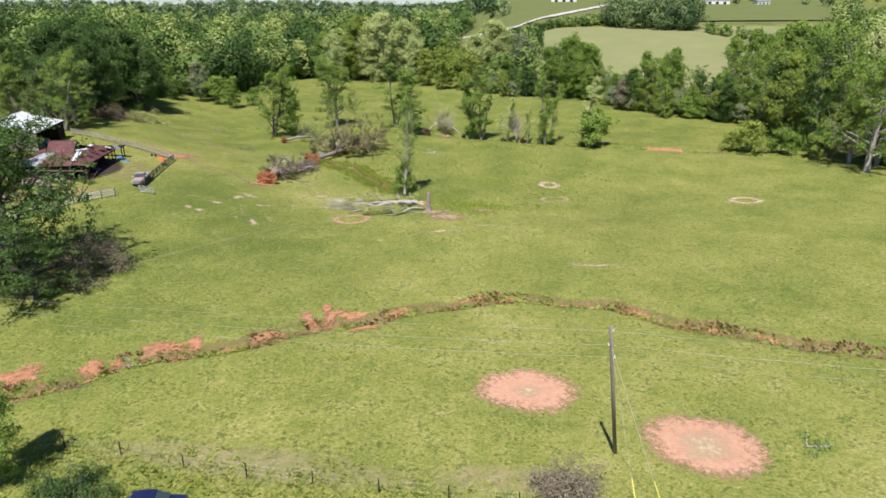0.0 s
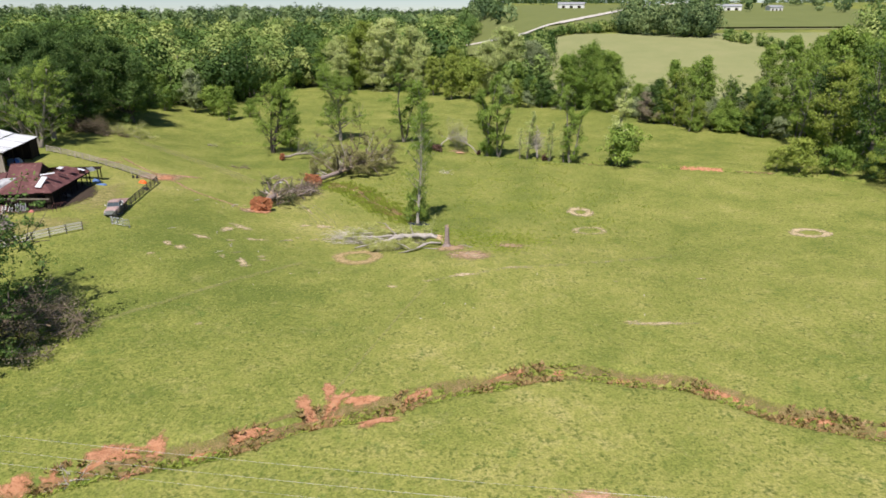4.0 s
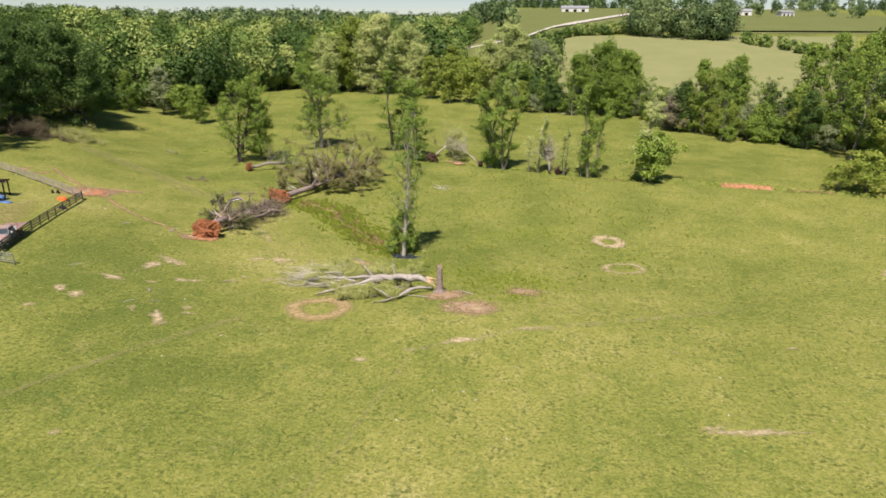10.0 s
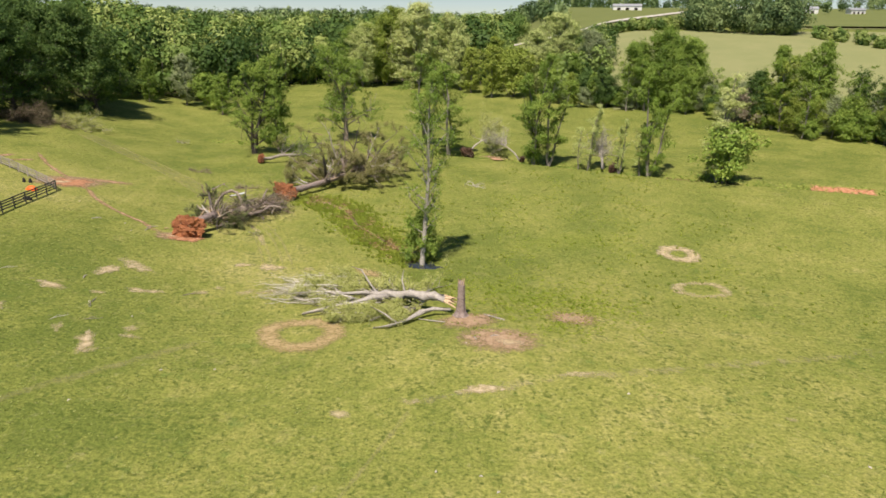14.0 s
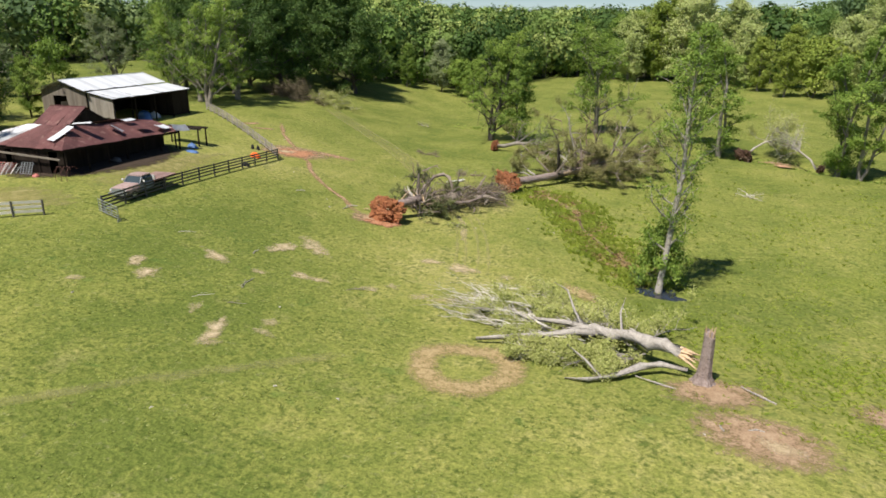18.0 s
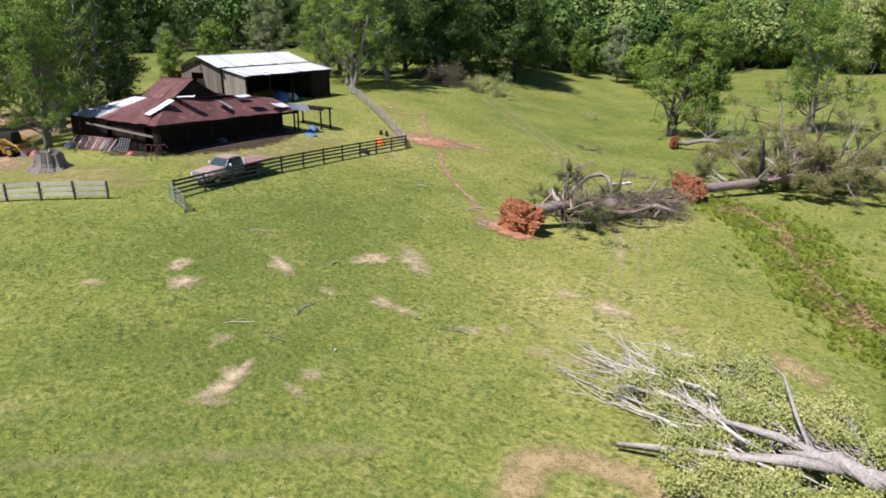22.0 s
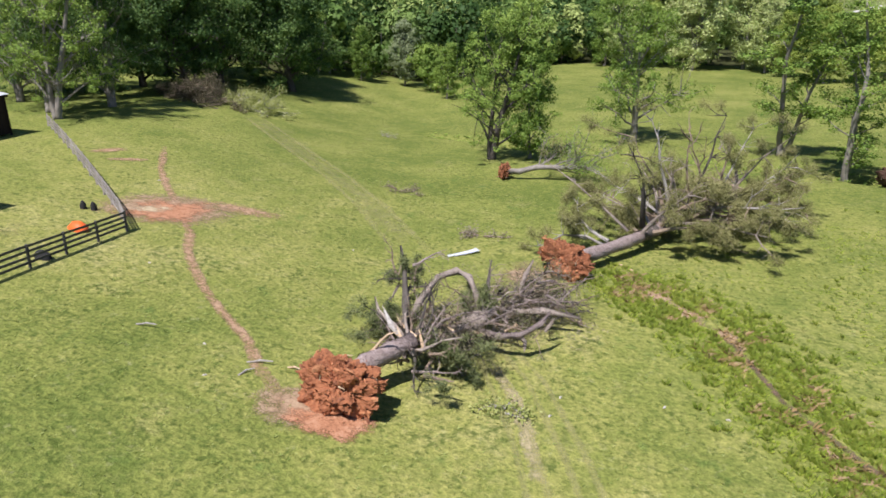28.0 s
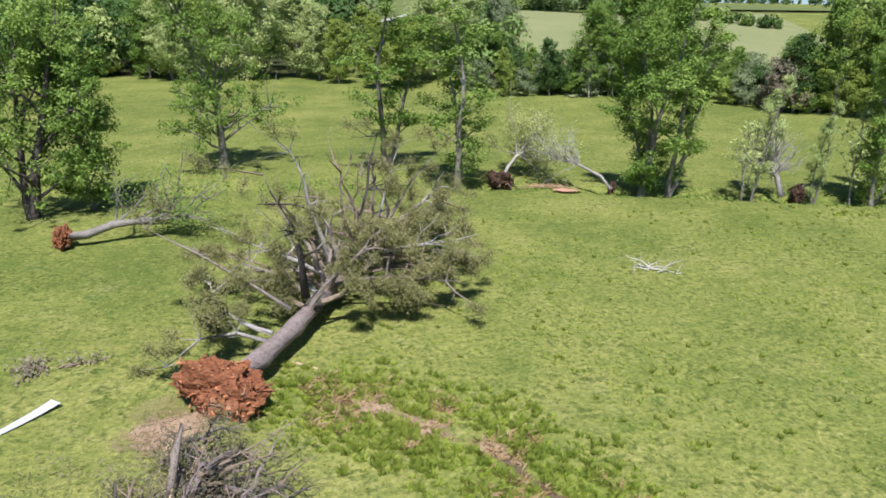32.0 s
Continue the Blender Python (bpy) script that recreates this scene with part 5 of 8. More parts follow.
def yard(v, u, z):
    """A place by its distance across and along the farmyard."""
    return YARD + V * v + U * u + Vector((0, 0, z))


def beam(g, a, b, w=0.15, h=None):
    """A squared timber from a to b."""
    a, b = Vector(a), Vector(b)
    d = (b - a)
    q = d.to_track_quat("X", "Z").to_matrix().to_4x4()
    return g.box((d.length, w, h or w), Matrix.Translation((a + b) / 2) @ q, bevel=0.0)


def slope(parent, a, b, c, d, n, mats, rng, waves=5):
    """A roof slope with its eave from a to b and its top from d to c, of lapped ribbed sheets."""
    a, b, c, d = (Vector(p) for p in (a, b, c, d))
    up = (b - a).cross(d - a).normalized()
    for i in range(n):
        lo, hi = i / n, (i + 1.04) / n
        sag = rng.uniform(-0.03, 0.05)
        g, verts, faces = Geo(), [], []
        k = waves * 2
        for j in range(k + 1):
            t = lo + (min(hi, 1.01) - lo) * j / k
            lift = up * ((0.018 if j % 2 else 0.0) + 0.012 * (i % 2))
            eave, top = a.lerp(b, t), d.lerp(c, t)
            eave = eave + (eave - top).normalized() * rng.uniform(0.0, 0.16) * (1 if j in (0, k) else 0.6) * 0.4 + Vector((0, 0, sag))
            verts += [eave + lift, eave.lerp(top, 0.5) + lift, top + lift]
        faces = [(3 * j + r, 3 * j + 3 + r, 3 * j + 4 + r, 3 * j + 1 + r) for j in range(k) for r in (0, 1)]
        n0 = len(verts)
        verts += [p - up * 0.015 for p in verts]
        faces += [tuple(n0 + q for q in reversed(f)) for f in faces]
        part("roof_sheet", g.add(verts, faces), mats(i, n), parent)


def boards(parent, a, b, height, mat, rng, width=0.24, gap=0.012, foot=0.0, name="board", top=None, skip=None):
    """A wall of upright boards from a to b; top(t) gives its height along the wall."""
    a, b = Vector(a), Vector(b)
    n = max(1, int((b - a).length / width))
    d = (b - a) / n
    q = (b - a).to_track_quat("X", "Z").to_matrix().to_4x4()
    for i in range(n):
        if skip and skip((i + 0.5) / n):
            continue
        h = (top((i + 0.5) / n) if top else height) - rng.uniform(0, 0.04)
        p = a + d * (i + 0.5)
        part(name, Geo().box((d.length - gap, 0.028, h - foot), Matrix.Translation(p + Vector((0, 0, foot + (h - foot) / 2))) @ q, (0, rng.uniform(-0.006, 0.006), 0)), mat, parent)


def rusty_barn():
    rng = random.Random(11)
    base = 3.6
    root = thing("tin_barn", Matrix.Translation(YARD + Vector((0, 0, base))) @ pose(0, 0, 0, 0, 0, TURN) @ Matrix.Diagonal((1, 1, 1.08, 1)), "low rusty tin-roofed barn with torn sheets and an open dark side", "barn")
    roof = part("roof", Geo().box((4.3, 0.12, 0.06), None, (-4.7, 6.4, 5.38)), M["rust"], root, "rusty red tin roof with patched sheets")
    S0, S1, E1, N0 = (-12.2, 0.2, 2.5), (0.3, -0.3, 2.42), (1.0, 16.6, 2.0), (-12.4, 16.6, 2.3)
    m0, m1, m2, m3 = (-7.0, 3.4, 3.95), (-2.3, 3.4, 3.95), (-2.3, 9.4, 3.85), (-7.0, 9.4, 3.85)
    end = (-2.6, 16.2, 3.0)
    rust = lambda i, n: M["rust"]
    slope(roof, S0, S1, m1, m0, 11, lambda i, n: M["tin"] if i < 4 else M["rust"], rng)
    slope(roof, S1, E1, end, m1, 18, rust, rng)
    slope(roof, N0, S0, m0, m3, 14, rust, rng)
    slope(roof, E1, N0, m3, end, 12, rust, rng)
    part("roof_sheet", Geo().add([m1, m2, end, (-2.5, 12, 3.6)], [(0, 1, 3), (1, 2, 3)]), M["rust"], roof)
    # the raised middle roof
    r0, r1 = (-6.9, 6.4, 5.30), (-2.5, 6.4, 5.36)
    slope(roof, (-6.8, 3.5, 3.7), (-2.5, 3.5, 3.7), r1, r0, 6, rust, rng)
    slope(roof, (-2.5, 9.3, 3.7), (-6.8, 9.3, 3.7), r0, r1, 6, rust, rng)
    wall = part("gable_wall", Geo().box((0.06, 6.0, 0.1), None, (-2.4, 6.4, 3.98)), M["shadeboard"], root)
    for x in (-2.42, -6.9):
        boards(wall, (x, 3.5, 3.7), (x, 9.3, 3.7), 1.9, M["shadeboard"], rng, 0.26, top=lambda t: 0.1 + 1.38 * (1 - abs(2 * t - 1)))
    # new and loose sheets
    for (x, y, z, sx, sy, rx, ry, rz), mat in (((-1.55, 1.75, 3.45, 0.8, 2.6, 22, 6, -6), "whitetin"), ((-1.4, 4.2, 3.98, 2.0, 0.8, 3, -4, 12), "whitetin"), ((-0.7, 8.0, 3.15, 1.5, 1.0, -14, 24, 10), "tin"),
                                               ((0.2, 14.2, 2.55, 1.0, 2.2, -6, 18, 8), "whitetin"), ((1.1, 16.1, 2.25, 0.9, 2.4, -10, 42, -14), "tin"), ((-0.3, 11.6, 2.9, 1.0, 1.6, 6, 16, 0), "rust"), ((-2.0, 11.6, 3.5, 0.7, 1.6, 0, 12, 0), "whitetin")):
        g = Geo()
        n = 10
        vs = [((j / n - 0.5) * sx, y0 * sy, 0.03 * (j % 2) + 0.10 * (y0 * 2) ** 2 * (1 if sx > 0.85 else 0.3)) for j in range(n + 1) for y0 in (-0.5, 0.0, 0.5)]
        fs = [(3 * j + r, 3 * j + 3 + r, 3 * j + 4 + r, 3 * j + 1 + r) for j in range(n) for r in (0, 1)]
        g.add([pose(x, y, z + 0.06, rx, ry, rz) @ Vector(p) for p in vs], fs)
        part("loose_sheet", g, M[mat], roof, "loose bright tin sheet")
    # frame and walls
    for x, y in [(0.2, 0.1 + 2.7 * i) for i in range(7)] + [(-12, 0.3), (-12.1, 6), (-12.2, 12), (-12.2, 16.3), (-6, 0.2), (-3, 0.1), (-9, 0.2), (-6, 16.3), (0.7, 16.3), (-5.5, 5), (-5.5, 11)]:
        tall = 2.4 if x > -0.5 else 2.5
        part("post", Geo().tube([(x, y, -0.6), (x + rng.uniform(-0.04, 0.04), y, tall)], [0.11, 0.09], 7), M["shadeboard"], root)
    for a, b in (((0.2, 0.1, 2.25), (0.8, 16.3, 1.85)), ((-12, 0.3, 2.3), (0.2, 0.0, 2.28)), ((-12.2, 16.3, 2.2), (0.7, 16.3, 1.9)), ((-12, 0.3, 2.3), (-12.2, 16.3, 2.2))):
        part("beam", beam(Geo(), a, b, 0.12, 0.2), M["shadeboard"], root)
    part("beam", beam(Geo(), (-9.0, -0.25, 2.05), (-0.2, -0.3, 1.55), 0.1, 0.16), M["board"], root, "pale sagging timber along the wall")
    # added near-black wall just inside the open side, standing in for the shade there
    back = part("wall", Geo().box((0.05, 16, 0.1), None, (-1.2, 8.2, 2.2)), M["shadeboard"], root)
    boards(back, (-1.1, 0.4, -0.3), (-1.3, 16.2, -0.3), 2.75, M["shadeboard"], rng, 0.5)
    front = part("wall", Geo().box((12, 0.05, 0.1), None, (-6.1, 0.35, 2.3)), M["shadeboard"], root)
    boards(front, (-12, 0.3, -0.4), (-0.1, 0.1, -0.4), 2.7, M["shadeboard"], rng, 0.34, skip=lambda t: 0.42 < t < 0.5 or 0.86 < t < 0.93)
    side = part("wall", Geo().box((0.05, 16, 0.1), None, (-12.1, 8.3, 2.25)), M["shadeboard"], root)
    boards(side, (-12.1, 0.4, -0.4), (-12.2, 16.3, -0.4), 2.7, M["shadeboard"], rng, 0.5)
    far = part("wall", Geo().box((12, 0.05, 0.1), None, (-6, 16.4, 2.1)), M["shadeboard"], root)
    boards(far, (-12.1, 16.4, -0.4), (-3.0, 16.4, -0.4), 2.5, M["shadeboard"], rng, 0.5)


def white_barn():
    rng = random.Random(12)
    base = 5.0
    root = thing("pole_barn", Matrix.Translation(YARD + Vector((0, 0, base))) @ pose(0, 0, 0, 0, 0, TURN), "grey board barn with a white metal roof and open lean-to", "barn")
    roof = part("roof", Geo().box((0.16, 17.1, 0.08), None, (-23.0, 33.05, 5.32)), M["whitetin"], root, "white metal roof")
    white = lambda i, n: M["whitetin"]
    slope(roof, (-19.2, 24.5, 3.95), (-19.2, 41.6, 3.95), (-23, 41.6, 5.28), (-23, 24.5, 5.28), 19, white, rng, 3)
    slope(roof, (-26.8, 41.6, 3.95), (-26.8, 24.5, 3.95), (-23, 24.5, 5.28), (-23, 41.6, 5.28), 19, white, rng, 3)
    slope(roof, (-15.2, 25.0, 3.0), (-15.2, 42.0, 3.0), (-19.3, 42.0, 3.8), (-19.3, 25.0, 3.8), 19, white, rng, 3)
    slope(roof, (-31.5, 42.0, 2.5), (-31.5, 27.0, 2.5), (-26.6, 27.0, 3.6), (-26.6, 42.0, 3.6), 14, lambda i, n: M["rust"], rng, 3)
    gable = part("gable_wall", Geo().box((7.4, 0.06, 0.12), None, (-23, 25.04, 3.7)), M["board"], root)
    boards(gable, (-26.6, 25, -0.5), (-19.4, 25, -0.5), 5.5, M["board"], rng, 0.24, top=lambda t: 4.4 + 1.28 * (1 - abs(2 * t - 1)), skip=lambda t: 0.26 < t < 0.56)
    boards(gable, (-24.75, 25, 3.2), (-22.55, 25, 3.2), 1.9, M["board"], rng, 0.24, top=lambda t: 1.15 + 0.7 * t)
    lean = part("lean_to_wall", Geo().box((4.0, 0.06, 0.1), None, (-17.3, 25.34, 2.9)), M["board"], root)
    boards(lean, (-19.4, 25.3, -0.6), (-15.3, 25.3, -0.6), 3.8, M["greyboard"], rng, 0.24, top=lambda t: 4.2 - 0.75 * t)
    part("door", Geo().box((0.05, 1.2, 2.6), None, (-22.5, 24.5, 1.2)), M["board"], root, "open barn door leaf")
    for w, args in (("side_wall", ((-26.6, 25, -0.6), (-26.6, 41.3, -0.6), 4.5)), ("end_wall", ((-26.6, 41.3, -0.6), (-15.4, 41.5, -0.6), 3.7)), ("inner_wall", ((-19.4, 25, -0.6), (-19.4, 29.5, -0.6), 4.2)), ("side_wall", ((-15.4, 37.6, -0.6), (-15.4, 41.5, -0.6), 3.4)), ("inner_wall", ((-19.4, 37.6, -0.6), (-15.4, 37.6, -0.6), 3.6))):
        wall = part(w, beam(Geo(), Vector(args[0]) + Vector((0, 0, 2)), Vector(args[1]) + Vector((0, 0, 2)), 0.05, 0.12), M["shadeboard"], root)
        boards(wall, args[0], args[1], args[2], M["shadeboard"], rng, 0.4)
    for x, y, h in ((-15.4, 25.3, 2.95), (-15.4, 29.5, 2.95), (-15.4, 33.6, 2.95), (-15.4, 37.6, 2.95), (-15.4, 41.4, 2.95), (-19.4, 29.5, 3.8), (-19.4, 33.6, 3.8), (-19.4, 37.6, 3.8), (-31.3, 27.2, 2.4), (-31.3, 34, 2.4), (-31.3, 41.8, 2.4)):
        part("post", Geo().tube([(x, y, -1.0), (x, y, h)], [0.12, 0.1], 7), M["shadeboard"], root)
    part("beam", beam(Geo(), (-15.4, 25, 2.88), (-15.4, 41.9, 2.88), 0.1, 0.22), M["shadeboard"], root)
    part("lamp_hood", Geo().tube([(-23, 24.95, 4.5), (-23, 24.6, 4.6), (-23, 24.5, 4.45)], [0.06, 0.06, 0.16], 8), M["black"], root)


def board_fence(points, rails, mat, label, group, rail_h=(0.32, 0.62, 0.92, 1.2), post=0.13, sag=0.02, tall=1.32, deep=0.14):
    """Posts at the points, boards between; every length of fence is one thing."""
    rng = random.Random(points[0][0])
    root = thing("board_fence", Matrix.Translation((points[0][0], points[0][1], 0)), label, "fence", group)
    o = Vector((points[0][0], points[0][1], 0))
    ground = [land(x, y) for x, y in points]
    for (x, y), z in zip(points, ground):
        part("post", Geo().box((post, post, tall + 0.4), Matrix.Translation(Vector((x, y, z + tall / 2 - 0.2)) - o) @ pose(0, 0, 0, rng.uniform(-2, 2), rng.uniform(-2, 2), 20), bevel=0.02), mat, root)
    for i in range(len(points) - 1):
        (ax, ay), (bx, by) = points[i], points[i + 1]
        for h in rail_h:
            a = Vector((ax, ay, ground[i] + h + rng.uniform(-sag, sag))) - o
            b = Vector((bx, by, ground[i + 1] + h + rng.uniform(-sag, sag))) - o
            part("rail", beam(Geo(), a, b, 0.035, deep), rails, root)


def spaced(a, b, n):
    return [(a[0] + (b[0] - a[0]) * i / n, a[1] + (b[1] - a[1]) * i / n) for i in range(n + 1)]


def gate():
    a, b = Vector((-49.0, 92.9, land(-49.0, 92.9))), Vector((-46.4, 92.6, land(-46.4, 92.6)))
    root = thing("field_gate", Matrix.Translation(a), "open grey tubular steel field gate", "gate")
    d = b - a
    for h in (0.25, 0.45, 0.68, 0.92, 1.18):
        part("bar", Geo().tube([(0, 0, h), (d.x, d.y, d.z + h)], [0.03, 0.03], 6), M["steel"], root)
    for t in (0.0, 0.33, 0.66, 1.0):
        part("upright", Geo().tube([(d.x * t, d.y * t, d.z * t + 0.2), (d.x * t, d.y * t, d.z * t + 1.22)], [0.03, 0.03], 6), M["steel"], root)
    part("brace", Geo().tube([(0, 0, 0.25), (d.x, d.y, d.z + 1.18)], [0.025, 0.025], 6), M["steel"], root)
    part("foot", Geo().box((0.08, 0.3, 0.22), None, (d.x, d.y, d.z + 0.09)), M["steel"], root)


def wheel(parent, x, y, r=0.37, w=0.22, rim="steel"):
    ty = part("wheel", Geo().tube([(x, y - w / 2, r), (x, y - w / 2 + 0.03, r), (x, y + w / 2 - 0.03, r), (x, y + w / 2, r)], [r * 0.9, r, r, r * 0.9], 18), M["black"], parent, smooth=True)
    part("rim", Geo().tube([(x, y - w / 2 - 0.01, r), (x, y + w / 2 + 0.01, r)], [r * 0.58, r * 0.58], 14), M[rim], ty)


def loft(sections):
    """A body from cross-sections (x, half width low, half width high, z low, z high)."""
    g, verts = Geo(), []
    for x, lo, hi, z0, z1 in sections:
        c = (z1 - z0) * 0.18
        verts += [(x, -lo, z0), (x, -lo, z0 + (z1 - z0) * 0.6), (x, -hi, z1 - c), (x, -hi * 0.86, z1), (x, hi * 0.86, z1), (x, hi, z1 - c), (x, lo, z0 + (z1 - z0) * 0.6), (x, lo, z0)]
    n = len(sections)
    faces = [(i * 8 + k, i * 8 + (k + 1) % 8, (i + 1) * 8 + (k + 1) % 8, (i + 1) * 8 + k) for i in range(n - 1) for k in range(8)]
    return g.add(verts, faces + [tuple(range(7, -1, -1)), tuple(range((n - 1) * 8, n * 8))])


def flatbed_truck():
    p = yard(8.55, -0.45, 0)
    p.z = land(p.x, p.y)
    q = land(*(p - U * 2).to_2d()) - land(*(p + U * 2).to_2d())
    root = thing("flatbed_truck", Matrix.Translation(p) @ pose(0, 0, 0, 0, -math.degrees(math.atan2(q, 4)), TURN - 90), "old sun-faded pickup truck with a rusty flat bed", "truck")
    part("chassis", Geo().box((5.9, 0.8, 0.2), None, (-0.2, 0, 0.55)), M["black"], root)
    part("hood", loft([(1.15, 0.9, 0.82, 0.62, 1.18), (2.2, 0.9, 0.8, 0.62, 1.14), (2.95, 0.88, 0.78, 0.62, 1.06)]), M["truckpaint"], root)
    part("grille", Geo().box((0.08, 1.3, 0.34), None, (2.99, 0, 0.82)), M["steel"], root)
    for y in (-0.72, 0.72):
        part("headlight", Geo().tube([(2.96, y, 0.86), (3.04, y, 0.86)], [0.11, 0.1], 12), M["white"], root)
    part("bumper", Geo().box((0.14, 1.86, 0.18), None, (3.1, 0, 0.56), bevel=0.03), M["steel"], root)
    part("fender", loft([(1.6, 0.96, 0.88, 0.5, 1.0), (2.15, 0.98, 0.92, 0.72, 1.05), (2.75, 0.95, 0.86, 0.5, 0.98)]), M["truckpaint"], root)
    part("cab", loft([(-0.5, 0.93, 0.9, 0.55, 1.2), (0.4, 0.94, 0.9, 0.55, 1.2), (1.25, 0.93, 0.88, 0.55, 1.2)]), M["truckblue"], root)
    part("cab_roof", loft([(-0.45, 0.74, 0.68, 1.66, 1.80), (0.2, 0.76, 0.7, 1.68, 1.84), (0.78, 0.74, 0.66, 1.66, 1.79)]), M["truckpaint"], root)
    part("cab_glass", loft([(-0.44, 0.84, 0.70, 1.16, 1.68), (0.2, 0.85, 0.72, 1.16, 1.70), (0.78, 0.80, 0.70, 1.16, 1.68), (1.2, 0.8, 0.7, 1.15, 1.20)]), M["glass"], root)
    for y in (-0.76, 0.76):
        for a, b in (((1.18, 1.18), (0.74, 1.68)), ((-0.44, 1.18), (-0.42, 1.68)), ((0.28, 1.18), (0.24, 1.7))):
            part("pillar", beam(Geo(), (a[0], y * 1.1, a[1]), (b[0], y * 0.95, b[1]), 0.06), M["truckblue"], root)
        part("mirror", Geo().box((0.06, 0.2, 0.16), None, (0.95, y * 1.45, 1.35)), M["white"], root)
    bed = part("flatbed", Geo().box((3.1, 2.25, 0.1), None, (-2.05, 0, 1.06)), M["rust"], root, "rusty steel flat bed")
    for i in range(9):
        part("plank", Geo().box((3.1, 0.235, 0.04), None, (-2.05, -1.0 + i * 0.25, 1.135)), M["bedpaint"], bed)
    part("headboard", Geo().box((0.08, 2.1, 0.45), None, (-0.56, 0, 1.35)), M["white"], root, "pale headboard behind the cab")
    for x in (2.15, -1.9):
        for y in (-0.82, 0.82):
            wheel(root, x, y)


def skid_loader():
    x, y = -71.0, 90.2
    root = thing("skid_loader", pose(x, y, land(x, y), 0, 0, 30), "worn yellow skid-steer loader on the drive", "loader")
    part("body", loft([(-1.4, 0.75, 0.6, 0.35, 1.1), (-0.8, 0.8, 0.7, 0.35, 1.35), (0.9, 0.8, 0.6, 0.35, 0.95)]), M["yellow"], root)
    part("cab", loft([(-0.7, 0.55, 0.5, 1.0, 2.0), (0.55, 0.55, 0.5, 0.9, 2.0)]), M["black"], root)
    for y0 in (-0.85, 0.85):
        part("lift_arm", Geo().tube([(-1.3, y0, 1.5), (0.2, y0, 1.45), (1.3, y0, 0.9), (1.7, y0, 0.4)], [0.12, 0.12, 0.1, 0.08], 6), M["yellow"], root)
        for x0 in (-0.75, 0.55):
            wheel(root, x0, y0 * 1.05, 0.42, 0.3, "yellow")
    part("bucket", Geo().add([(1.6, -0.95, 0.05), (2.4, -0.95, 0.03), (1.6, -0.95, 0.7), (1.6, 0.95, 0.05), (2.4, 0.95, 0.03), (1.6, 0.95, 0.7)], [(0, 1, 4, 3), (0, 3, 5, 2), (0, 2, 1), (3, 4, 5)]), M["steel"], root)


def shelter():
    root = thing("pole_shelter", Matrix.Translation(YARD + Vector((0, 0, 3.2))) @ pose(0, 0, 0, 0, 0, TURN), "open shelter of poles with a flat board roof", "shelter")
    for v, u in ((1.3, 20.7), (-2.4, 20.6), (1.2, 19.3), (-2.5, 19.3)):
        part("post", Geo().tube([(v, u, -0.6), (v, u, 2.35)], [0.12, 0.1], 8), M["shadeboard"], root)
    for u in (19.3, 20.7):
        part("beam", beam(Geo(), (-3.6, u, 2.38), (1.6, u, 2.3), 0.14, 0.18), M["board"], root)
    for i in range(12):
        part("roof_board", Geo().box((0.42, 1.7, 0.04), None, (-3.5 + i * 0.45, 20.0, 2.5 - 0.008 * i)), M["shadeboard"], root)


def tree_stump(x, y, r, h, label):
    """A broad old stump with buttress roots and a jagged, weathered top."""
    g = Geo()
    n, rings = 54, [(0, 1.75), (0.08, 1.42), (0.2, 1.18), (0.45, 1.02), (0.75, 0.95), (1.0, 0.90), (0.94, 0.78), (0.80, 0.4), (0.74, 0.05)]
    for k, (t, w) in enumerate(rings):
        for i in range(n):
            a = i * math.tau / n
            flute = 1 + (0.10 * math.sin(a * 9 + 1.8 * math.sin(a * 2)) + 0.05 * math.sin(a * 23) + 0.16 * noise.noise((math.cos(a) * 5, math.sin(a) * 5, x)) + 0.22 * noise.noise((math.cos(a) * 2, math.sin(a) * 2, x))) * (1.15 - t * 0.55 if k < 6 else 0.5)
            jag = 0.22 * noise.noise((math.cos(a) * 4, math.sin(a) * 4, 3)) + 0.10 * math.sin(a * 17)
            g.v.append((math.cos(a) * r * w * flute, math.sin(a) * r * w * flute, h * t * (1 + (jag if k > 3 else 0)) - (0.2 if k == 0 else 0)))
    g.f = [(k * n + i, k * n + (i + 1) % n, (k + 1) * n + (i + 1) % n, (k + 1) * n + i) for k in range(len(rings) - 1) for i in range(n)] + [tuple(range((len(rings) - 1) * n, len(rings) * n))]
    return single("tree_stump", g, M["stumpwood"], label, "stump", m=pose(x, y, land(x, y)), smooth=False)


rusty_barn()
white_barn()
shelter()
near_line = spaced((-49.1, 93.3), (-54.2, 121.2), 11)
board_fence(near_line, M["fenceboard"], M["fenceboard"], "dark four-board fence beside the farmyard", "farm fences")
board_fence([(-54.3, 121.3)] + spaced((-56.4, 122.8), (-84.5, 140.0), 13), M["greyboard"], M["greyboard"], "weathered board fence running up to the trees", "farm fences")
board_fence(spaced((-51.4, 89.8), (-62.0, 76.9), 8), M["paleboard"], M["fenceboard"], "pale grey board fence with dark posts", "farm fences", (0.35, 0.72, 1.1), tall=1.25, deep=0.22)
gate()
flatbed_truck()
skid_loader()
tree_stump(-62.4, 90.2, 0.95, 1.35, "large weathered grey tree stump in the farmyard")


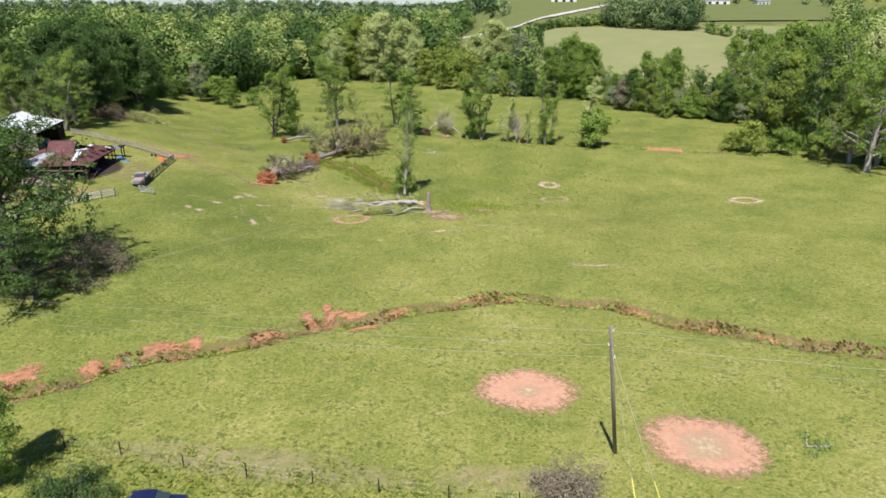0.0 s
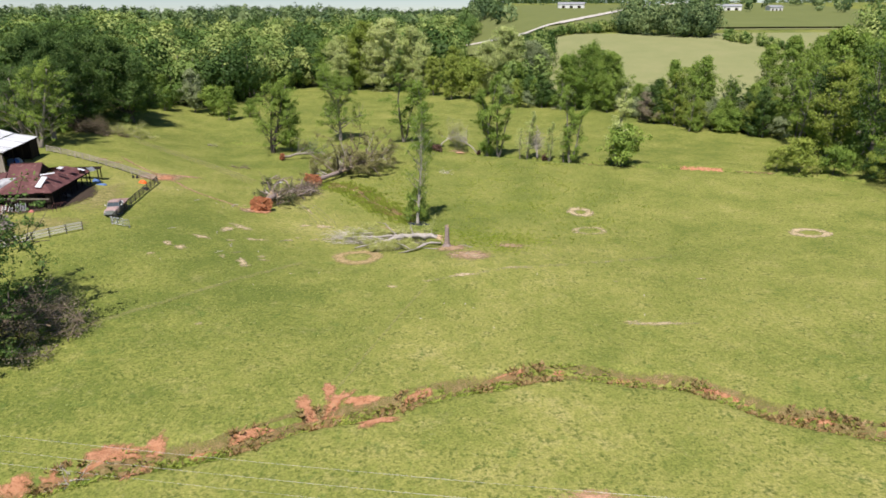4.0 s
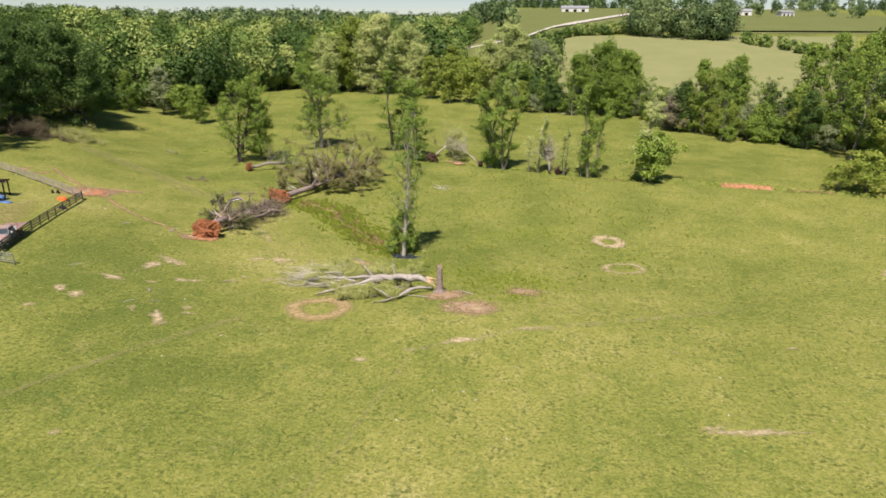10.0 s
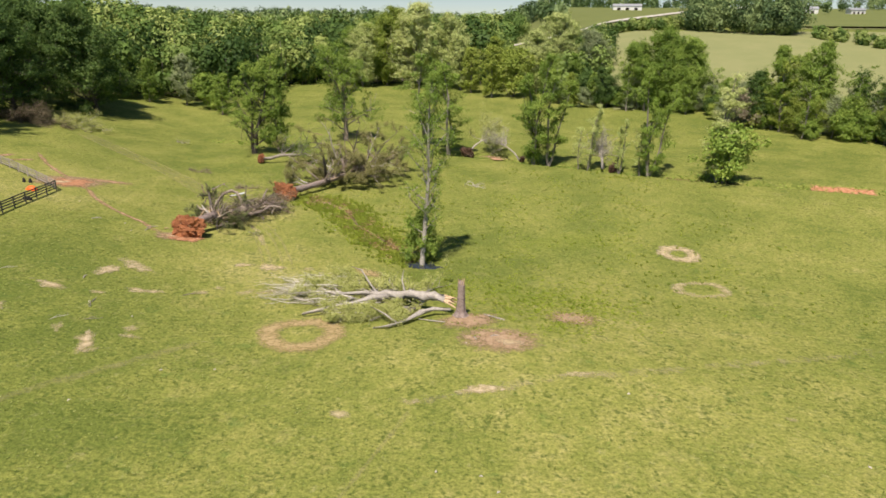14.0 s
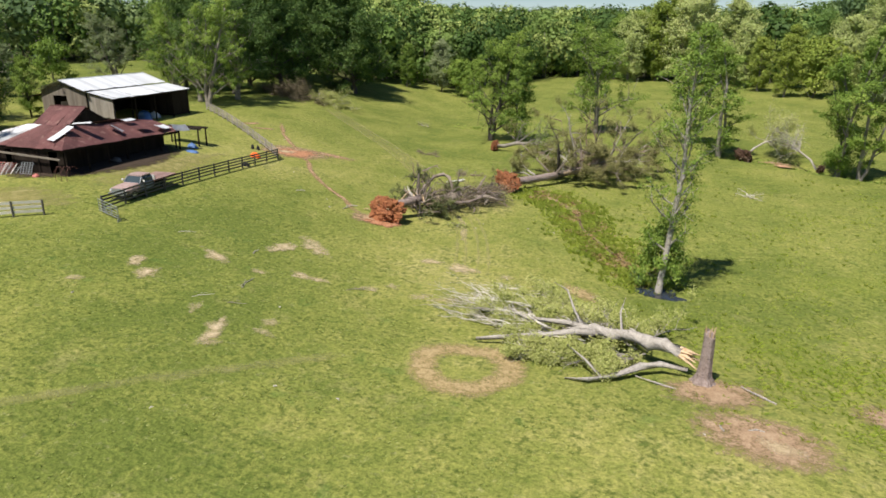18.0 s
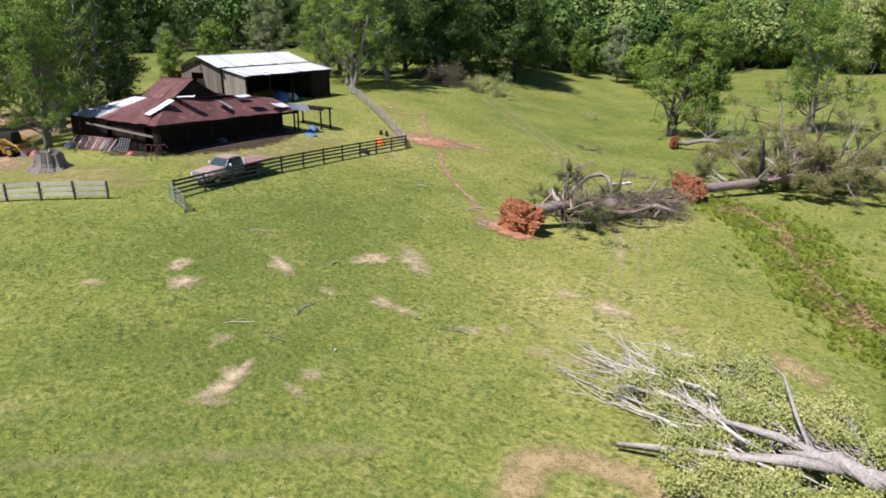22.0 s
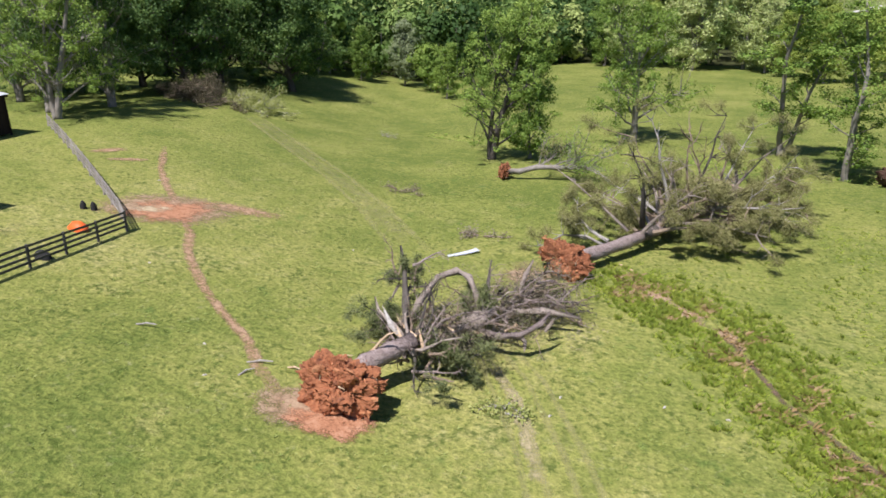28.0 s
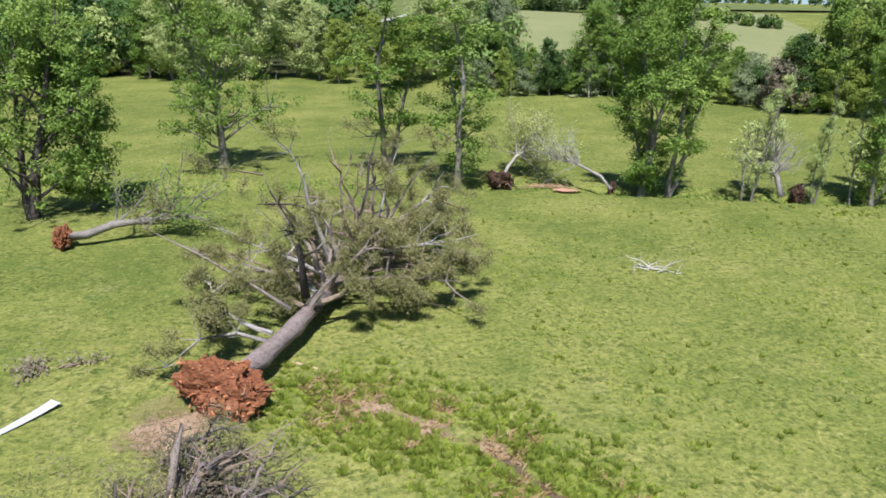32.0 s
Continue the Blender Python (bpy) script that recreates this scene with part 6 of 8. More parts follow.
def leaning_panel(v, u, w, h, tilt, mat, label, yaw=0):
    p = yard(v, u, 0)
    p.z = land(p.x, p.y)
    root = thing("livestock_panel", Matrix.Translation(p) @ pose(0, 0, 0, 0, 0, TURN + yaw) @ pose(0, 0, 0, tilt, 0, 0), label, "gate panel", "panels leaning on the barn")
    for i in range(6):
        part("bar", Geo().tube([(0, 0, 0.1 + h * i / 5), (w, 0, 0.1 + h * i / 5)], [0.025, 0.025], 5), M[mat], root)
    for i in range(5):
        part("upright", Geo().box((0.06, 0.05, h), None, (w * i / 4, 0, 0.1 + h / 2)), M["white" if mat == "redpaint" else mat], root)


for k in range(4):
    leaning_panel(-10.6 + k * 0.35, -1.3 + k * 0.22, 4.2, 1.3, -42 - 3 * k, "redpaint" if k % 2 == 0 else "steel", "red and white tube livestock panel leaning on the barn wall")
leaning_panel(-4.8, -0.6, 1.3, 1.1, -25, "steel", "grey tube livestock panel leaning on the barn wall")


def lump(name, x, y, size, mat, label, category, seed=0, sink=0.1, jag=0.3, group=""):
    """An uneven low heap."""
    g, n, m = Geo(), 14, 7
    for i in range(m + 1):
        t = i / m * math.pi / 2
        for k in range(n):
            a = k * math.tau / n
            q = 1 + jag * noise.noise((math.cos(a) * 2 + seed, math.sin(a) * 2, t * 2))
            g.v.append((math.cos(a) * math.cos(t) * size[0] * q, math.sin(a) * math.cos(t) * size[1] * q, math.sin(t) * size[2] * q - sink))
    g.f = [(i * n + k, i * n + (k + 1) % n, (i + 1) * n + (k + 1) % n, (i + 1) * n + k) for i in range(m) for k in range(n)]
    return single(name, g, mat, label, category, group, m=pose(x, y, land(x, y)), smooth=True)


lump("orange_tub", -56.0, 119.2, (0.75, 0.5, 0.6), M["orange"], "bright orange plastic tub by the fence", "tub", 1, 0.05, 0.1)
lump("black_tub", -53.6, 114.9, (0.6, 0.35, 0.5), M["black"], "black rubber trough by the fence", "trough", 2, 0.05, 0.1)
lump("tarp", -60.6, 113.8, (1.0, 0.5, 0.32), M["bluetarp"], "crumpled blue tarpaulin on the ground", "tarpaulin", 3)
lump("tarp", -62.3, 115.6, (0.7, 0.5, 0.6), M["bluetarp"], "blue tarpaulin over stacked goods", "tarpaulin", 4)
p_wb = yard(-17.0, 33.0, 0)
lump("tarp", p_wb.x, p_wb.y, (1.3, 0.9, 1.3), M["bluetarp"], "pale blue tarpaulin under the lean-to", "tarpaulin", 5)
p_wb = yard(-17.2, 35.4, 0)
lump("feed_sacks", p_wb.x, p_wb.y, (1.0, 0.8, 0.9), M["white"], "white feed sacks stacked under the lean-to", "sacks", 6)
lump("crate", *yard(-0.3, 7.0, 0).to_2d(), (0.8, 0.4, 0.5), M["board"], "stack of boards inside the barn", "boards", 8)
lump("red_mower", -69.0, 91.3, (0.8, 0.5, 0.5), M["redpaint"], "small red mower on the drive", "mower", 9)
lump("red_can", *yard(-2.6, -0.9, 0).to_2d(), (0.4, 0.3, 0.35), M["redpaint"], "red can by the barn wall", "can", 10)
lump("white_tub", *yard(-10.9, -1.0, 0).to_2d(), (0.45, 0.45, 0.6), M["white"], "white plastic tub by the barn wall", "tub", 11)
lump("tractor_tyre", -76.5, 92.0, (0.9, 0.6, 1.1), M["black"], "dark machine parked on the drive", "machine", 12)
for k, (x, y) in enumerate(((-59.0, 122.2), (-58.4, 122.5))):
    lump("salt_block", x, y, (0.22, 0.22, 0.6), M["black"], "dark post stub by the fence", "post", 13 + k, 0.02, 0.1)
for k in range(3):
    p0 = yard(0.4 + 0.5 * k, -1.7 + 0.1 * k, 0)
    z0 = land(p0.x, p0.y)
    single("bent_pipe", Geo().tube([(0, 0, -0.1), (0.1, 0, 0.9), (0.35, 0.1, 1.35), (0.8, 0.15, 1.4), (1.0, 0.2, 1.1)], [0.03] * 5, 6), M["rust"], "bent rusty pipe frame by the barn corner", "pipe", "rusty pipes", m=Matrix.Translation((p0.x, p0.y, z0)) @ pose(0, 0, 0, 0, 0, 20 * k))


def tin_sheet():
    g, n = Geo(), 12
    vs = [((j / n - 0.5) * 2.4, (k - 1) * 0.30 * (0.6 + 0.4 * j / n), 0.05 + 0.02 * (j % 2) * 0 + 0.02 * ((k + 1) % 2) + 0.12 * (j / n) ** 3) for j in range(n + 1) for k in range(3)]
    fs = [(3 * j + r, 3 * j + 3 + r, 3 * j + 4 + r, 3 * j + 1 + r) for j in range(n) for r in (0, 1)]
    single("tin_sheet", g.add(vs, fs), M["whitetin"], "white sheet of roofing tin blown onto the grass", "roofing sheet", m=pose(-35.6, 132.8, land(-35.6, 132.8) + 0.02, 0, 0, 48))


tin_sheet()


def power_line():
    base, top = Vector((12.7, 29.3, land(12.7, 29.3))), Vector((10.8, 26.7, 11.0))
    root = thing("utility_pole", Matrix.Translation(base), "leaning grey wooden utility pole", "utility pole")
    d = top - base
    part("pole", Geo().tube([-d * 0.06, d * 0.5, d], [0.17, 0.14, 0.11], 10), M["poleoak"], root, smooth=True)
    for t, s in ((0.97, 0.2), (0.87, -0.2), (0.78, 0.2)):
        part("insulator", Geo().tube([d * t, d * t + Vector((s, 0, 0)), d * t + Vector((s, 0, 0.14))], [0.03, 0.05, 0.05], 7), M["white"], root)
    far_l, far_r = Vector((-95, 46, 12.0)), Vector((110, 14, 11.5))
    for t, drop in ((0.97, 0.0), (0.87, 1.0), (0.78, 1.8)):
        for end in (far_l, far_r):
            a, b = base + d * t, end - Vector((0, 0, drop))
            pts = [a.lerp(b, i / 16) - Vector((0, 0, 1.6 * 4 * (i / 16) * (1 - i / 16))) for i in range(17)]
            single("power_wire", Geo().tube(pts, [0.0075] * 17, 4), M["wire"], "thin sagging power wire on wooden poles", "wire", "power wires")
    for x, y in ((12.4, 22.0), (14.2, 21.6)):
        foot = Vector((x, y, land(x, y)))
        guy = thing("guy_wire", Matrix.Translation(foot), "guy wire with a yellow guard", "guy wire", "guy wires")
        e = base + d * 0.86 - foot
        part("cable", Geo().tube([(0, 0, -0.1), e], [0.012, 0.012], 4), M["wire"], guy)
        part("guard", Geo().tube([e * 0.03, e * 0.26], [0.045, 0.045], 6), M["guard"], guy, "yellow plastic guard")
    for end in (far_l, far_r):
        z = land(end.x, end.y)
        single("utility_pole", Geo().tube([(0, 0, -0.5), (0, 0, end.z - z + 0.3)], [0.17, 0.12], 8), M["poleoak"], "grey wooden utility pole in a field", "utility pole", m=pose(end.x, end.y, z))


power_line()
# wire fence along the near edge of the field
for k, (x, y) in enumerate(((-28.2, 30.3), (-23.6, 29.4), (-18.4, 27.8), (-13.7, 26.9), (-8.9, 26.0), (-4.3, 25.2), (0.4, 24.5), (5.0, 23.8))):
    single("fence_post", Geo().tube([(0, 0, -0.3), (0.01, 0, 1.2)], [0.05, 0.045], 6), M["shadeboard"], "thin dark fence post with wire", "fence post", "wire fence posts", m=pose(x, y, land(x, y)))
for h in (0.4, 0.75, 1.1):
    pts = [(x, y, land(x, y) + h) for x, y in ((-28.2, 30.3), (-23.6, 29.4), (-18.4, 27.8), (-13.7, 26.9), (-8.9, 26.0), (-4.3, 25.2), (0.4, 24.5), (5.0, 23.8))]
    single("fence_wire", Geo().tube(pts, [0.006] * 8, 3), M["wire"], "thin grey wire strung between fence posts", "wire", "wire fence wires")


def parked_car():
    x, y = -18.9, 23.3
    root = thing("car", pose(x, y, land(x, y), 0, 0, 8), "dark blue car parked by the fence", "car")
    part("body", loft([(-2.2, 0.8, 0.75, 0.35, 0.9), (-1.2, 0.88, 0.82, 0.3, 1.0), (0.9, 0.88, 0.82, 0.3, 0.98), (2.2, 0.82, 0.74, 0.35, 0.82)]), M["navy"], root)
    part("cab_glass", loft([(-1.6, 0.78, 0.6, 0.95, 1.02), (-0.95, 0.78, 0.64, 0.95, 1.46), (0.4, 0.78, 0.64, 0.95, 1.48), (1.2, 0.78, 0.66, 0.95, 1.0)]), M["glass"], root)
    part("roof", loft([(-1.05, 0.68, 0.58, 1.42, 1.52), (-0.3, 0.7, 0.6, 1.45, 1.57), (0.45, 0.68, 0.58, 1.42, 1.52)]), M["navy"], root)
    for x0 in (-1.35, 1.35):
        for y0 in (-0.8, 0.8):
            wheel(root, x0, y0, 0.33, 0.2)


parked_car()


# houses and sheds on the far hill
def far_shed(x, y, w, d, h, turn, label):
    z = lie(x, y)
    root = thing("shed", pose(x, y, z, 0, 0, turn), label, "building", "far white sheds")
    part("wall", Geo().box((w, d, h), None, (0, 0, h / 2)), M["white"], root)
    part("roof", Geo().add([(-w / 2 - 0.5, -d / 2 - 0.5, h), (w / 2 + 0.5, -d / 2 - 0.5, h), (w / 2 + 0.5, d / 2 + 0.5, h), (-w / 2 - 0.5, d / 2 + 0.5, h), (-w / 2 - 0.5, 0, h + d * 0.22), (w / 2 + 0.5, 0, h + d * 0.22)],
                           [(0, 1, 5, 4), (2, 3, 4, 5), (1, 2, 5), (3, 0, 4)]), M["tin"], root)
    for i in range(3):
        part("door", Geo().box((w * 0.12, 0.1, h * 0.7), None, (-w * 0.3 + i * w * 0.3, -d / 2 - 0.05, h * 0.35)), M["shadeboard"], root)


far_shed(129, 716, 26, 10, 4.5, -6, "long white farm shed on the far hill")
far_shed(208, 720, 16, 9, 4, 10, "white house on the far hill")
far_shed(262, 650, 22, 9, 4.5, -12, "white house among trees on the far hill")
far_shed(300, 640, 12, 8, 4, 6, "white house among trees on the far hill")
far_shed(12, 640, 22, 9, 4.5, 4, "blue-grey shed among the trees")
# puddles round the foot of the tall tree
WATER = land(-6.9, 109.3) + 0.20
for x, y, a, b in ((-5.9, 108.0, 1.5, 0.8), (-8.0, 108.3, 1.3, 0.8), (-8.9, 111.2, 0.7, 1.1), (-6.9, 109.4, 1.4, 1.0)):
    single("puddle", Geo().add([(a * math.cos(i * math.tau / 24) * (1 + 0.25 * noise.noise((math.cos(i * 0.26) * 2, math.sin(i * 0.26) * 2, x))), b * math.sin(i * math.tau / 24) * (1 + 0.25 * noise.noise((i * 0.6, 2, 4))), 0) for i in range(24)], [tuple(range(24))]),
           M["water"], "small puddle of still water round a tall tree", "water", kind="structure", m=pose(x, y, max(WATER + 0.003 * x, land(x, y) + 0.06)))


# ---------------------------------------------------------------- fallen trees
M["clod"] = surface("clay_clod", (0.36, 0.125, 0.050), (0.64, 0.305, 0.150), 2.2, 9.0, 0.95, 0, None, 1.0, 0.08)
M["darkclod"] = surface("dark_clay_clod", (0.13, 0.050, 0.028), (0.32, 0.135, 0.070), 2.2, 9.0, 0.95, 0, None, 1.0, 0.08)
def root_ball(parent, at, axis, r, thick, rng, ball="rootclay", roots=30, reach=0.5, wide=1.0, clods=240):
    """A torn-up plate of earth, clods and broken roots, its flat side along axis."""
    z = Vector(axis).normalized()
    x = Vector((-z.y, z.x, 0)).normalized()
    q = Matrix((x, z.cross(x), z)).transposed().to_4x4()
    m = Matrix.Translation(Vector(at)) @ q @ Matrix.Diagonal((wide, 1, 1, 1))

    def skin(c):
        box = (abs(c.x) ** 2.6 + abs(c.y) ** 2.6 + abs(c.z) ** 2.6) ** (-1 / 2.6)
        ridge = abs(noise.noise(c * 2.2 + Vector((at[1], 0, r)))) + 0.6 * abs(noise.noise(c * 5.3 + Vector((0, r, at[0]))))
        f = box * 0.98 - 0.42 * ridge + 0.50 * noise.noise(c * 1.4 + Vector((r, thick, at[0]))) + 0.26 * noise.noise(c * 3.1 + Vector((0, at[1], 0))) + 0.16 * noise.noise(c * 7.0) + 0.10 * noise.noise(c * 15.0)
        return m @ Vector((c.x * r * f, c.y * r * f, c.z * thick * f))

    g, n, k = Geo(), (96 if r > 1.3 else 44), (60 if r > 1.3 else 26)
    for i in range(k + 1):
        t = i / k * math.pi
        g.v += [skin(Vector((math.cos(t), math.cos(j * math.tau / n) * math.sin(t), math.sin(j * math.tau / n) * math.sin(t)))) for j in range(n)]
    g.f = [(i * n + j, i * n + (j + 1) % n, (i + 1) * n + (j + 1) % n, (i + 1) * n + j) for i in range(k) for j in range(n)]
    part("root_ball", g, M[ball], parent, "torn ball of earth and roots")
    heaps = {"light": Geo(), "dark": Geo()}
    for i in range(clods if r > 1.29 else 220):
        c = Vector((rng.gauss(0, 1), rng.gauss(0, 1), rng.gauss(0.25, 1))).normalized()
        p = skin(c) - (skin(c) - Vector(at)) * rng.uniform(-0.12, 0.08)
        s = r * (0.022 + 0.085 * rng.random() ** 3)
        turn = Euler((rng.uniform(0, 6), rng.uniform(0, 6), rng.uniform(0, 6))).to_matrix()
        sx, sy, sz = s * rng.uniform(0.4, 1.2), s * rng.uniform(0.3, 0.8), s * rng.uniform(0.8, 2.6)
        pts = []
        for zz, w in ((-1, 0.55), (-0.2, 1.0), (0.7, 0.7)):
            pts += [p + turn @ Vector((math.cos(a) * sx * w * rng.uniform(0.7, 1.25), math.sin(a) * sy * w * rng.uniform(0.7, 1.25), zz * sz * rng.uniform(0.8, 1.2))) for a in (0.0, 1.05, 2.1, 3.14, 4.2, 5.2)]
        heaps["light" if rng.random() < 0.66 else "dark"].add(pts, [tuple(range(5, -1, -1)), tuple(range(12, 18))] + [(b + i0, b + (i0 + 1) % 6, b + 6 + (i0 + 1) % 6, b + 6 + i0) for b in (0, 6) for i0 in range(6)])
    tagged(part("loose_earth", heaps["light"], M["clod" if ball == "rootclay" else ball], parent), "crumbled clay", kind="stuff")
    tagged(part("loose_earth", heaps["dark"], M["darkclod" if ball == "rootclay" else ball], parent), "dark crumbled soil", kind="stuff")
    for i in range(roots):
        c = Vector((rng.gauss(0, 1), rng.gauss(0, 1), rng.gauss(0.4, 0.8))).normalized()
        p = skin(c)
        d = (p - Vector(at)).normalized() * rng.uniform(0.1, 0.9) + Vector((rng.gauss(0, 0.6), rng.gauss(0, 0.6), rng.gauss(0, 0.5)))
        pts = bent(p - d.normalized() * 0.15, d, rng.uniform(0.35, 1.2) * r * reach, np.random.default_rng(rng.randrange(9999)), 3, 0.35)
        e = rng.uniform(0.02, 0.06)
        part("root", Geo().tube(pts, [e, e * 0.8, e * 0.5, e * 0.2], 5, False), M["deadwood" if ball == "brownball" or i % 4 == 0 else ("rawwood" if i % 4 == 1 else "clod")], parent)


def crash(wood, tips, start, way, length, r, rng, subs=9, droop=-0.03, wob=0.16, floor=0.15):
    """A limb with side branches and twigs; its tips carry the foliage."""
    def settle(pts):
        return [Vector((p.x, p.y, max(p.z, land(p.x, p.y) + floor * 0.4))) for p in pts]
    pts = settle(bent(start, way, length, rng, 6, wob, droop))
    wood.tube(pts, [r * (1 - 0.145 * i) for i in range(7)], 6, False)
    for s in range(subs):
        t = rng.uniform(0.2, 1.0) * 6
        b = pts[int(min(t, 5.99))].lerp(pts[min(int(t) + 1, 6)], t - int(t) if t < 6 else 1)
        e = Vector(rng.normal(size=3)) * 0.75 + Vector(way).normalized() * 0.8
        tw = settle(bent(b, e, length * rng.uniform(0.18, 0.42), rng, 3, 0.22, droop))
        k = r * 0.38
        wood.tube(tw, [k, k * 0.75, k * 0.5, k * 0.2], 4, False)
        for _ in range(3):
            c = tw[rng.integers(1, 4)]
            f = settle(bent(c, Vector(rng.normal(size=3)) + Vector(e) * 0.6, length * rng.uniform(0.08, 0.17), rng, 2, 0.25, droop))
            wood.tube(f, [k * 0.4, k * 0.3, k * 0.12], 3, False)
            tips += [f[1], f[2]]
        tips += [tw[2], tw[3]]


def limb_part(parent, bark, tips, *args):
    g = Geo()
    crash(g, tips, *args)
    return part("branch", g, M[bark], parent)


def sprays(name, tips, n, puff, size, rng, squash=0.5, floor=0.05):
    pick = rng.integers(0, len(tips), n)
    base = np.array(tips)[pick] + rng.normal(size=(n, 3)) * puff
    low = np.array([land(p[0], p[1]) + floor for p in tips])[pick]
    base[:, 2] = np.maximum(base[:, 2], low + rng.uniform(0, 0.15, n))
    face = np.tile([0.0, -0.25, 1.0], (n, 1)) + rng.normal(size=(n, 3)) * 0.25
    return leaf_mesh(name, base, size, rng, squash, face, 0.6)


def fallen_pine():
    """The large pine that lies whole, roots towards the farm."""
    rng, pick = np.random.default_rng(31), random.Random(31)
    root = thing("fallen_pine", pose(0, 0, 0), "uprooted large pine, grey trunk, red root ball, wilted crown", "fallen tree")
    line = [Vector(p) for p in ((-28.0, 131.9, -0.3), (-26.6, 133.9, -0.3), (-25.0, 136.6, -0.25), (-22.7, 141.2, -0.1), (-20.5, 144.7, 0.2), (-17.4, 149.6, 0.7), (-14.8, 153.6, 1.0))]
    part("trunk", Geo().tube(line, [0.56, 0.50, 0.47, 0.42, 0.36, 0.24, 0.10], 12), M["pinebark"], root, "grey-brown pine trunk", True)
    root_ball(root, (-28.2, 131.6, -0.15), (-0.45, -0.85, 0.3), 1.3, 0.75, pick, roots=22, reach=0.4, wide=1.45)
    tips = []
    ahead = (line[-1] - line[0]).normalized()
    side = Vector((-ahead.y, ahead.x, 0)).normalized()
    for i in range(26):
        t = 2.2 + 3.6 * (i + rng.uniform(0, 1)) / 30
        p = line[int(t)].lerp(line[int(t) + 1], t - int(t))
        s = (1 if i % 2 else -1) * rng.uniform(0.5, 1.1)
        up = rng.uniform(-0.1, 0.4) if i % 4 else rng.uniform(0.6, 1.1)
        d = ahead * rng.uniform(-0.15, 0.7) + side * s + Vector((0, 0, up))
        limb_part(root, 'deadwood' if i % 3 else 'limbgrey', tips, p, d, rng.uniform(4.0, 8.0) * (0.75 if up > 0.6 else 1), 0.17, rng, 6, -0.045)
    for i in range(9):
        t = 2.6 + 2.2 * rng.uniform()
        p = line[int(t)].lerp(line[int(t) + 1], t - int(t))
        d = ahead * rng.uniform(0, 0.5) + side * rng.uniform(-0.6, 0.5) + Vector((0, 0, rng.uniform(0.8, 1.4)))
        limb_part(root, 'limbgrey' if i % 2 else 'deadwood', [], p, d, rng.uniform(4.5, 7.5), 0.19, rng, 4, 0.0, 0.22)
    for a, d, n in (((-26.0, 135.6, 0.1), (-0.9, 0.1, 0.05), 4.5), ((-23.6, 139.6, 0.3), (-0.8, 0.7, 0.5), 6.0), ((-22.6, 141.2, 0.4), (-0.9, 0.35, 0.35), 6.5), ((-21.5, 143, 0.6), (0.9, 0.15, 0.0), 8.0), ((-20.0, 145.6, 0.5), (0.95, 0.2, 0.02), 8.5)):
        limb_part(root, 'palebark', tips, a, d, n, 0.14, rng, 6, -0.02)
    for mat, pts, r in (("palebark", [(-22.5, 142.0, 0.1), (-22.9, 141.8, 2.4), (-23.6, 141.6, 4.6), (-23.8, 141.4, 6.2), (-24.4, 141.2, 7.6)], 0.17), ("darkbark", [(-21.8, 142.4, 0.2), (-20.9, 142.7, 2.6), (-20.2, 143.0, 4.9), (-20.0, 143.2, 6.4), (-19.5, 143.3, 7.9)], 0.15),
                        ("darkbark", [(-24.2, 139.4, 0.2), (-24.3, 139.3, 2.4), (-24.4, 139.2, 3.8), (-25.2, 139.0, 5.4)], 0.24), ("limbgrey", [(-25.0, 138.0, 0.2), (-27.0, 138.6, 1.6), (-29.2, 139.4, 3.0), (-31.6, 140.4, 4.2)], 0.12),
                        ("limbgrey", [(-19.0, 147.0, 0.6), (-17.6, 147.6, 2.6), (-16.4, 148.2, 4.2), (-14.6, 148.8, 5.8)], 0.14), ("palebark", [(-19.6, 146.0, 0.6), (-18.8, 146.6, 2.8), (-18.0, 147.4, 5.0), (-17.4, 147.8, 6.4)], 0.11),
                        ("palebark", [(-26.2, 135.4, -0.2), (-27.6, 135.8, 0.2), (-29.2, 135.8, 0.1), (-30.6, 134.6, -0.5)], 0.13)):
        g0 = Geo().tube(pts, [r * (1 - 0.8 * k / (len(pts) - 1)) for k in range(len(pts))], 8)
        for k in range(1, len(pts)):
            for _ in range(4):
                twig = bent(pts[k], Vector(rng.normal(size=3)) * 0.8 + Vector((0, 0, 0.4)), rng.uniform(0.8, 2.2), rng, 4, 0.2)
                g0.tube(twig, [r * 0.28, r * 0.22, r * 0.16, r * 0.1, r * 0.04], 4, False)
                tips += [twig[3], twig[4]]
        part("limb", g0, M[mat], root, "", True)
    part("dark_bark_band", Geo().tube([line[2].lerp(line[3], 0.35), line[2].lerp(line[3], 0.52), line[2].lerp(line[3], 0.72)], [0.475, 0.478, 0.45], 12, False), M["darkbark"], root, "blackened ring of bark", True)
    keep = [t for t in tips if noise.noise(t * 0.5) > -0.02]
    part("foliage", sprays("foliage", keep, 165000, 0.20, 0.09, rng, 0.3), M["needle"], root, "wilting grey-green needles")


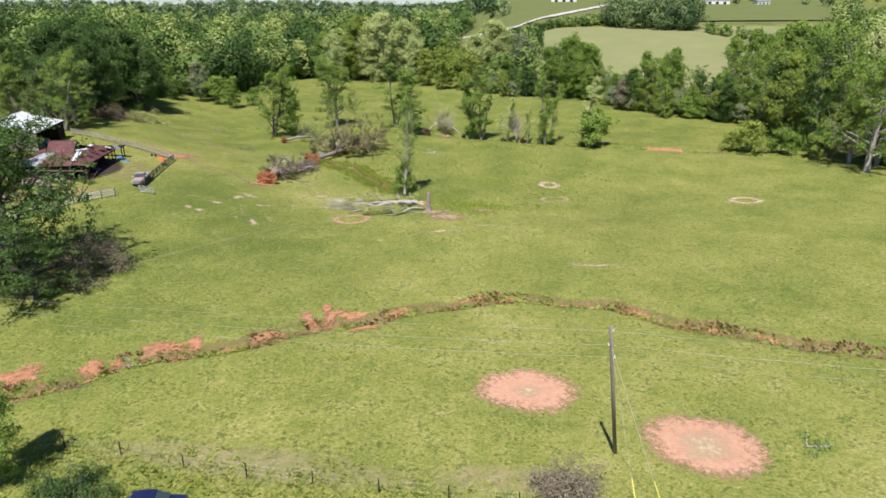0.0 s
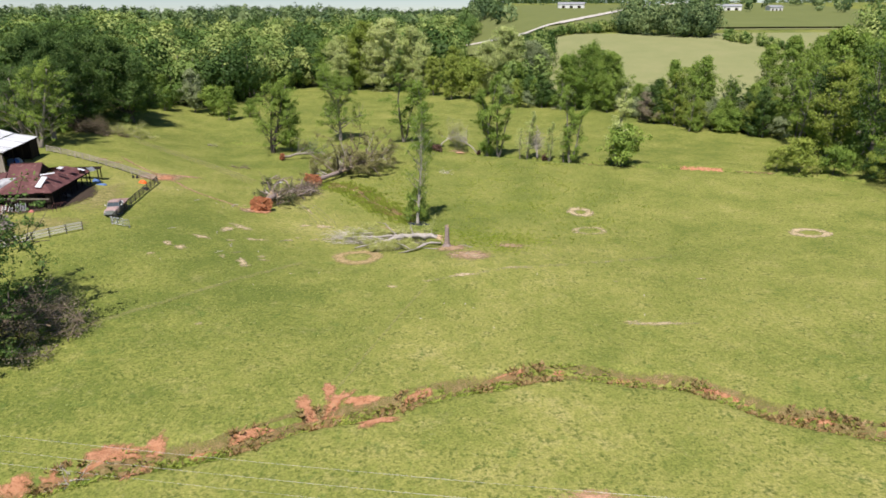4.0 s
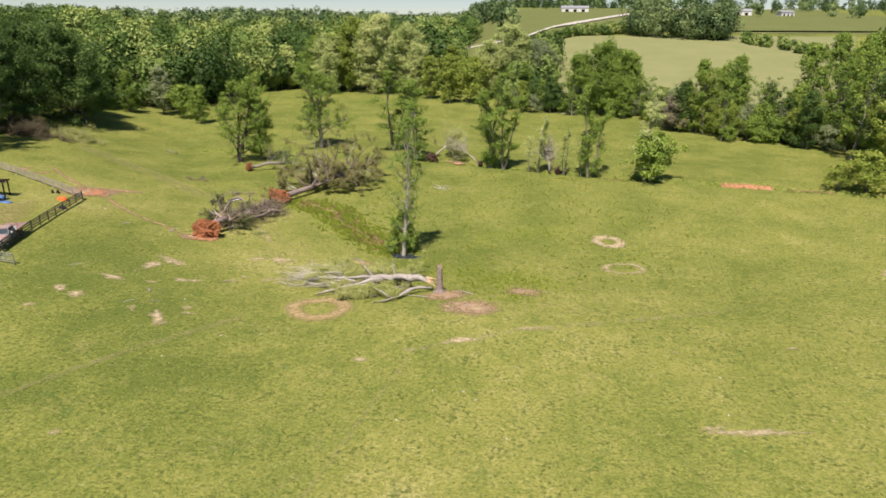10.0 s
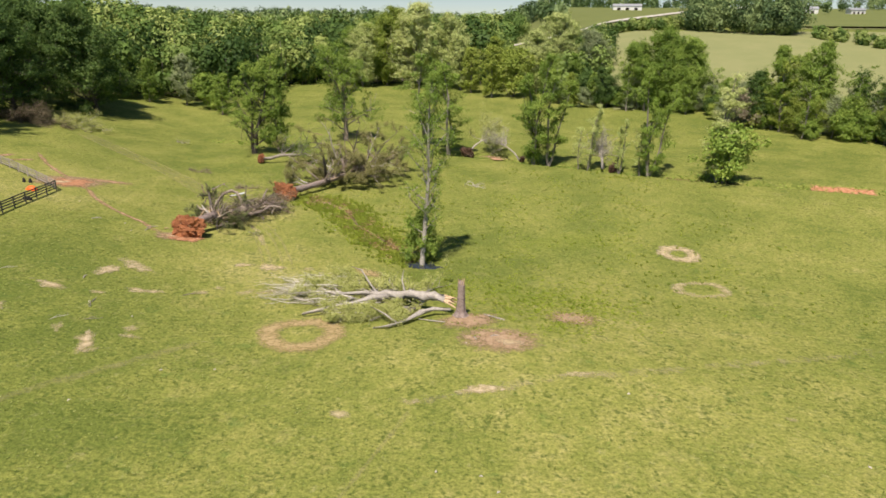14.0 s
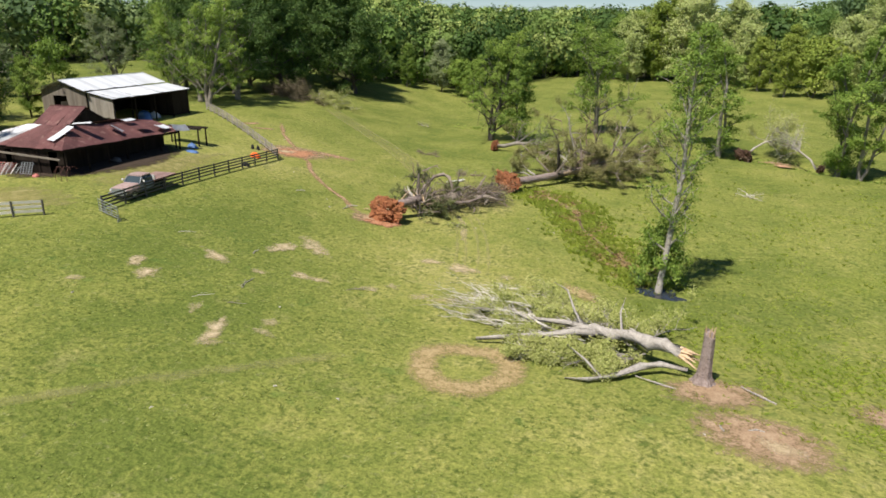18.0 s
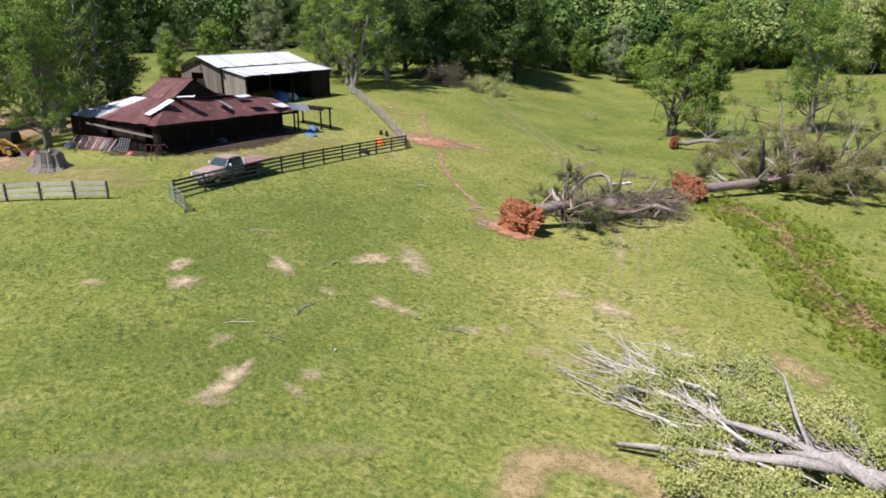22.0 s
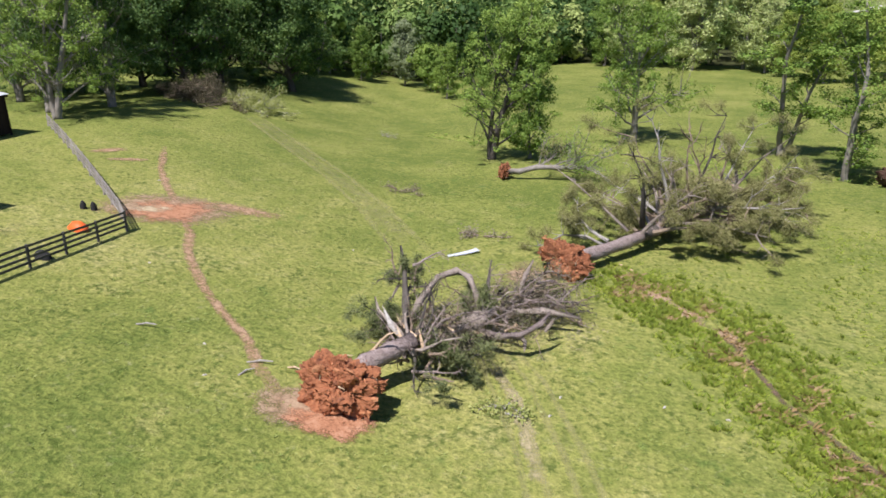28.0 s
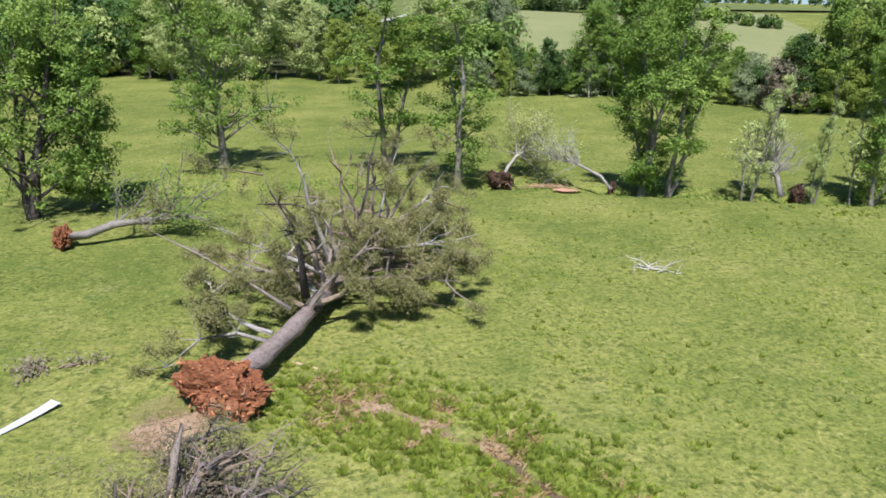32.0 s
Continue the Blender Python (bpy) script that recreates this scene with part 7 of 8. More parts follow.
def shattered_pine():
    """The nearer pine, its trunk snapped into a tangle."""
    rng, pick = np.random.default_rng(32), random.Random(32)
    root = thing("shattered_pine", pose(0, 0, 0), "uprooted pine with red root ball and shattered tangled crown", "fallen tree")
    root_ball(root, (-33.3, 112.2, 0.25), (-0.1, -0.98, 0.12), 1.35, 1.0, pick, roots=24, reach=0.4, wide=1.38)
    part("trunk", Geo().tube([(-33.2, 112.7, 0.35), (-32.9, 113.8, 0.5), (-32.3, 115.0, 0.65), (-31.8, 116.1, 0.75)], [0.60, 0.50, 0.46, 0.40], 12), M["pinebark"], root, "reddish-grey pine trunk", True)
    tips, raw = [], Geo()
    for i in range(5):
        p = Vector((-31.9, 116.1, 0.6)) + Vector(rng.normal(size=3)) * 0.25
        d = Vector((rng.uniform(-0.9, -0.2), rng.uniform(0.1, 0.7), rng.uniform(0.05, 0.45)))
        raw.tube(bent(p, d, rng.uniform(0.7, 1.7), rng, 2, 0.1), [0.12, 0.08, 0.015], 4)
    for mat, pts, radii in (("darkbark", [(-32.6, 117.0, 0.3), (-33.3, 118.6, 1.3), (-34.3, 120.6, 2.5), (-35.0, 121.6, 3.1)], [0.20, 0.19, 0.14, 0.04]),
                            ("limbgrey", [(-33.0, 117.8, 0.2), (-32.7, 119.0, 1.4), (-32.3, 120.4, 2.15), (-31.6, 121.2, 2.35), (-30.9, 121.2, 2.1), (-30.4, 120.9, 1.3), (-30.2, 120.6, 0.3)], [0.15, 0.16, 0.16, 0.15, 0.14, 0.13, 0.1]),
                            ("limbgrey", [(-31.0, 119.2, -0.4), (-30.3, 120.2, 0.1), (-29.6, 121.3, 0.5)], [0.40, 0.46, 0.24]),
                            ("pinebark", [(-29.8, 119.9, -0.3), (-28.8, 119.5, -0.1), (-27.7, 119.6, 0.1), (-26.9, 120.4, 0.5), (-26.6, 121.0, 0.9)], [0.2, 0.18, 0.14, 0.1, 0.04]),
                            ("limbgrey", [(-29.4, 122.6, -0.4), (-27.4, 123.0, 0.0), (-25.6, 123.6, -0.3)], [0.22, 0.16, 0.07]),
                            ("limbgrey", [(-29.4, 125.0, -0.6), (-29.3, 126.2, 0.6), (-29.0, 126.8, 1.3)], [0.2, 0.14, 0.05]),
                            ("darkbark", [(-30.2, 121.6, 0.0), (-30.1, 121.8, 1.6), (-30.0, 121.9, 2.9)], [0.09, 0.07, 0.03]),
                            ("limbgrey", [(-32.2, 116.6, 0.4), (-33.2, 117.0, 0.8), (-34.6, 118.2, 0.9), (-35.4, 119.4, 1.0)], [0.13, 0.11, 0.08, 0.03]),
                            ("palebark", [(-32.0, 116.4, 0.3), (-33.2, 116.8, 0.9), (-34.0, 117.4, 1.5)], [0.12, 0.13, 0.03])):
        g0 = Geo().tube(pts, [r * 1.25 for r in radii], 9)
        g0.v = [tuple(Vector(p) + Vector((noise.noise(Vector(p) * 2.3), noise.noise(Vector(p) * 2.3 + Vector((7, 0, 0))), noise.noise(Vector(p) * 3.1))) * 0.10) for p in g0.v]
        part("limb", g0, M[mat], root, "", True)
    part("split_wood", raw, M["rawwood"], root, "fresh orange splintered wood")
    for x, y, z, d, n, ln in ((-32.2, 116.8, 0.3, (-0.8, 0.4, 0.3), 6, 2.8), (-31.8, 116.8, 0.5, (0.1, 0.6, 0.9), 9, 2.8), (-31.2, 116.2, 0.2, (0.8, -0.2, 0.1), 7, 2.4), (-31.4, 117.8, 0.3, (0.7, 0.7, 0.2), 8, 3.2), (-30.4, 120.0, 0.2, (0.6, 0.7, 0.4), 9, 3.2),
                              (-34.0, 120.0, 1.8, (-0.5, 0.5, 0.1), 6, 2.0), (-29.2, 122.8, 0.0, (0.3, 0.9, 0.35), 16, 3.0), (-28.8, 125.4, -0.4, (0.4, 0.6, 0.3), 18, 2.8), (-27.6, 124.4, -0.6, (0.8, 0.3, 0.15), 10, 2.6), (-28.8, 127.6, -0.8, (0.2, 0.6, 0.2), 14, 2.2)):
        for k in range(n):
            limb_part(root, ("deadwood", "pinebark", "darkbark")[k % 3], tips, Vector((x, y, z)) + Vector(rng.normal(size=3)) * 0.4, Vector((d[0], d[1], d[2] * (0.25 if y > 122 else 1.0))) + Vector(rng.normal(size=3) * (0.55, 0.55, 0.12 if y > 122 else 0.5)), ln * rng.uniform(0.6, 1.1), 0.085, rng, 5, -0.03, 0.2)
    part("foliage", sprays("foliage", [t for t in tips if noise.noise(t * 0.7) > 0.12], 5000, 0.20, 0.08, rng, 0.26), M["pinegreen"], root, "wilting olive needles")
    brown = [Vector((-29.6 + rng.normal() * 1.5, 124.2 + rng.normal() * 2.2, -0.7 + abs(rng.normal()) * 0.45)) for _ in range(160)] + [Vector((-31.2 + rng.normal() * 1.1, 118.6 + rng.normal() * 1.2, -0.2 + abs(rng.normal()) * 0.5)) for _ in range(80)]
    part("foliage", sprays("foliage", brown[::2], 11000, 0.36, 0.08, rng, 0.25), M["brownleaf"], root, "brown dead twigs and needles")
    part("foliage", sprays("foliage", brown[1::2], 12000, 0.36, 0.08, rng, 0.25), M["darkbrush"], root, "dark brown dead twigs and needles")
    for i in range(14):
        p = Vector((-28.9 + rng.normal() * 1.2, 125.6 + rng.normal() * 1.8, 0))
        p.z = land(p.x, p.y) + rng.uniform(0.1, 0.7)
        raw_piece = bent(p, Vector((rng.normal(), rng.normal() + 0.4, rng.uniform(-0.1, 0.5))), rng.uniform(0.8, 1.9), rng, 3, 0.18)
        part("splinter", Geo().tube(raw_piece, [0.10, 0.11, 0.08, 0.02], 6), M["rawwood" if i % 3 else "limbgrey"], root)
    for i in range(26):
        p = Vector((-31.6 + rng.normal() * 0.9, 118.0 + rng.normal() * 1.6, 0.1 + abs(rng.normal()) * 0.4))
        d = Vector((rng.normal(), rng.normal() * 0.8 + 0.2, rng.uniform(-0.1, 0.9)))
        r = rng.uniform(0.05, 0.12)
        part("limb", Geo().tube(bent(p, d, rng.uniform(1.4, 3.2), rng, 5, 0.22, -0.04), [r, r * 0.95, r * 0.85, r * 0.7, r * 0.5, r * 0.2], 7), M[("limbgrey", "pinebark", "deadwood", "limbgrey", "rawwood")[i % 5]], root, "", True)
    green = []
    for x, y, z, d, n in ((-33.6, 118.0, 0.2, (-0.9, 0.3, 0.1), 13), (-34.0, 119.8, 1.4, (-0.2, 0.5, 0.4), 7), (-30.9, 116.6, 0.0, (0.7, -0.5, 0.05), 7), (-30.4, 117.6, 0.1, (0.8, -0.1, 0.1), 4), (-30.8, 120.6, 0.4, (0.2, 0.3, 0.9), 6)):
        for k in range(n):
            limb_part(root, "darkbark" if k % 2 else "deadwood", green, Vector((x, y, z)) + Vector(rng.normal(size=3)) * 0.35, Vector(d) + Vector(rng.normal(size=3)) * 0.5, rng.uniform(1.0, 2.3), 0.04, rng, 6, -0.03, 0.2)
    part("foliage", sprays("foliage", [t for t in green if noise.noise(t * 1.1) > -0.15], 34000, 0.10, 0.07, rng, 0.3), M["pinegreen"], root, "olive green needle sprays")


def snapped_tree():
    """The broken tree with its stump still standing."""
    rng = np.random.default_rng(33)
    z0 = land(-2.0, 93.2)
    stump = thing("broken_stump", pose(-2.0, 93.2, z0), "tall snapped grey tree stump with a splintered top", "stump")
    g, n = Geo(), 18
    rings = [(-0.2, 0.85), (0.15, 0.55), (0.5, 0.40), (1.2, 0.33), (2.2, 0.30), (2.95, 0.29)]
    for k, (z, r) in enumerate(rings):
        for i in range(n):
            a = i * math.tau / n
            f = 1 + 0.1 * math.sin(5 * a + k * 0.2) * (1.4 - k * 0.2) + 0.05 * noise.noise((a * 2, z, 1))
            g.v.append((math.cos(a) * r * f, math.sin(a) * r * f, z + (0.25 * noise.noise((a * 2.3, 5, 1)) + 0.2 * math.cos(a - 2.6) if k == 5 else 0)))
    g.f = [(k * n + i, k * n + (i + 1) % n, (k + 1) * n + (i + 1) % n, (k + 1) * n + i) for k in range(5) for i in range(n)] + [tuple(range(5 * n, 6 * n))]
    part("bole", g, M["pinebark"], stump, "grey fluted bole")
    sp = Geo()
    for i in range(8):
        a = rng.uniform(0, math.tau)
        sp.tube([(math.cos(a) * 0.2, math.sin(a) * 0.2, 2.7), (math.cos(a) * 0.25, math.sin(a) * 0.25, 3.0 + rng.uniform(0.1, 0.5))], [0.07, 0.015], 4)
    part("splintered_top", sp, M["rawwood"], stump, "pale splinters of raw wood")
    root = thing("snapped_tree", pose(0, 0, 0), "fallen pale grey tree top beside its snapped stump, leaves still green", "fallen tree")
    trunk = Geo()
    trunk.tube([(-3.3, 94.0, 0.2), (-4.3, 94.5, 0.3), (-5.2, 94.7, 0.12), (-6.4, 95.1, 0.2), (-7.4, 95.0, 0.0), (-8.4, 95.2, 0.05), (-10.0, 94.7, -0.2)], [0.36, 0.42, 0.43, 0.42, 0.38, 0.36, 0.24], 12)
    trunk.tube([(-8.2, 95.1, 0.0), (-9.6, 94.5, -0.1), (-11.0, 94.0, -0.35), (-13.0, 93.1, -0.6), (-15.0, 92.4, -0.8)], [0.26, 0.22, 0.19, 0.15, 0.09], 8)
    trunk.tube([(-8.6, 95.2, 0.0), (-10.4, 95.6, -0.1), (-12.8, 95.6, -0.3), (-15.0, 97.2, -0.6)], [0.24, 0.2, 0.16, 0.1], 8)
    trunk.tube([(-2.9, 93.5, -0.45), (-4.3, 93.3, -0.35), (-5.2, 92.6, -0.4), (-6.3, 91.2, -0.5), (-7.5, 90.2, -0.6), (-8.7, 90.0, -0.7)], [0.10, 0.17, 0.21, 0.18, 0.13, 0.05], 9)
    trunk.tube([(-6.9, 90.7, -0.5), (-8.0, 91.4, -0.1), (-9.3, 92.3, 0.1)], [0.09, 0.07, 0.03], 7)
    trunk.tube([(-9.2, 95.3, 0.1), (-10.2, 96.6, 0.5), (-11.2, 98.4, 0.9), (-12.6, 100.2, 0.6)], [0.10, 0.08, 0.06, 0.02], 8)
    trunk.tube([(-6.8, 95.1, 0.2), (-7.3, 96.4, 0.9), (-7.2, 97.4, 1.5)], [0.09, 0.06, 0.02], 7)
    trunk.v = [tuple(Vector(p) + Vector((noise.noise(Vector(p) * 1.3), noise.noise(Vector(p) * 1.3 + Vector((7, 0, 0))), noise.noise(Vector(p) * 2.1))) * 0.12) for p in trunk.v]
    part("trunk", trunk, M["palebark"], root, "pale grey trunk and main limbs", True)
    raw = Geo()
    for i in range(6):
        p = Vector((-3.4, 94.0, 0.2)) + Vector(rng.normal(size=3)) * 0.12
        raw.tube(bent(p, (rng.uniform(0.6, 1), rng.uniform(-0.6, 0.1), rng.uniform(-0.5, 0.1)), rng.uniform(0.6, 1.5), rng, 2, 0.08), [0.16, 0.11, 0.02], 5)
    raw.tube([(-3.4, 94.1, 0.2), (-2.2, 93.9, 0.0)], [0.13, 0.05], 5)
    part("split_wood", raw, M["rawwood"], root, "fresh cream and rust splintered wood")
    tips = []

    def laid(mat, p, d, length, r, lift, subs, leafy):
        """A branch lying along the ground with its side twigs trailing the same way."""
        g = Geo()
        pts = bent((p[0], p[1], 0), (d[0], d[1], 0), length, rng, 6, 0.15)
        high = [lift * (1 - 0.5 * k / 6) + 0.12 * rng.uniform(-1, 1) for k in range(7)]
        pts = [Vector((q.x, q.y, land(q.x, q.y) + max(0.06, h))) for q, h in zip(pts, high)]
        g.tube(pts, [r, r * 0.9, r * 0.78, r * 0.64, r * 0.5, r * 0.34, r * 0.15], 6, False)
        for _ in range(subs):
            k = rng.integers(1, 6)
            q = pts[k]
            turn = rng.uniform(-0.7, 0.7)
            e = Vector((d[0] * math.cos(turn) - d[1] * math.sin(turn), d[0] * math.sin(turn) + d[1] * math.cos(turn), rng.uniform(-0.15, 0.28)))
            tw = [Vector((v.x, v.y, max(v.z, land(v.x, v.y) + 0.05))) for v in bent(q, e, length * rng.uniform(0.16, 0.42), rng, 4, 0.16, -0.03)]
            w = r * (0.55 - 0.06 * k)
            g.tube(tw, [w, w * 0.8, w * 0.6, w * 0.4, w * 0.15], 4, False)
            for _ in range(3):
                c = tw[rng.integers(1, 5)]
                f = [Vector((v.x, v.y, max(v.z, land(v.x, v.y) + 0.05))) for v in bent(c, e + Vector(rng.normal(size=3)) * 0.45, length * rng.uniform(0.05, 0.13), rng, 2, 0.2)]
                g.tube(f, [w * 0.45, w * 0.3, w * 0.12], 3, False)
                if leafy:
                    tips.extend((f[1], f[2]))
            if leafy:
                tips.extend(tw[2:])
        return part("branch", g, M[mat], root)

    # bleached ends of the crown, trailing away from the stump
    for i in range(96):
        s = rng.uniform()
        a = Vector((-9.0, 95.6)).lerp(Vector((-16.0, 97.2)), s) + Vector((rng.normal() * 0.7, rng.normal() * 1.5))
        laid("bleached" if i % 4 else "palebark", a, (-0.90, 0.38 + rng.normal() * 0.20), rng.uniform(3.0, 6.6), 0.032 + 0.03 * rng.uniform() ** 2, rng.uniform(0.15, 1.2), 6, i % 3 == 0)
    # leafy branches on the far side of the trunk
    for i in range(46):
        s = rng.uniform()
        a = Vector((-5.2, 95.4)).lerp(Vector((-13.0, 96.6)), s)
        laid("palebark" if i % 3 else "bleached", a, (-0.62 + rng.normal() * 0.16, 0.72 + rng.normal() * 0.14), rng.uniform(3.0, 7.6), 0.06, rng.uniform(0.3, 1.5), 6, True)
    # leafy branches between the trunk and the torn lower limb
    for i in range(30):
        a = (-5.2 - rng.uniform(0, 5.4), 94.2 - rng.uniform(0, 1.2))
        laid("bark" if i % 3 else "palebark", a, (-0.75 + rng.normal() * 0.2, -0.62 + rng.normal() * 0.2), rng.uniform(1.8, 3.6), 0.05, rng.uniform(0.2, 0.9), 5, True)
    leafy = [t for t in tips if noise.noise(t * 0.9) > 0.03 and t.x > -15.0 - 2.5 * rng.uniform()]
    part("foliage", sprays("foliage", leafy, 150000, 0.19, 0.066, rng, 0.7), M["wilted"], root, "limp yellow-green leaves")


def small_fallen(name, ball, axis, r, line, radii, crown, label, leaf, bark="palebark", earth="brownball", seed=0, leaves=1600, limbs=14, reach=3.0, up=0.6):
    """A smaller uprooted tree: root ball, leaning trunk and broken crown."""
    rng, pick = np.random.default_rng(seed), random.Random(seed)
    root = thing(name, pose(0, 0, 0), label, "fallen tree")
    part("trunk", Geo().tube(line, radii, 9), M[bark], root, "", True)
    root_ball(root, ball, axis, r, r * 0.55, pick, earth, 34)
    tips = []
    a, b = Vector(line[max(len(line) // 2, 1)]), Vector(line[-1])
    d = (b - Vector(line[0])).normalized()
    for i in range(limbs):
        p = a.lerp(b, rng.uniform())
        limb_part(root, bark, tips, p, d + Vector(rng.normal(size=3)) * 0.55 + Vector((0, 0, up * rng.uniform(0, 1))), reach * rng.uniform(0.6, 1.2), radii[-1] * 0.7, rng, 6, 0.0)
    if leaves:
        part("foliage", sprays("foliage", tips, leaves * 4, 0.34, 0.085, rng, 0.8), M[leaf], root)


fallen_pine()
shattered_pine()
snapped_tree()
small_fallen("fallen_tree", (-39.9, 156.4, -0.5), (-0.9, -0.3, 0.1), 0.95, [(-39.6, 156.5, -0.5), (-38.3, 156.6, -0.4), (-36.6, 157.0, 0.1), (-34.6, 157.2, 0.2), (-31.5, 158.4, 0.0)], [0.36, 0.33, 0.3, 0.25, 0.16], 3,
             "uprooted tree with a small red root ball and a split trunk", "leaf_mid", "bark", "rootclay", 41, 900, 16, 4.5, 0.9)
small_fallen("fallen_tree", (-3.6, 165.4, -0.5), (-0.5, -0.6, -0.5), 1.25, [(-3.4, 165.7, -0.4), (-2.6, 166.6, 0.7), (-1.2, 167.8, 1.6), (0.6, 168.8, 2.0)], [0.2, 0.17, 0.13, 0.08], 3,
             "leaning uprooted tree with a brown root ball beside the ditch", "wilted", "palebark", "brownball", 42, 3600, 26, 4.6, 0.1)
small_fallen("fallen_tree", (6.2, 161.6, -0.7), (0.7, -0.5, -0.3), 0.6, [(5.6, 160.6, -0.6), (4.8, 161.4, 0.5), (3.4, 162.8, 1.3), (1.8, 164.4, 1.8)], [0.2, 0.16, 0.12, 0.08], 3,
             "leaning bleached tree with bare white branches beside the ditch", "leaf_light", "palebark", "brownball", 43, 250, 34, 3.6, 0.5)
small_fallen("fallen_tree", (21.0, 154.4, -0.6), (0.8, -0.5, 0.0), 0.95, [(19.4, 154.5, -0.7), (19.2, 155.2, 0.9), (19.0, 156.0, 2.2)], [0.34, 0.22, 0.12], 3,
             "leaning bleached tree with a fan of bare white branches", "leaf_light", "palebark", "brownball", 44, 40, 44, 3.8, 0.3)


def brush(name, x, y, size, n, label, leaf, nleaf, seed, wood_mat="deadwood", length=2.6, high=0.9):
    """A heap of cut or blown branches."""
    rng = np.random.default_rng(seed)
    root = thing(name, pose(0, 0, 0), label, "brush pile")
    tips = []
    for i in range(n):
        px, py = x + rng.normal() * size[0] * 0.45, y + rng.normal() * size[1] * 0.45
        k = math.exp(-((px - x) / size[0]) ** 2 - ((py - y) / size[1]) ** 2)
        limb_part(root, wood_mat, tips, (px, py, land(px, py) + rng.uniform(0, 1) * size[2] * k), (rng.normal(), rng.normal(), rng.uniform(-0.1, high)), length * rng.uniform(0.5, 1.2), 0.06, rng, 4, -0.02)
    if nleaf:
        part("foliage", sprays("foliage", tips, nleaf * 4, 0.28, 0.08, rng, 0.7), M[leaf], root)


brush("brush_pile", -87.6, 166.4, (6.0, 3.0, 2.4), 130, "large heap of dead branches and brush under the oaks", "darkbrush", 9000, 51, "deadwood", 2.8, 0.45)
brush("brush_pile", -80.6, 168.6, (4.0, 2.4, 2.2), 60, "pale dry brush beside a larger heap", "wilted", 5000, 52, "palebark", 2.4, 0.5)
brush("brush_pile", -42.0, 62.0, (5.0, 4.0, 3.6), 80, "heap of broken brown branches under a damaged tree", "brownleaf", 2600, 53, "deadwood", 3.2)
brush("brush_pile", -61.8, 173.6, (1.4, 0.9, 0.5), 14, "small heap of cut branches on the grass", "wilted", 200, 54, "palebark", 1.2, 0.4)
brush("fallen_branch", -1.9, 142.2, (0.6, 0.6, 0.2), 7, "bleached bare branch lying on the grass", "wilted", 0, 55, "bleached", 1.7, 1.2)
brush("fallen_branch", 27.3, 29.6, (0.8, 0.4, 0.2), 6, "bleached branch and weeds on the grass", "leaf_mid", 160, 56, "palebark", 1.6, 0.4)
brush("fallen_branch", -29.0, 42.8, (0.9, 0.6, 0.3), 8, "bleached driftwood beside the creek", "wilted", 0, 57, "palebark", 1.5, 0.4)
brush("fallen_branch", -32.4, 39.2, (1.6, 0.4, 0.3), 8, "dead branches across the creek", "wilted", 0, 58, "deadwood", 1.8, 0.6)
brush("fallen_branch", -36.4, 137.3, (1.2, 0.8, 0.2), 7, "dark dead branch on the grass", "brownleaf", 120, 59, "deadwood", 1.6, 0.2)
brush("fallen_branch", -46.0, 147.0, (2.0, 0.8, 0.15), 6, "thin dead branches on the grass", "brownleaf", 120, 60, "deadwood", 1.4, 0.1)
brush("fallen_branch", -27.0, 115.6, (0.4, 0.6, 0.15), 4, "leafy twig on the wheel track", "wilted", 90, 61, "palebark", 1.0, 0.2)
brush("dead_shrub", 8.3, 24.6, (1.2, 0.9, 0.8), 34, "brown dead shrub by the wire fence", "brownleaf", 1500, 62, "deadwood", 2.2, 1.6)
brush("dead_shrub", -25.0, 25.0, (2.6, 0.9, 0.6), 36, "dark green bramble by the wire fence", "leaf_dark", 1500, 63, "darkbark", 1.6, 1.4)
chip = random.Random(9)
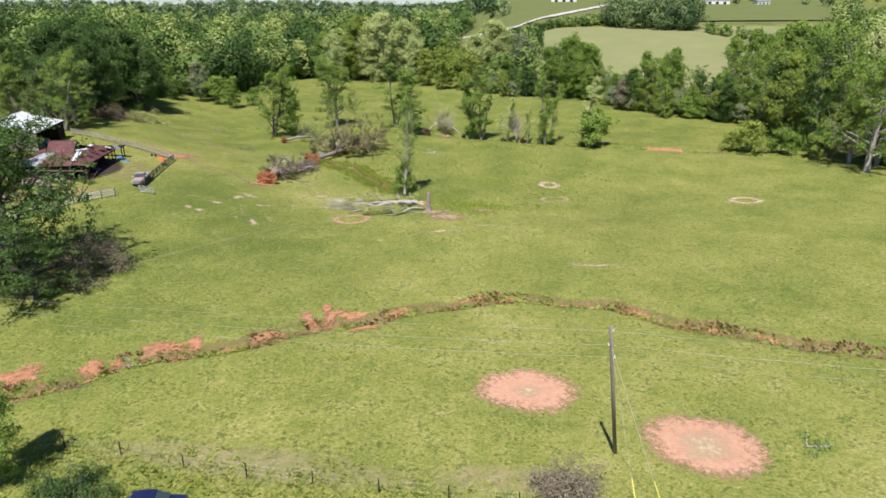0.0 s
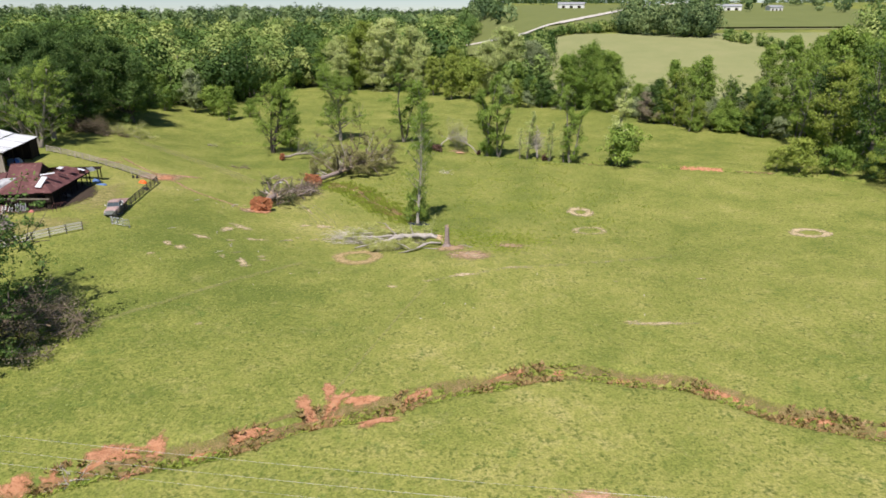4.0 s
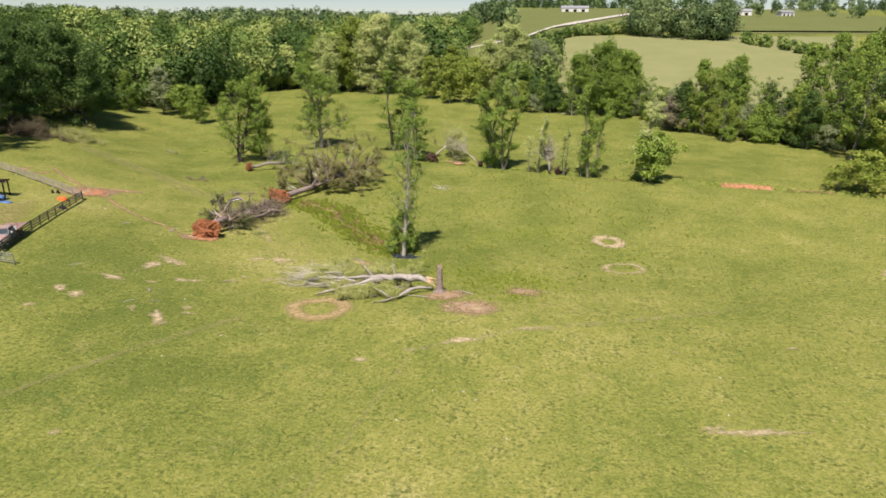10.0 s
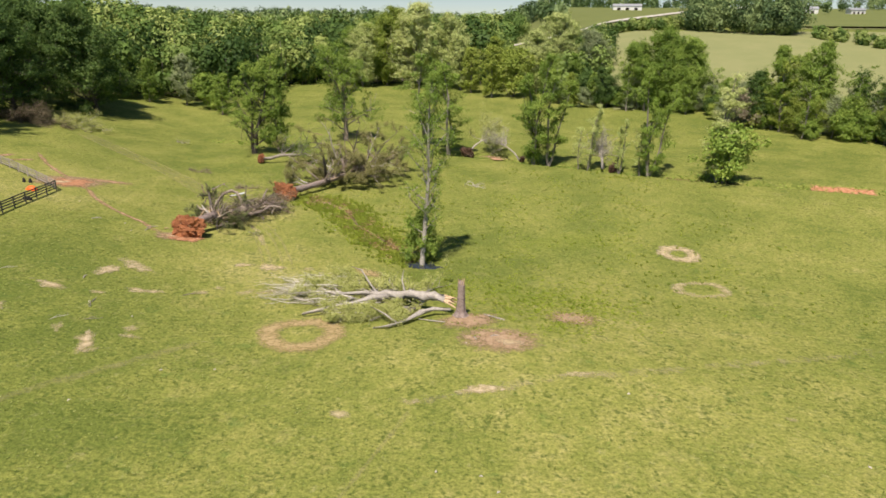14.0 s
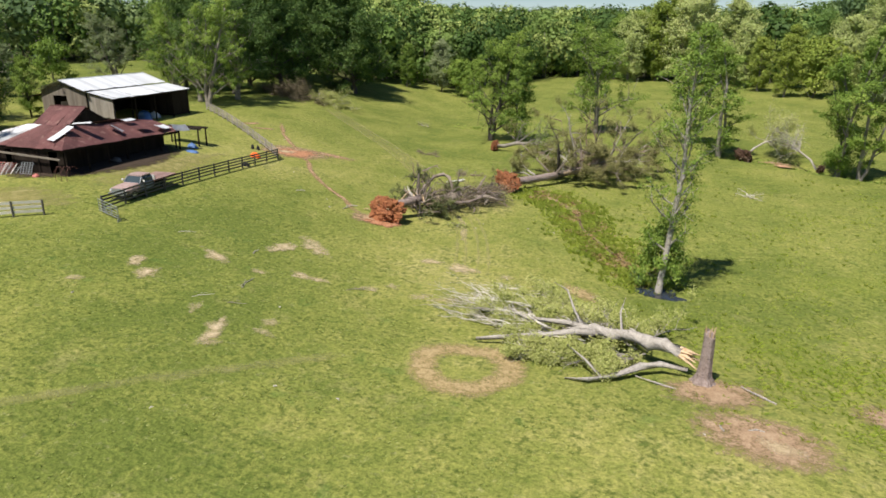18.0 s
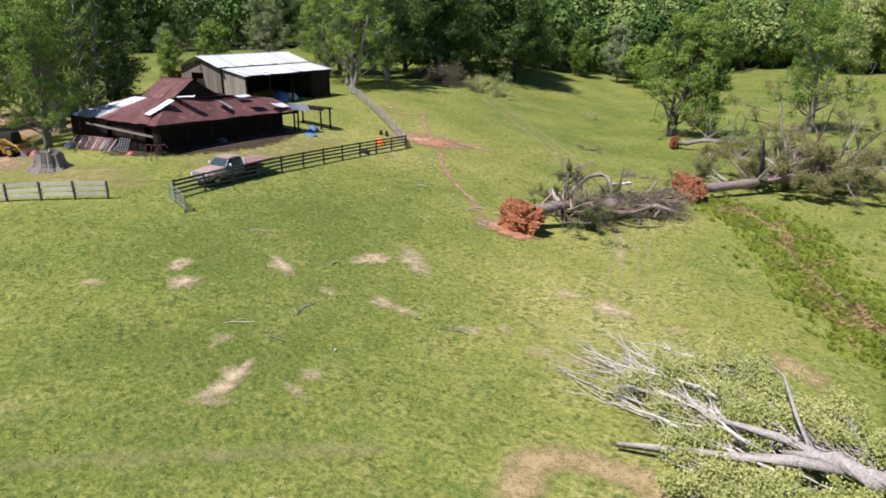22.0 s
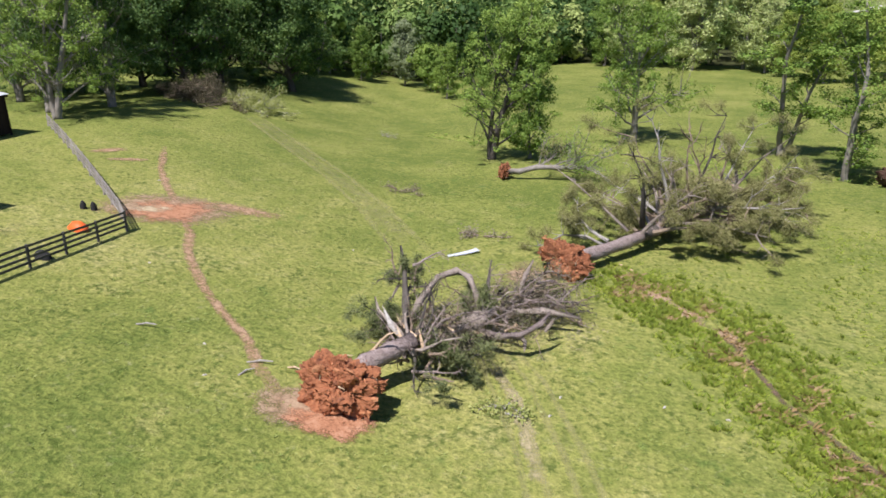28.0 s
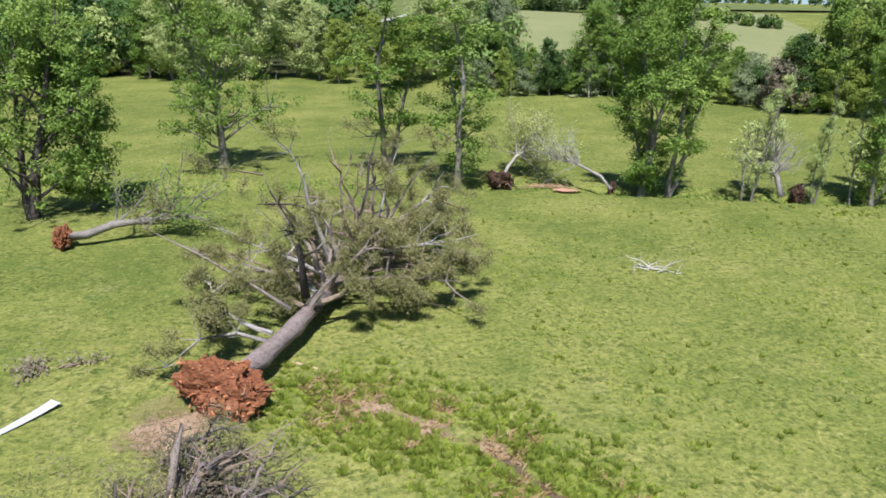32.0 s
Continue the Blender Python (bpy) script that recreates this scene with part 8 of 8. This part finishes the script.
for k, (x, y, ln, turn) in enumerate(((-24.1, 134.3, 1.5, 140), (-38.6, 112.9, 1.2, 25), (-38.2, 111.8, 0.8, 70), (-35.6, 115.6, 0.8, 40), (-36.9, 113.6, 0.6, 10), (-3.2, 91.6, 2.2, 170), (1.6, 92.4, 2.0, 150), (-35.4, 95.6, 0.7, 100), (-44.6, 112.5, 1.0, 20), (0.4, 88.6, 0.7, 20), (-0.6, 88.0, 0.5, 120))):
    z = land(x, y)
    single("wood_piece", Geo().tube([(0, 0, 0.03), (ln * 0.5, 0.05, 0.08), (ln, -0.04, 0.05)], [0.05, 0.09 if k == 0 else 0.05, 0.03], 6), M["rawwood" if k in (0, 3, 4) else "palebark"], "piece of broken pale wood on the grass", "wood", "broken wood pieces", m=pose(x, y, z, 0, 0, turn))
for x, y, turn, mat in ((-31.9, 91.0, 108, "palebark"), (-32.0, 91.2, 97, "palebark"), (-26.0, 95.4, 40, "bark"), (-25.6, 95.8, 15, "limbgrey"), (-30.3, 88.0, 20, "bark"), (-32.5, 87.4, 50, "bleached"), (-41.6, 94.7, 30, "bleached")):
    z = land(x, y)
    single("fallen_twig", Geo().tube([(-0.8, 0, 0.03), (-0.2, 0.06, 0.09), (0.4, -0.03, 0.07), (0.9, 0.05, 0.03)], [0.03, 0.026, 0.02, 0.008], 5).tube([(-0.2, 0.06, 0.09), (0.1, 0.3, 0.1), (0.4, 0.42, 0.04)], [0.018, 0.013, 0.005], 5), M[mat], "thin forked grey twig lying on the grass", "twig", "fallen twigs", m=pose(x, y, z, 0, 0, turn))
for x, y in ((2.7, 66.5), (19.3, 69.6), (-5.0, 68.7), (-2.5, 72.8), (0.8, 71.4), (-1.4, 87.3), (-0.1, 72.6), (20.9, 75.2), (29.7, 80.9), (9.2, 81.3), (-61.4, 131.3), (-39.3, 111.0), (-49.6, 118.4), (-20.8, 118.4), (-18.2, 118.5), (-25.1, 117.2), (-25.2, 115.6), (-42.4, 129.3), (-27.9, 89.6), (-21.8, 81.9), (-18.4, 82.6), (-38.3, 82.6), (-41.1, 113.1), (-25.1, 77.0)):
    single("wood_piece", Geo().tube([(-0.09, 0, 0.02), (0.02, 0.04, 0.04), (0.11, 0.0, 0.02)], [0.03, 0.05, 0.02], 6), M["bleached"], "small pale scrap of debris on the grass", "debris", "scattered debris", m=pose(x, y, land(x, y), 0, 0, x * 40))

for me in [me for me in bpy.data.meshes if not me.users]:
    bpy.data.meshes.remove(me)
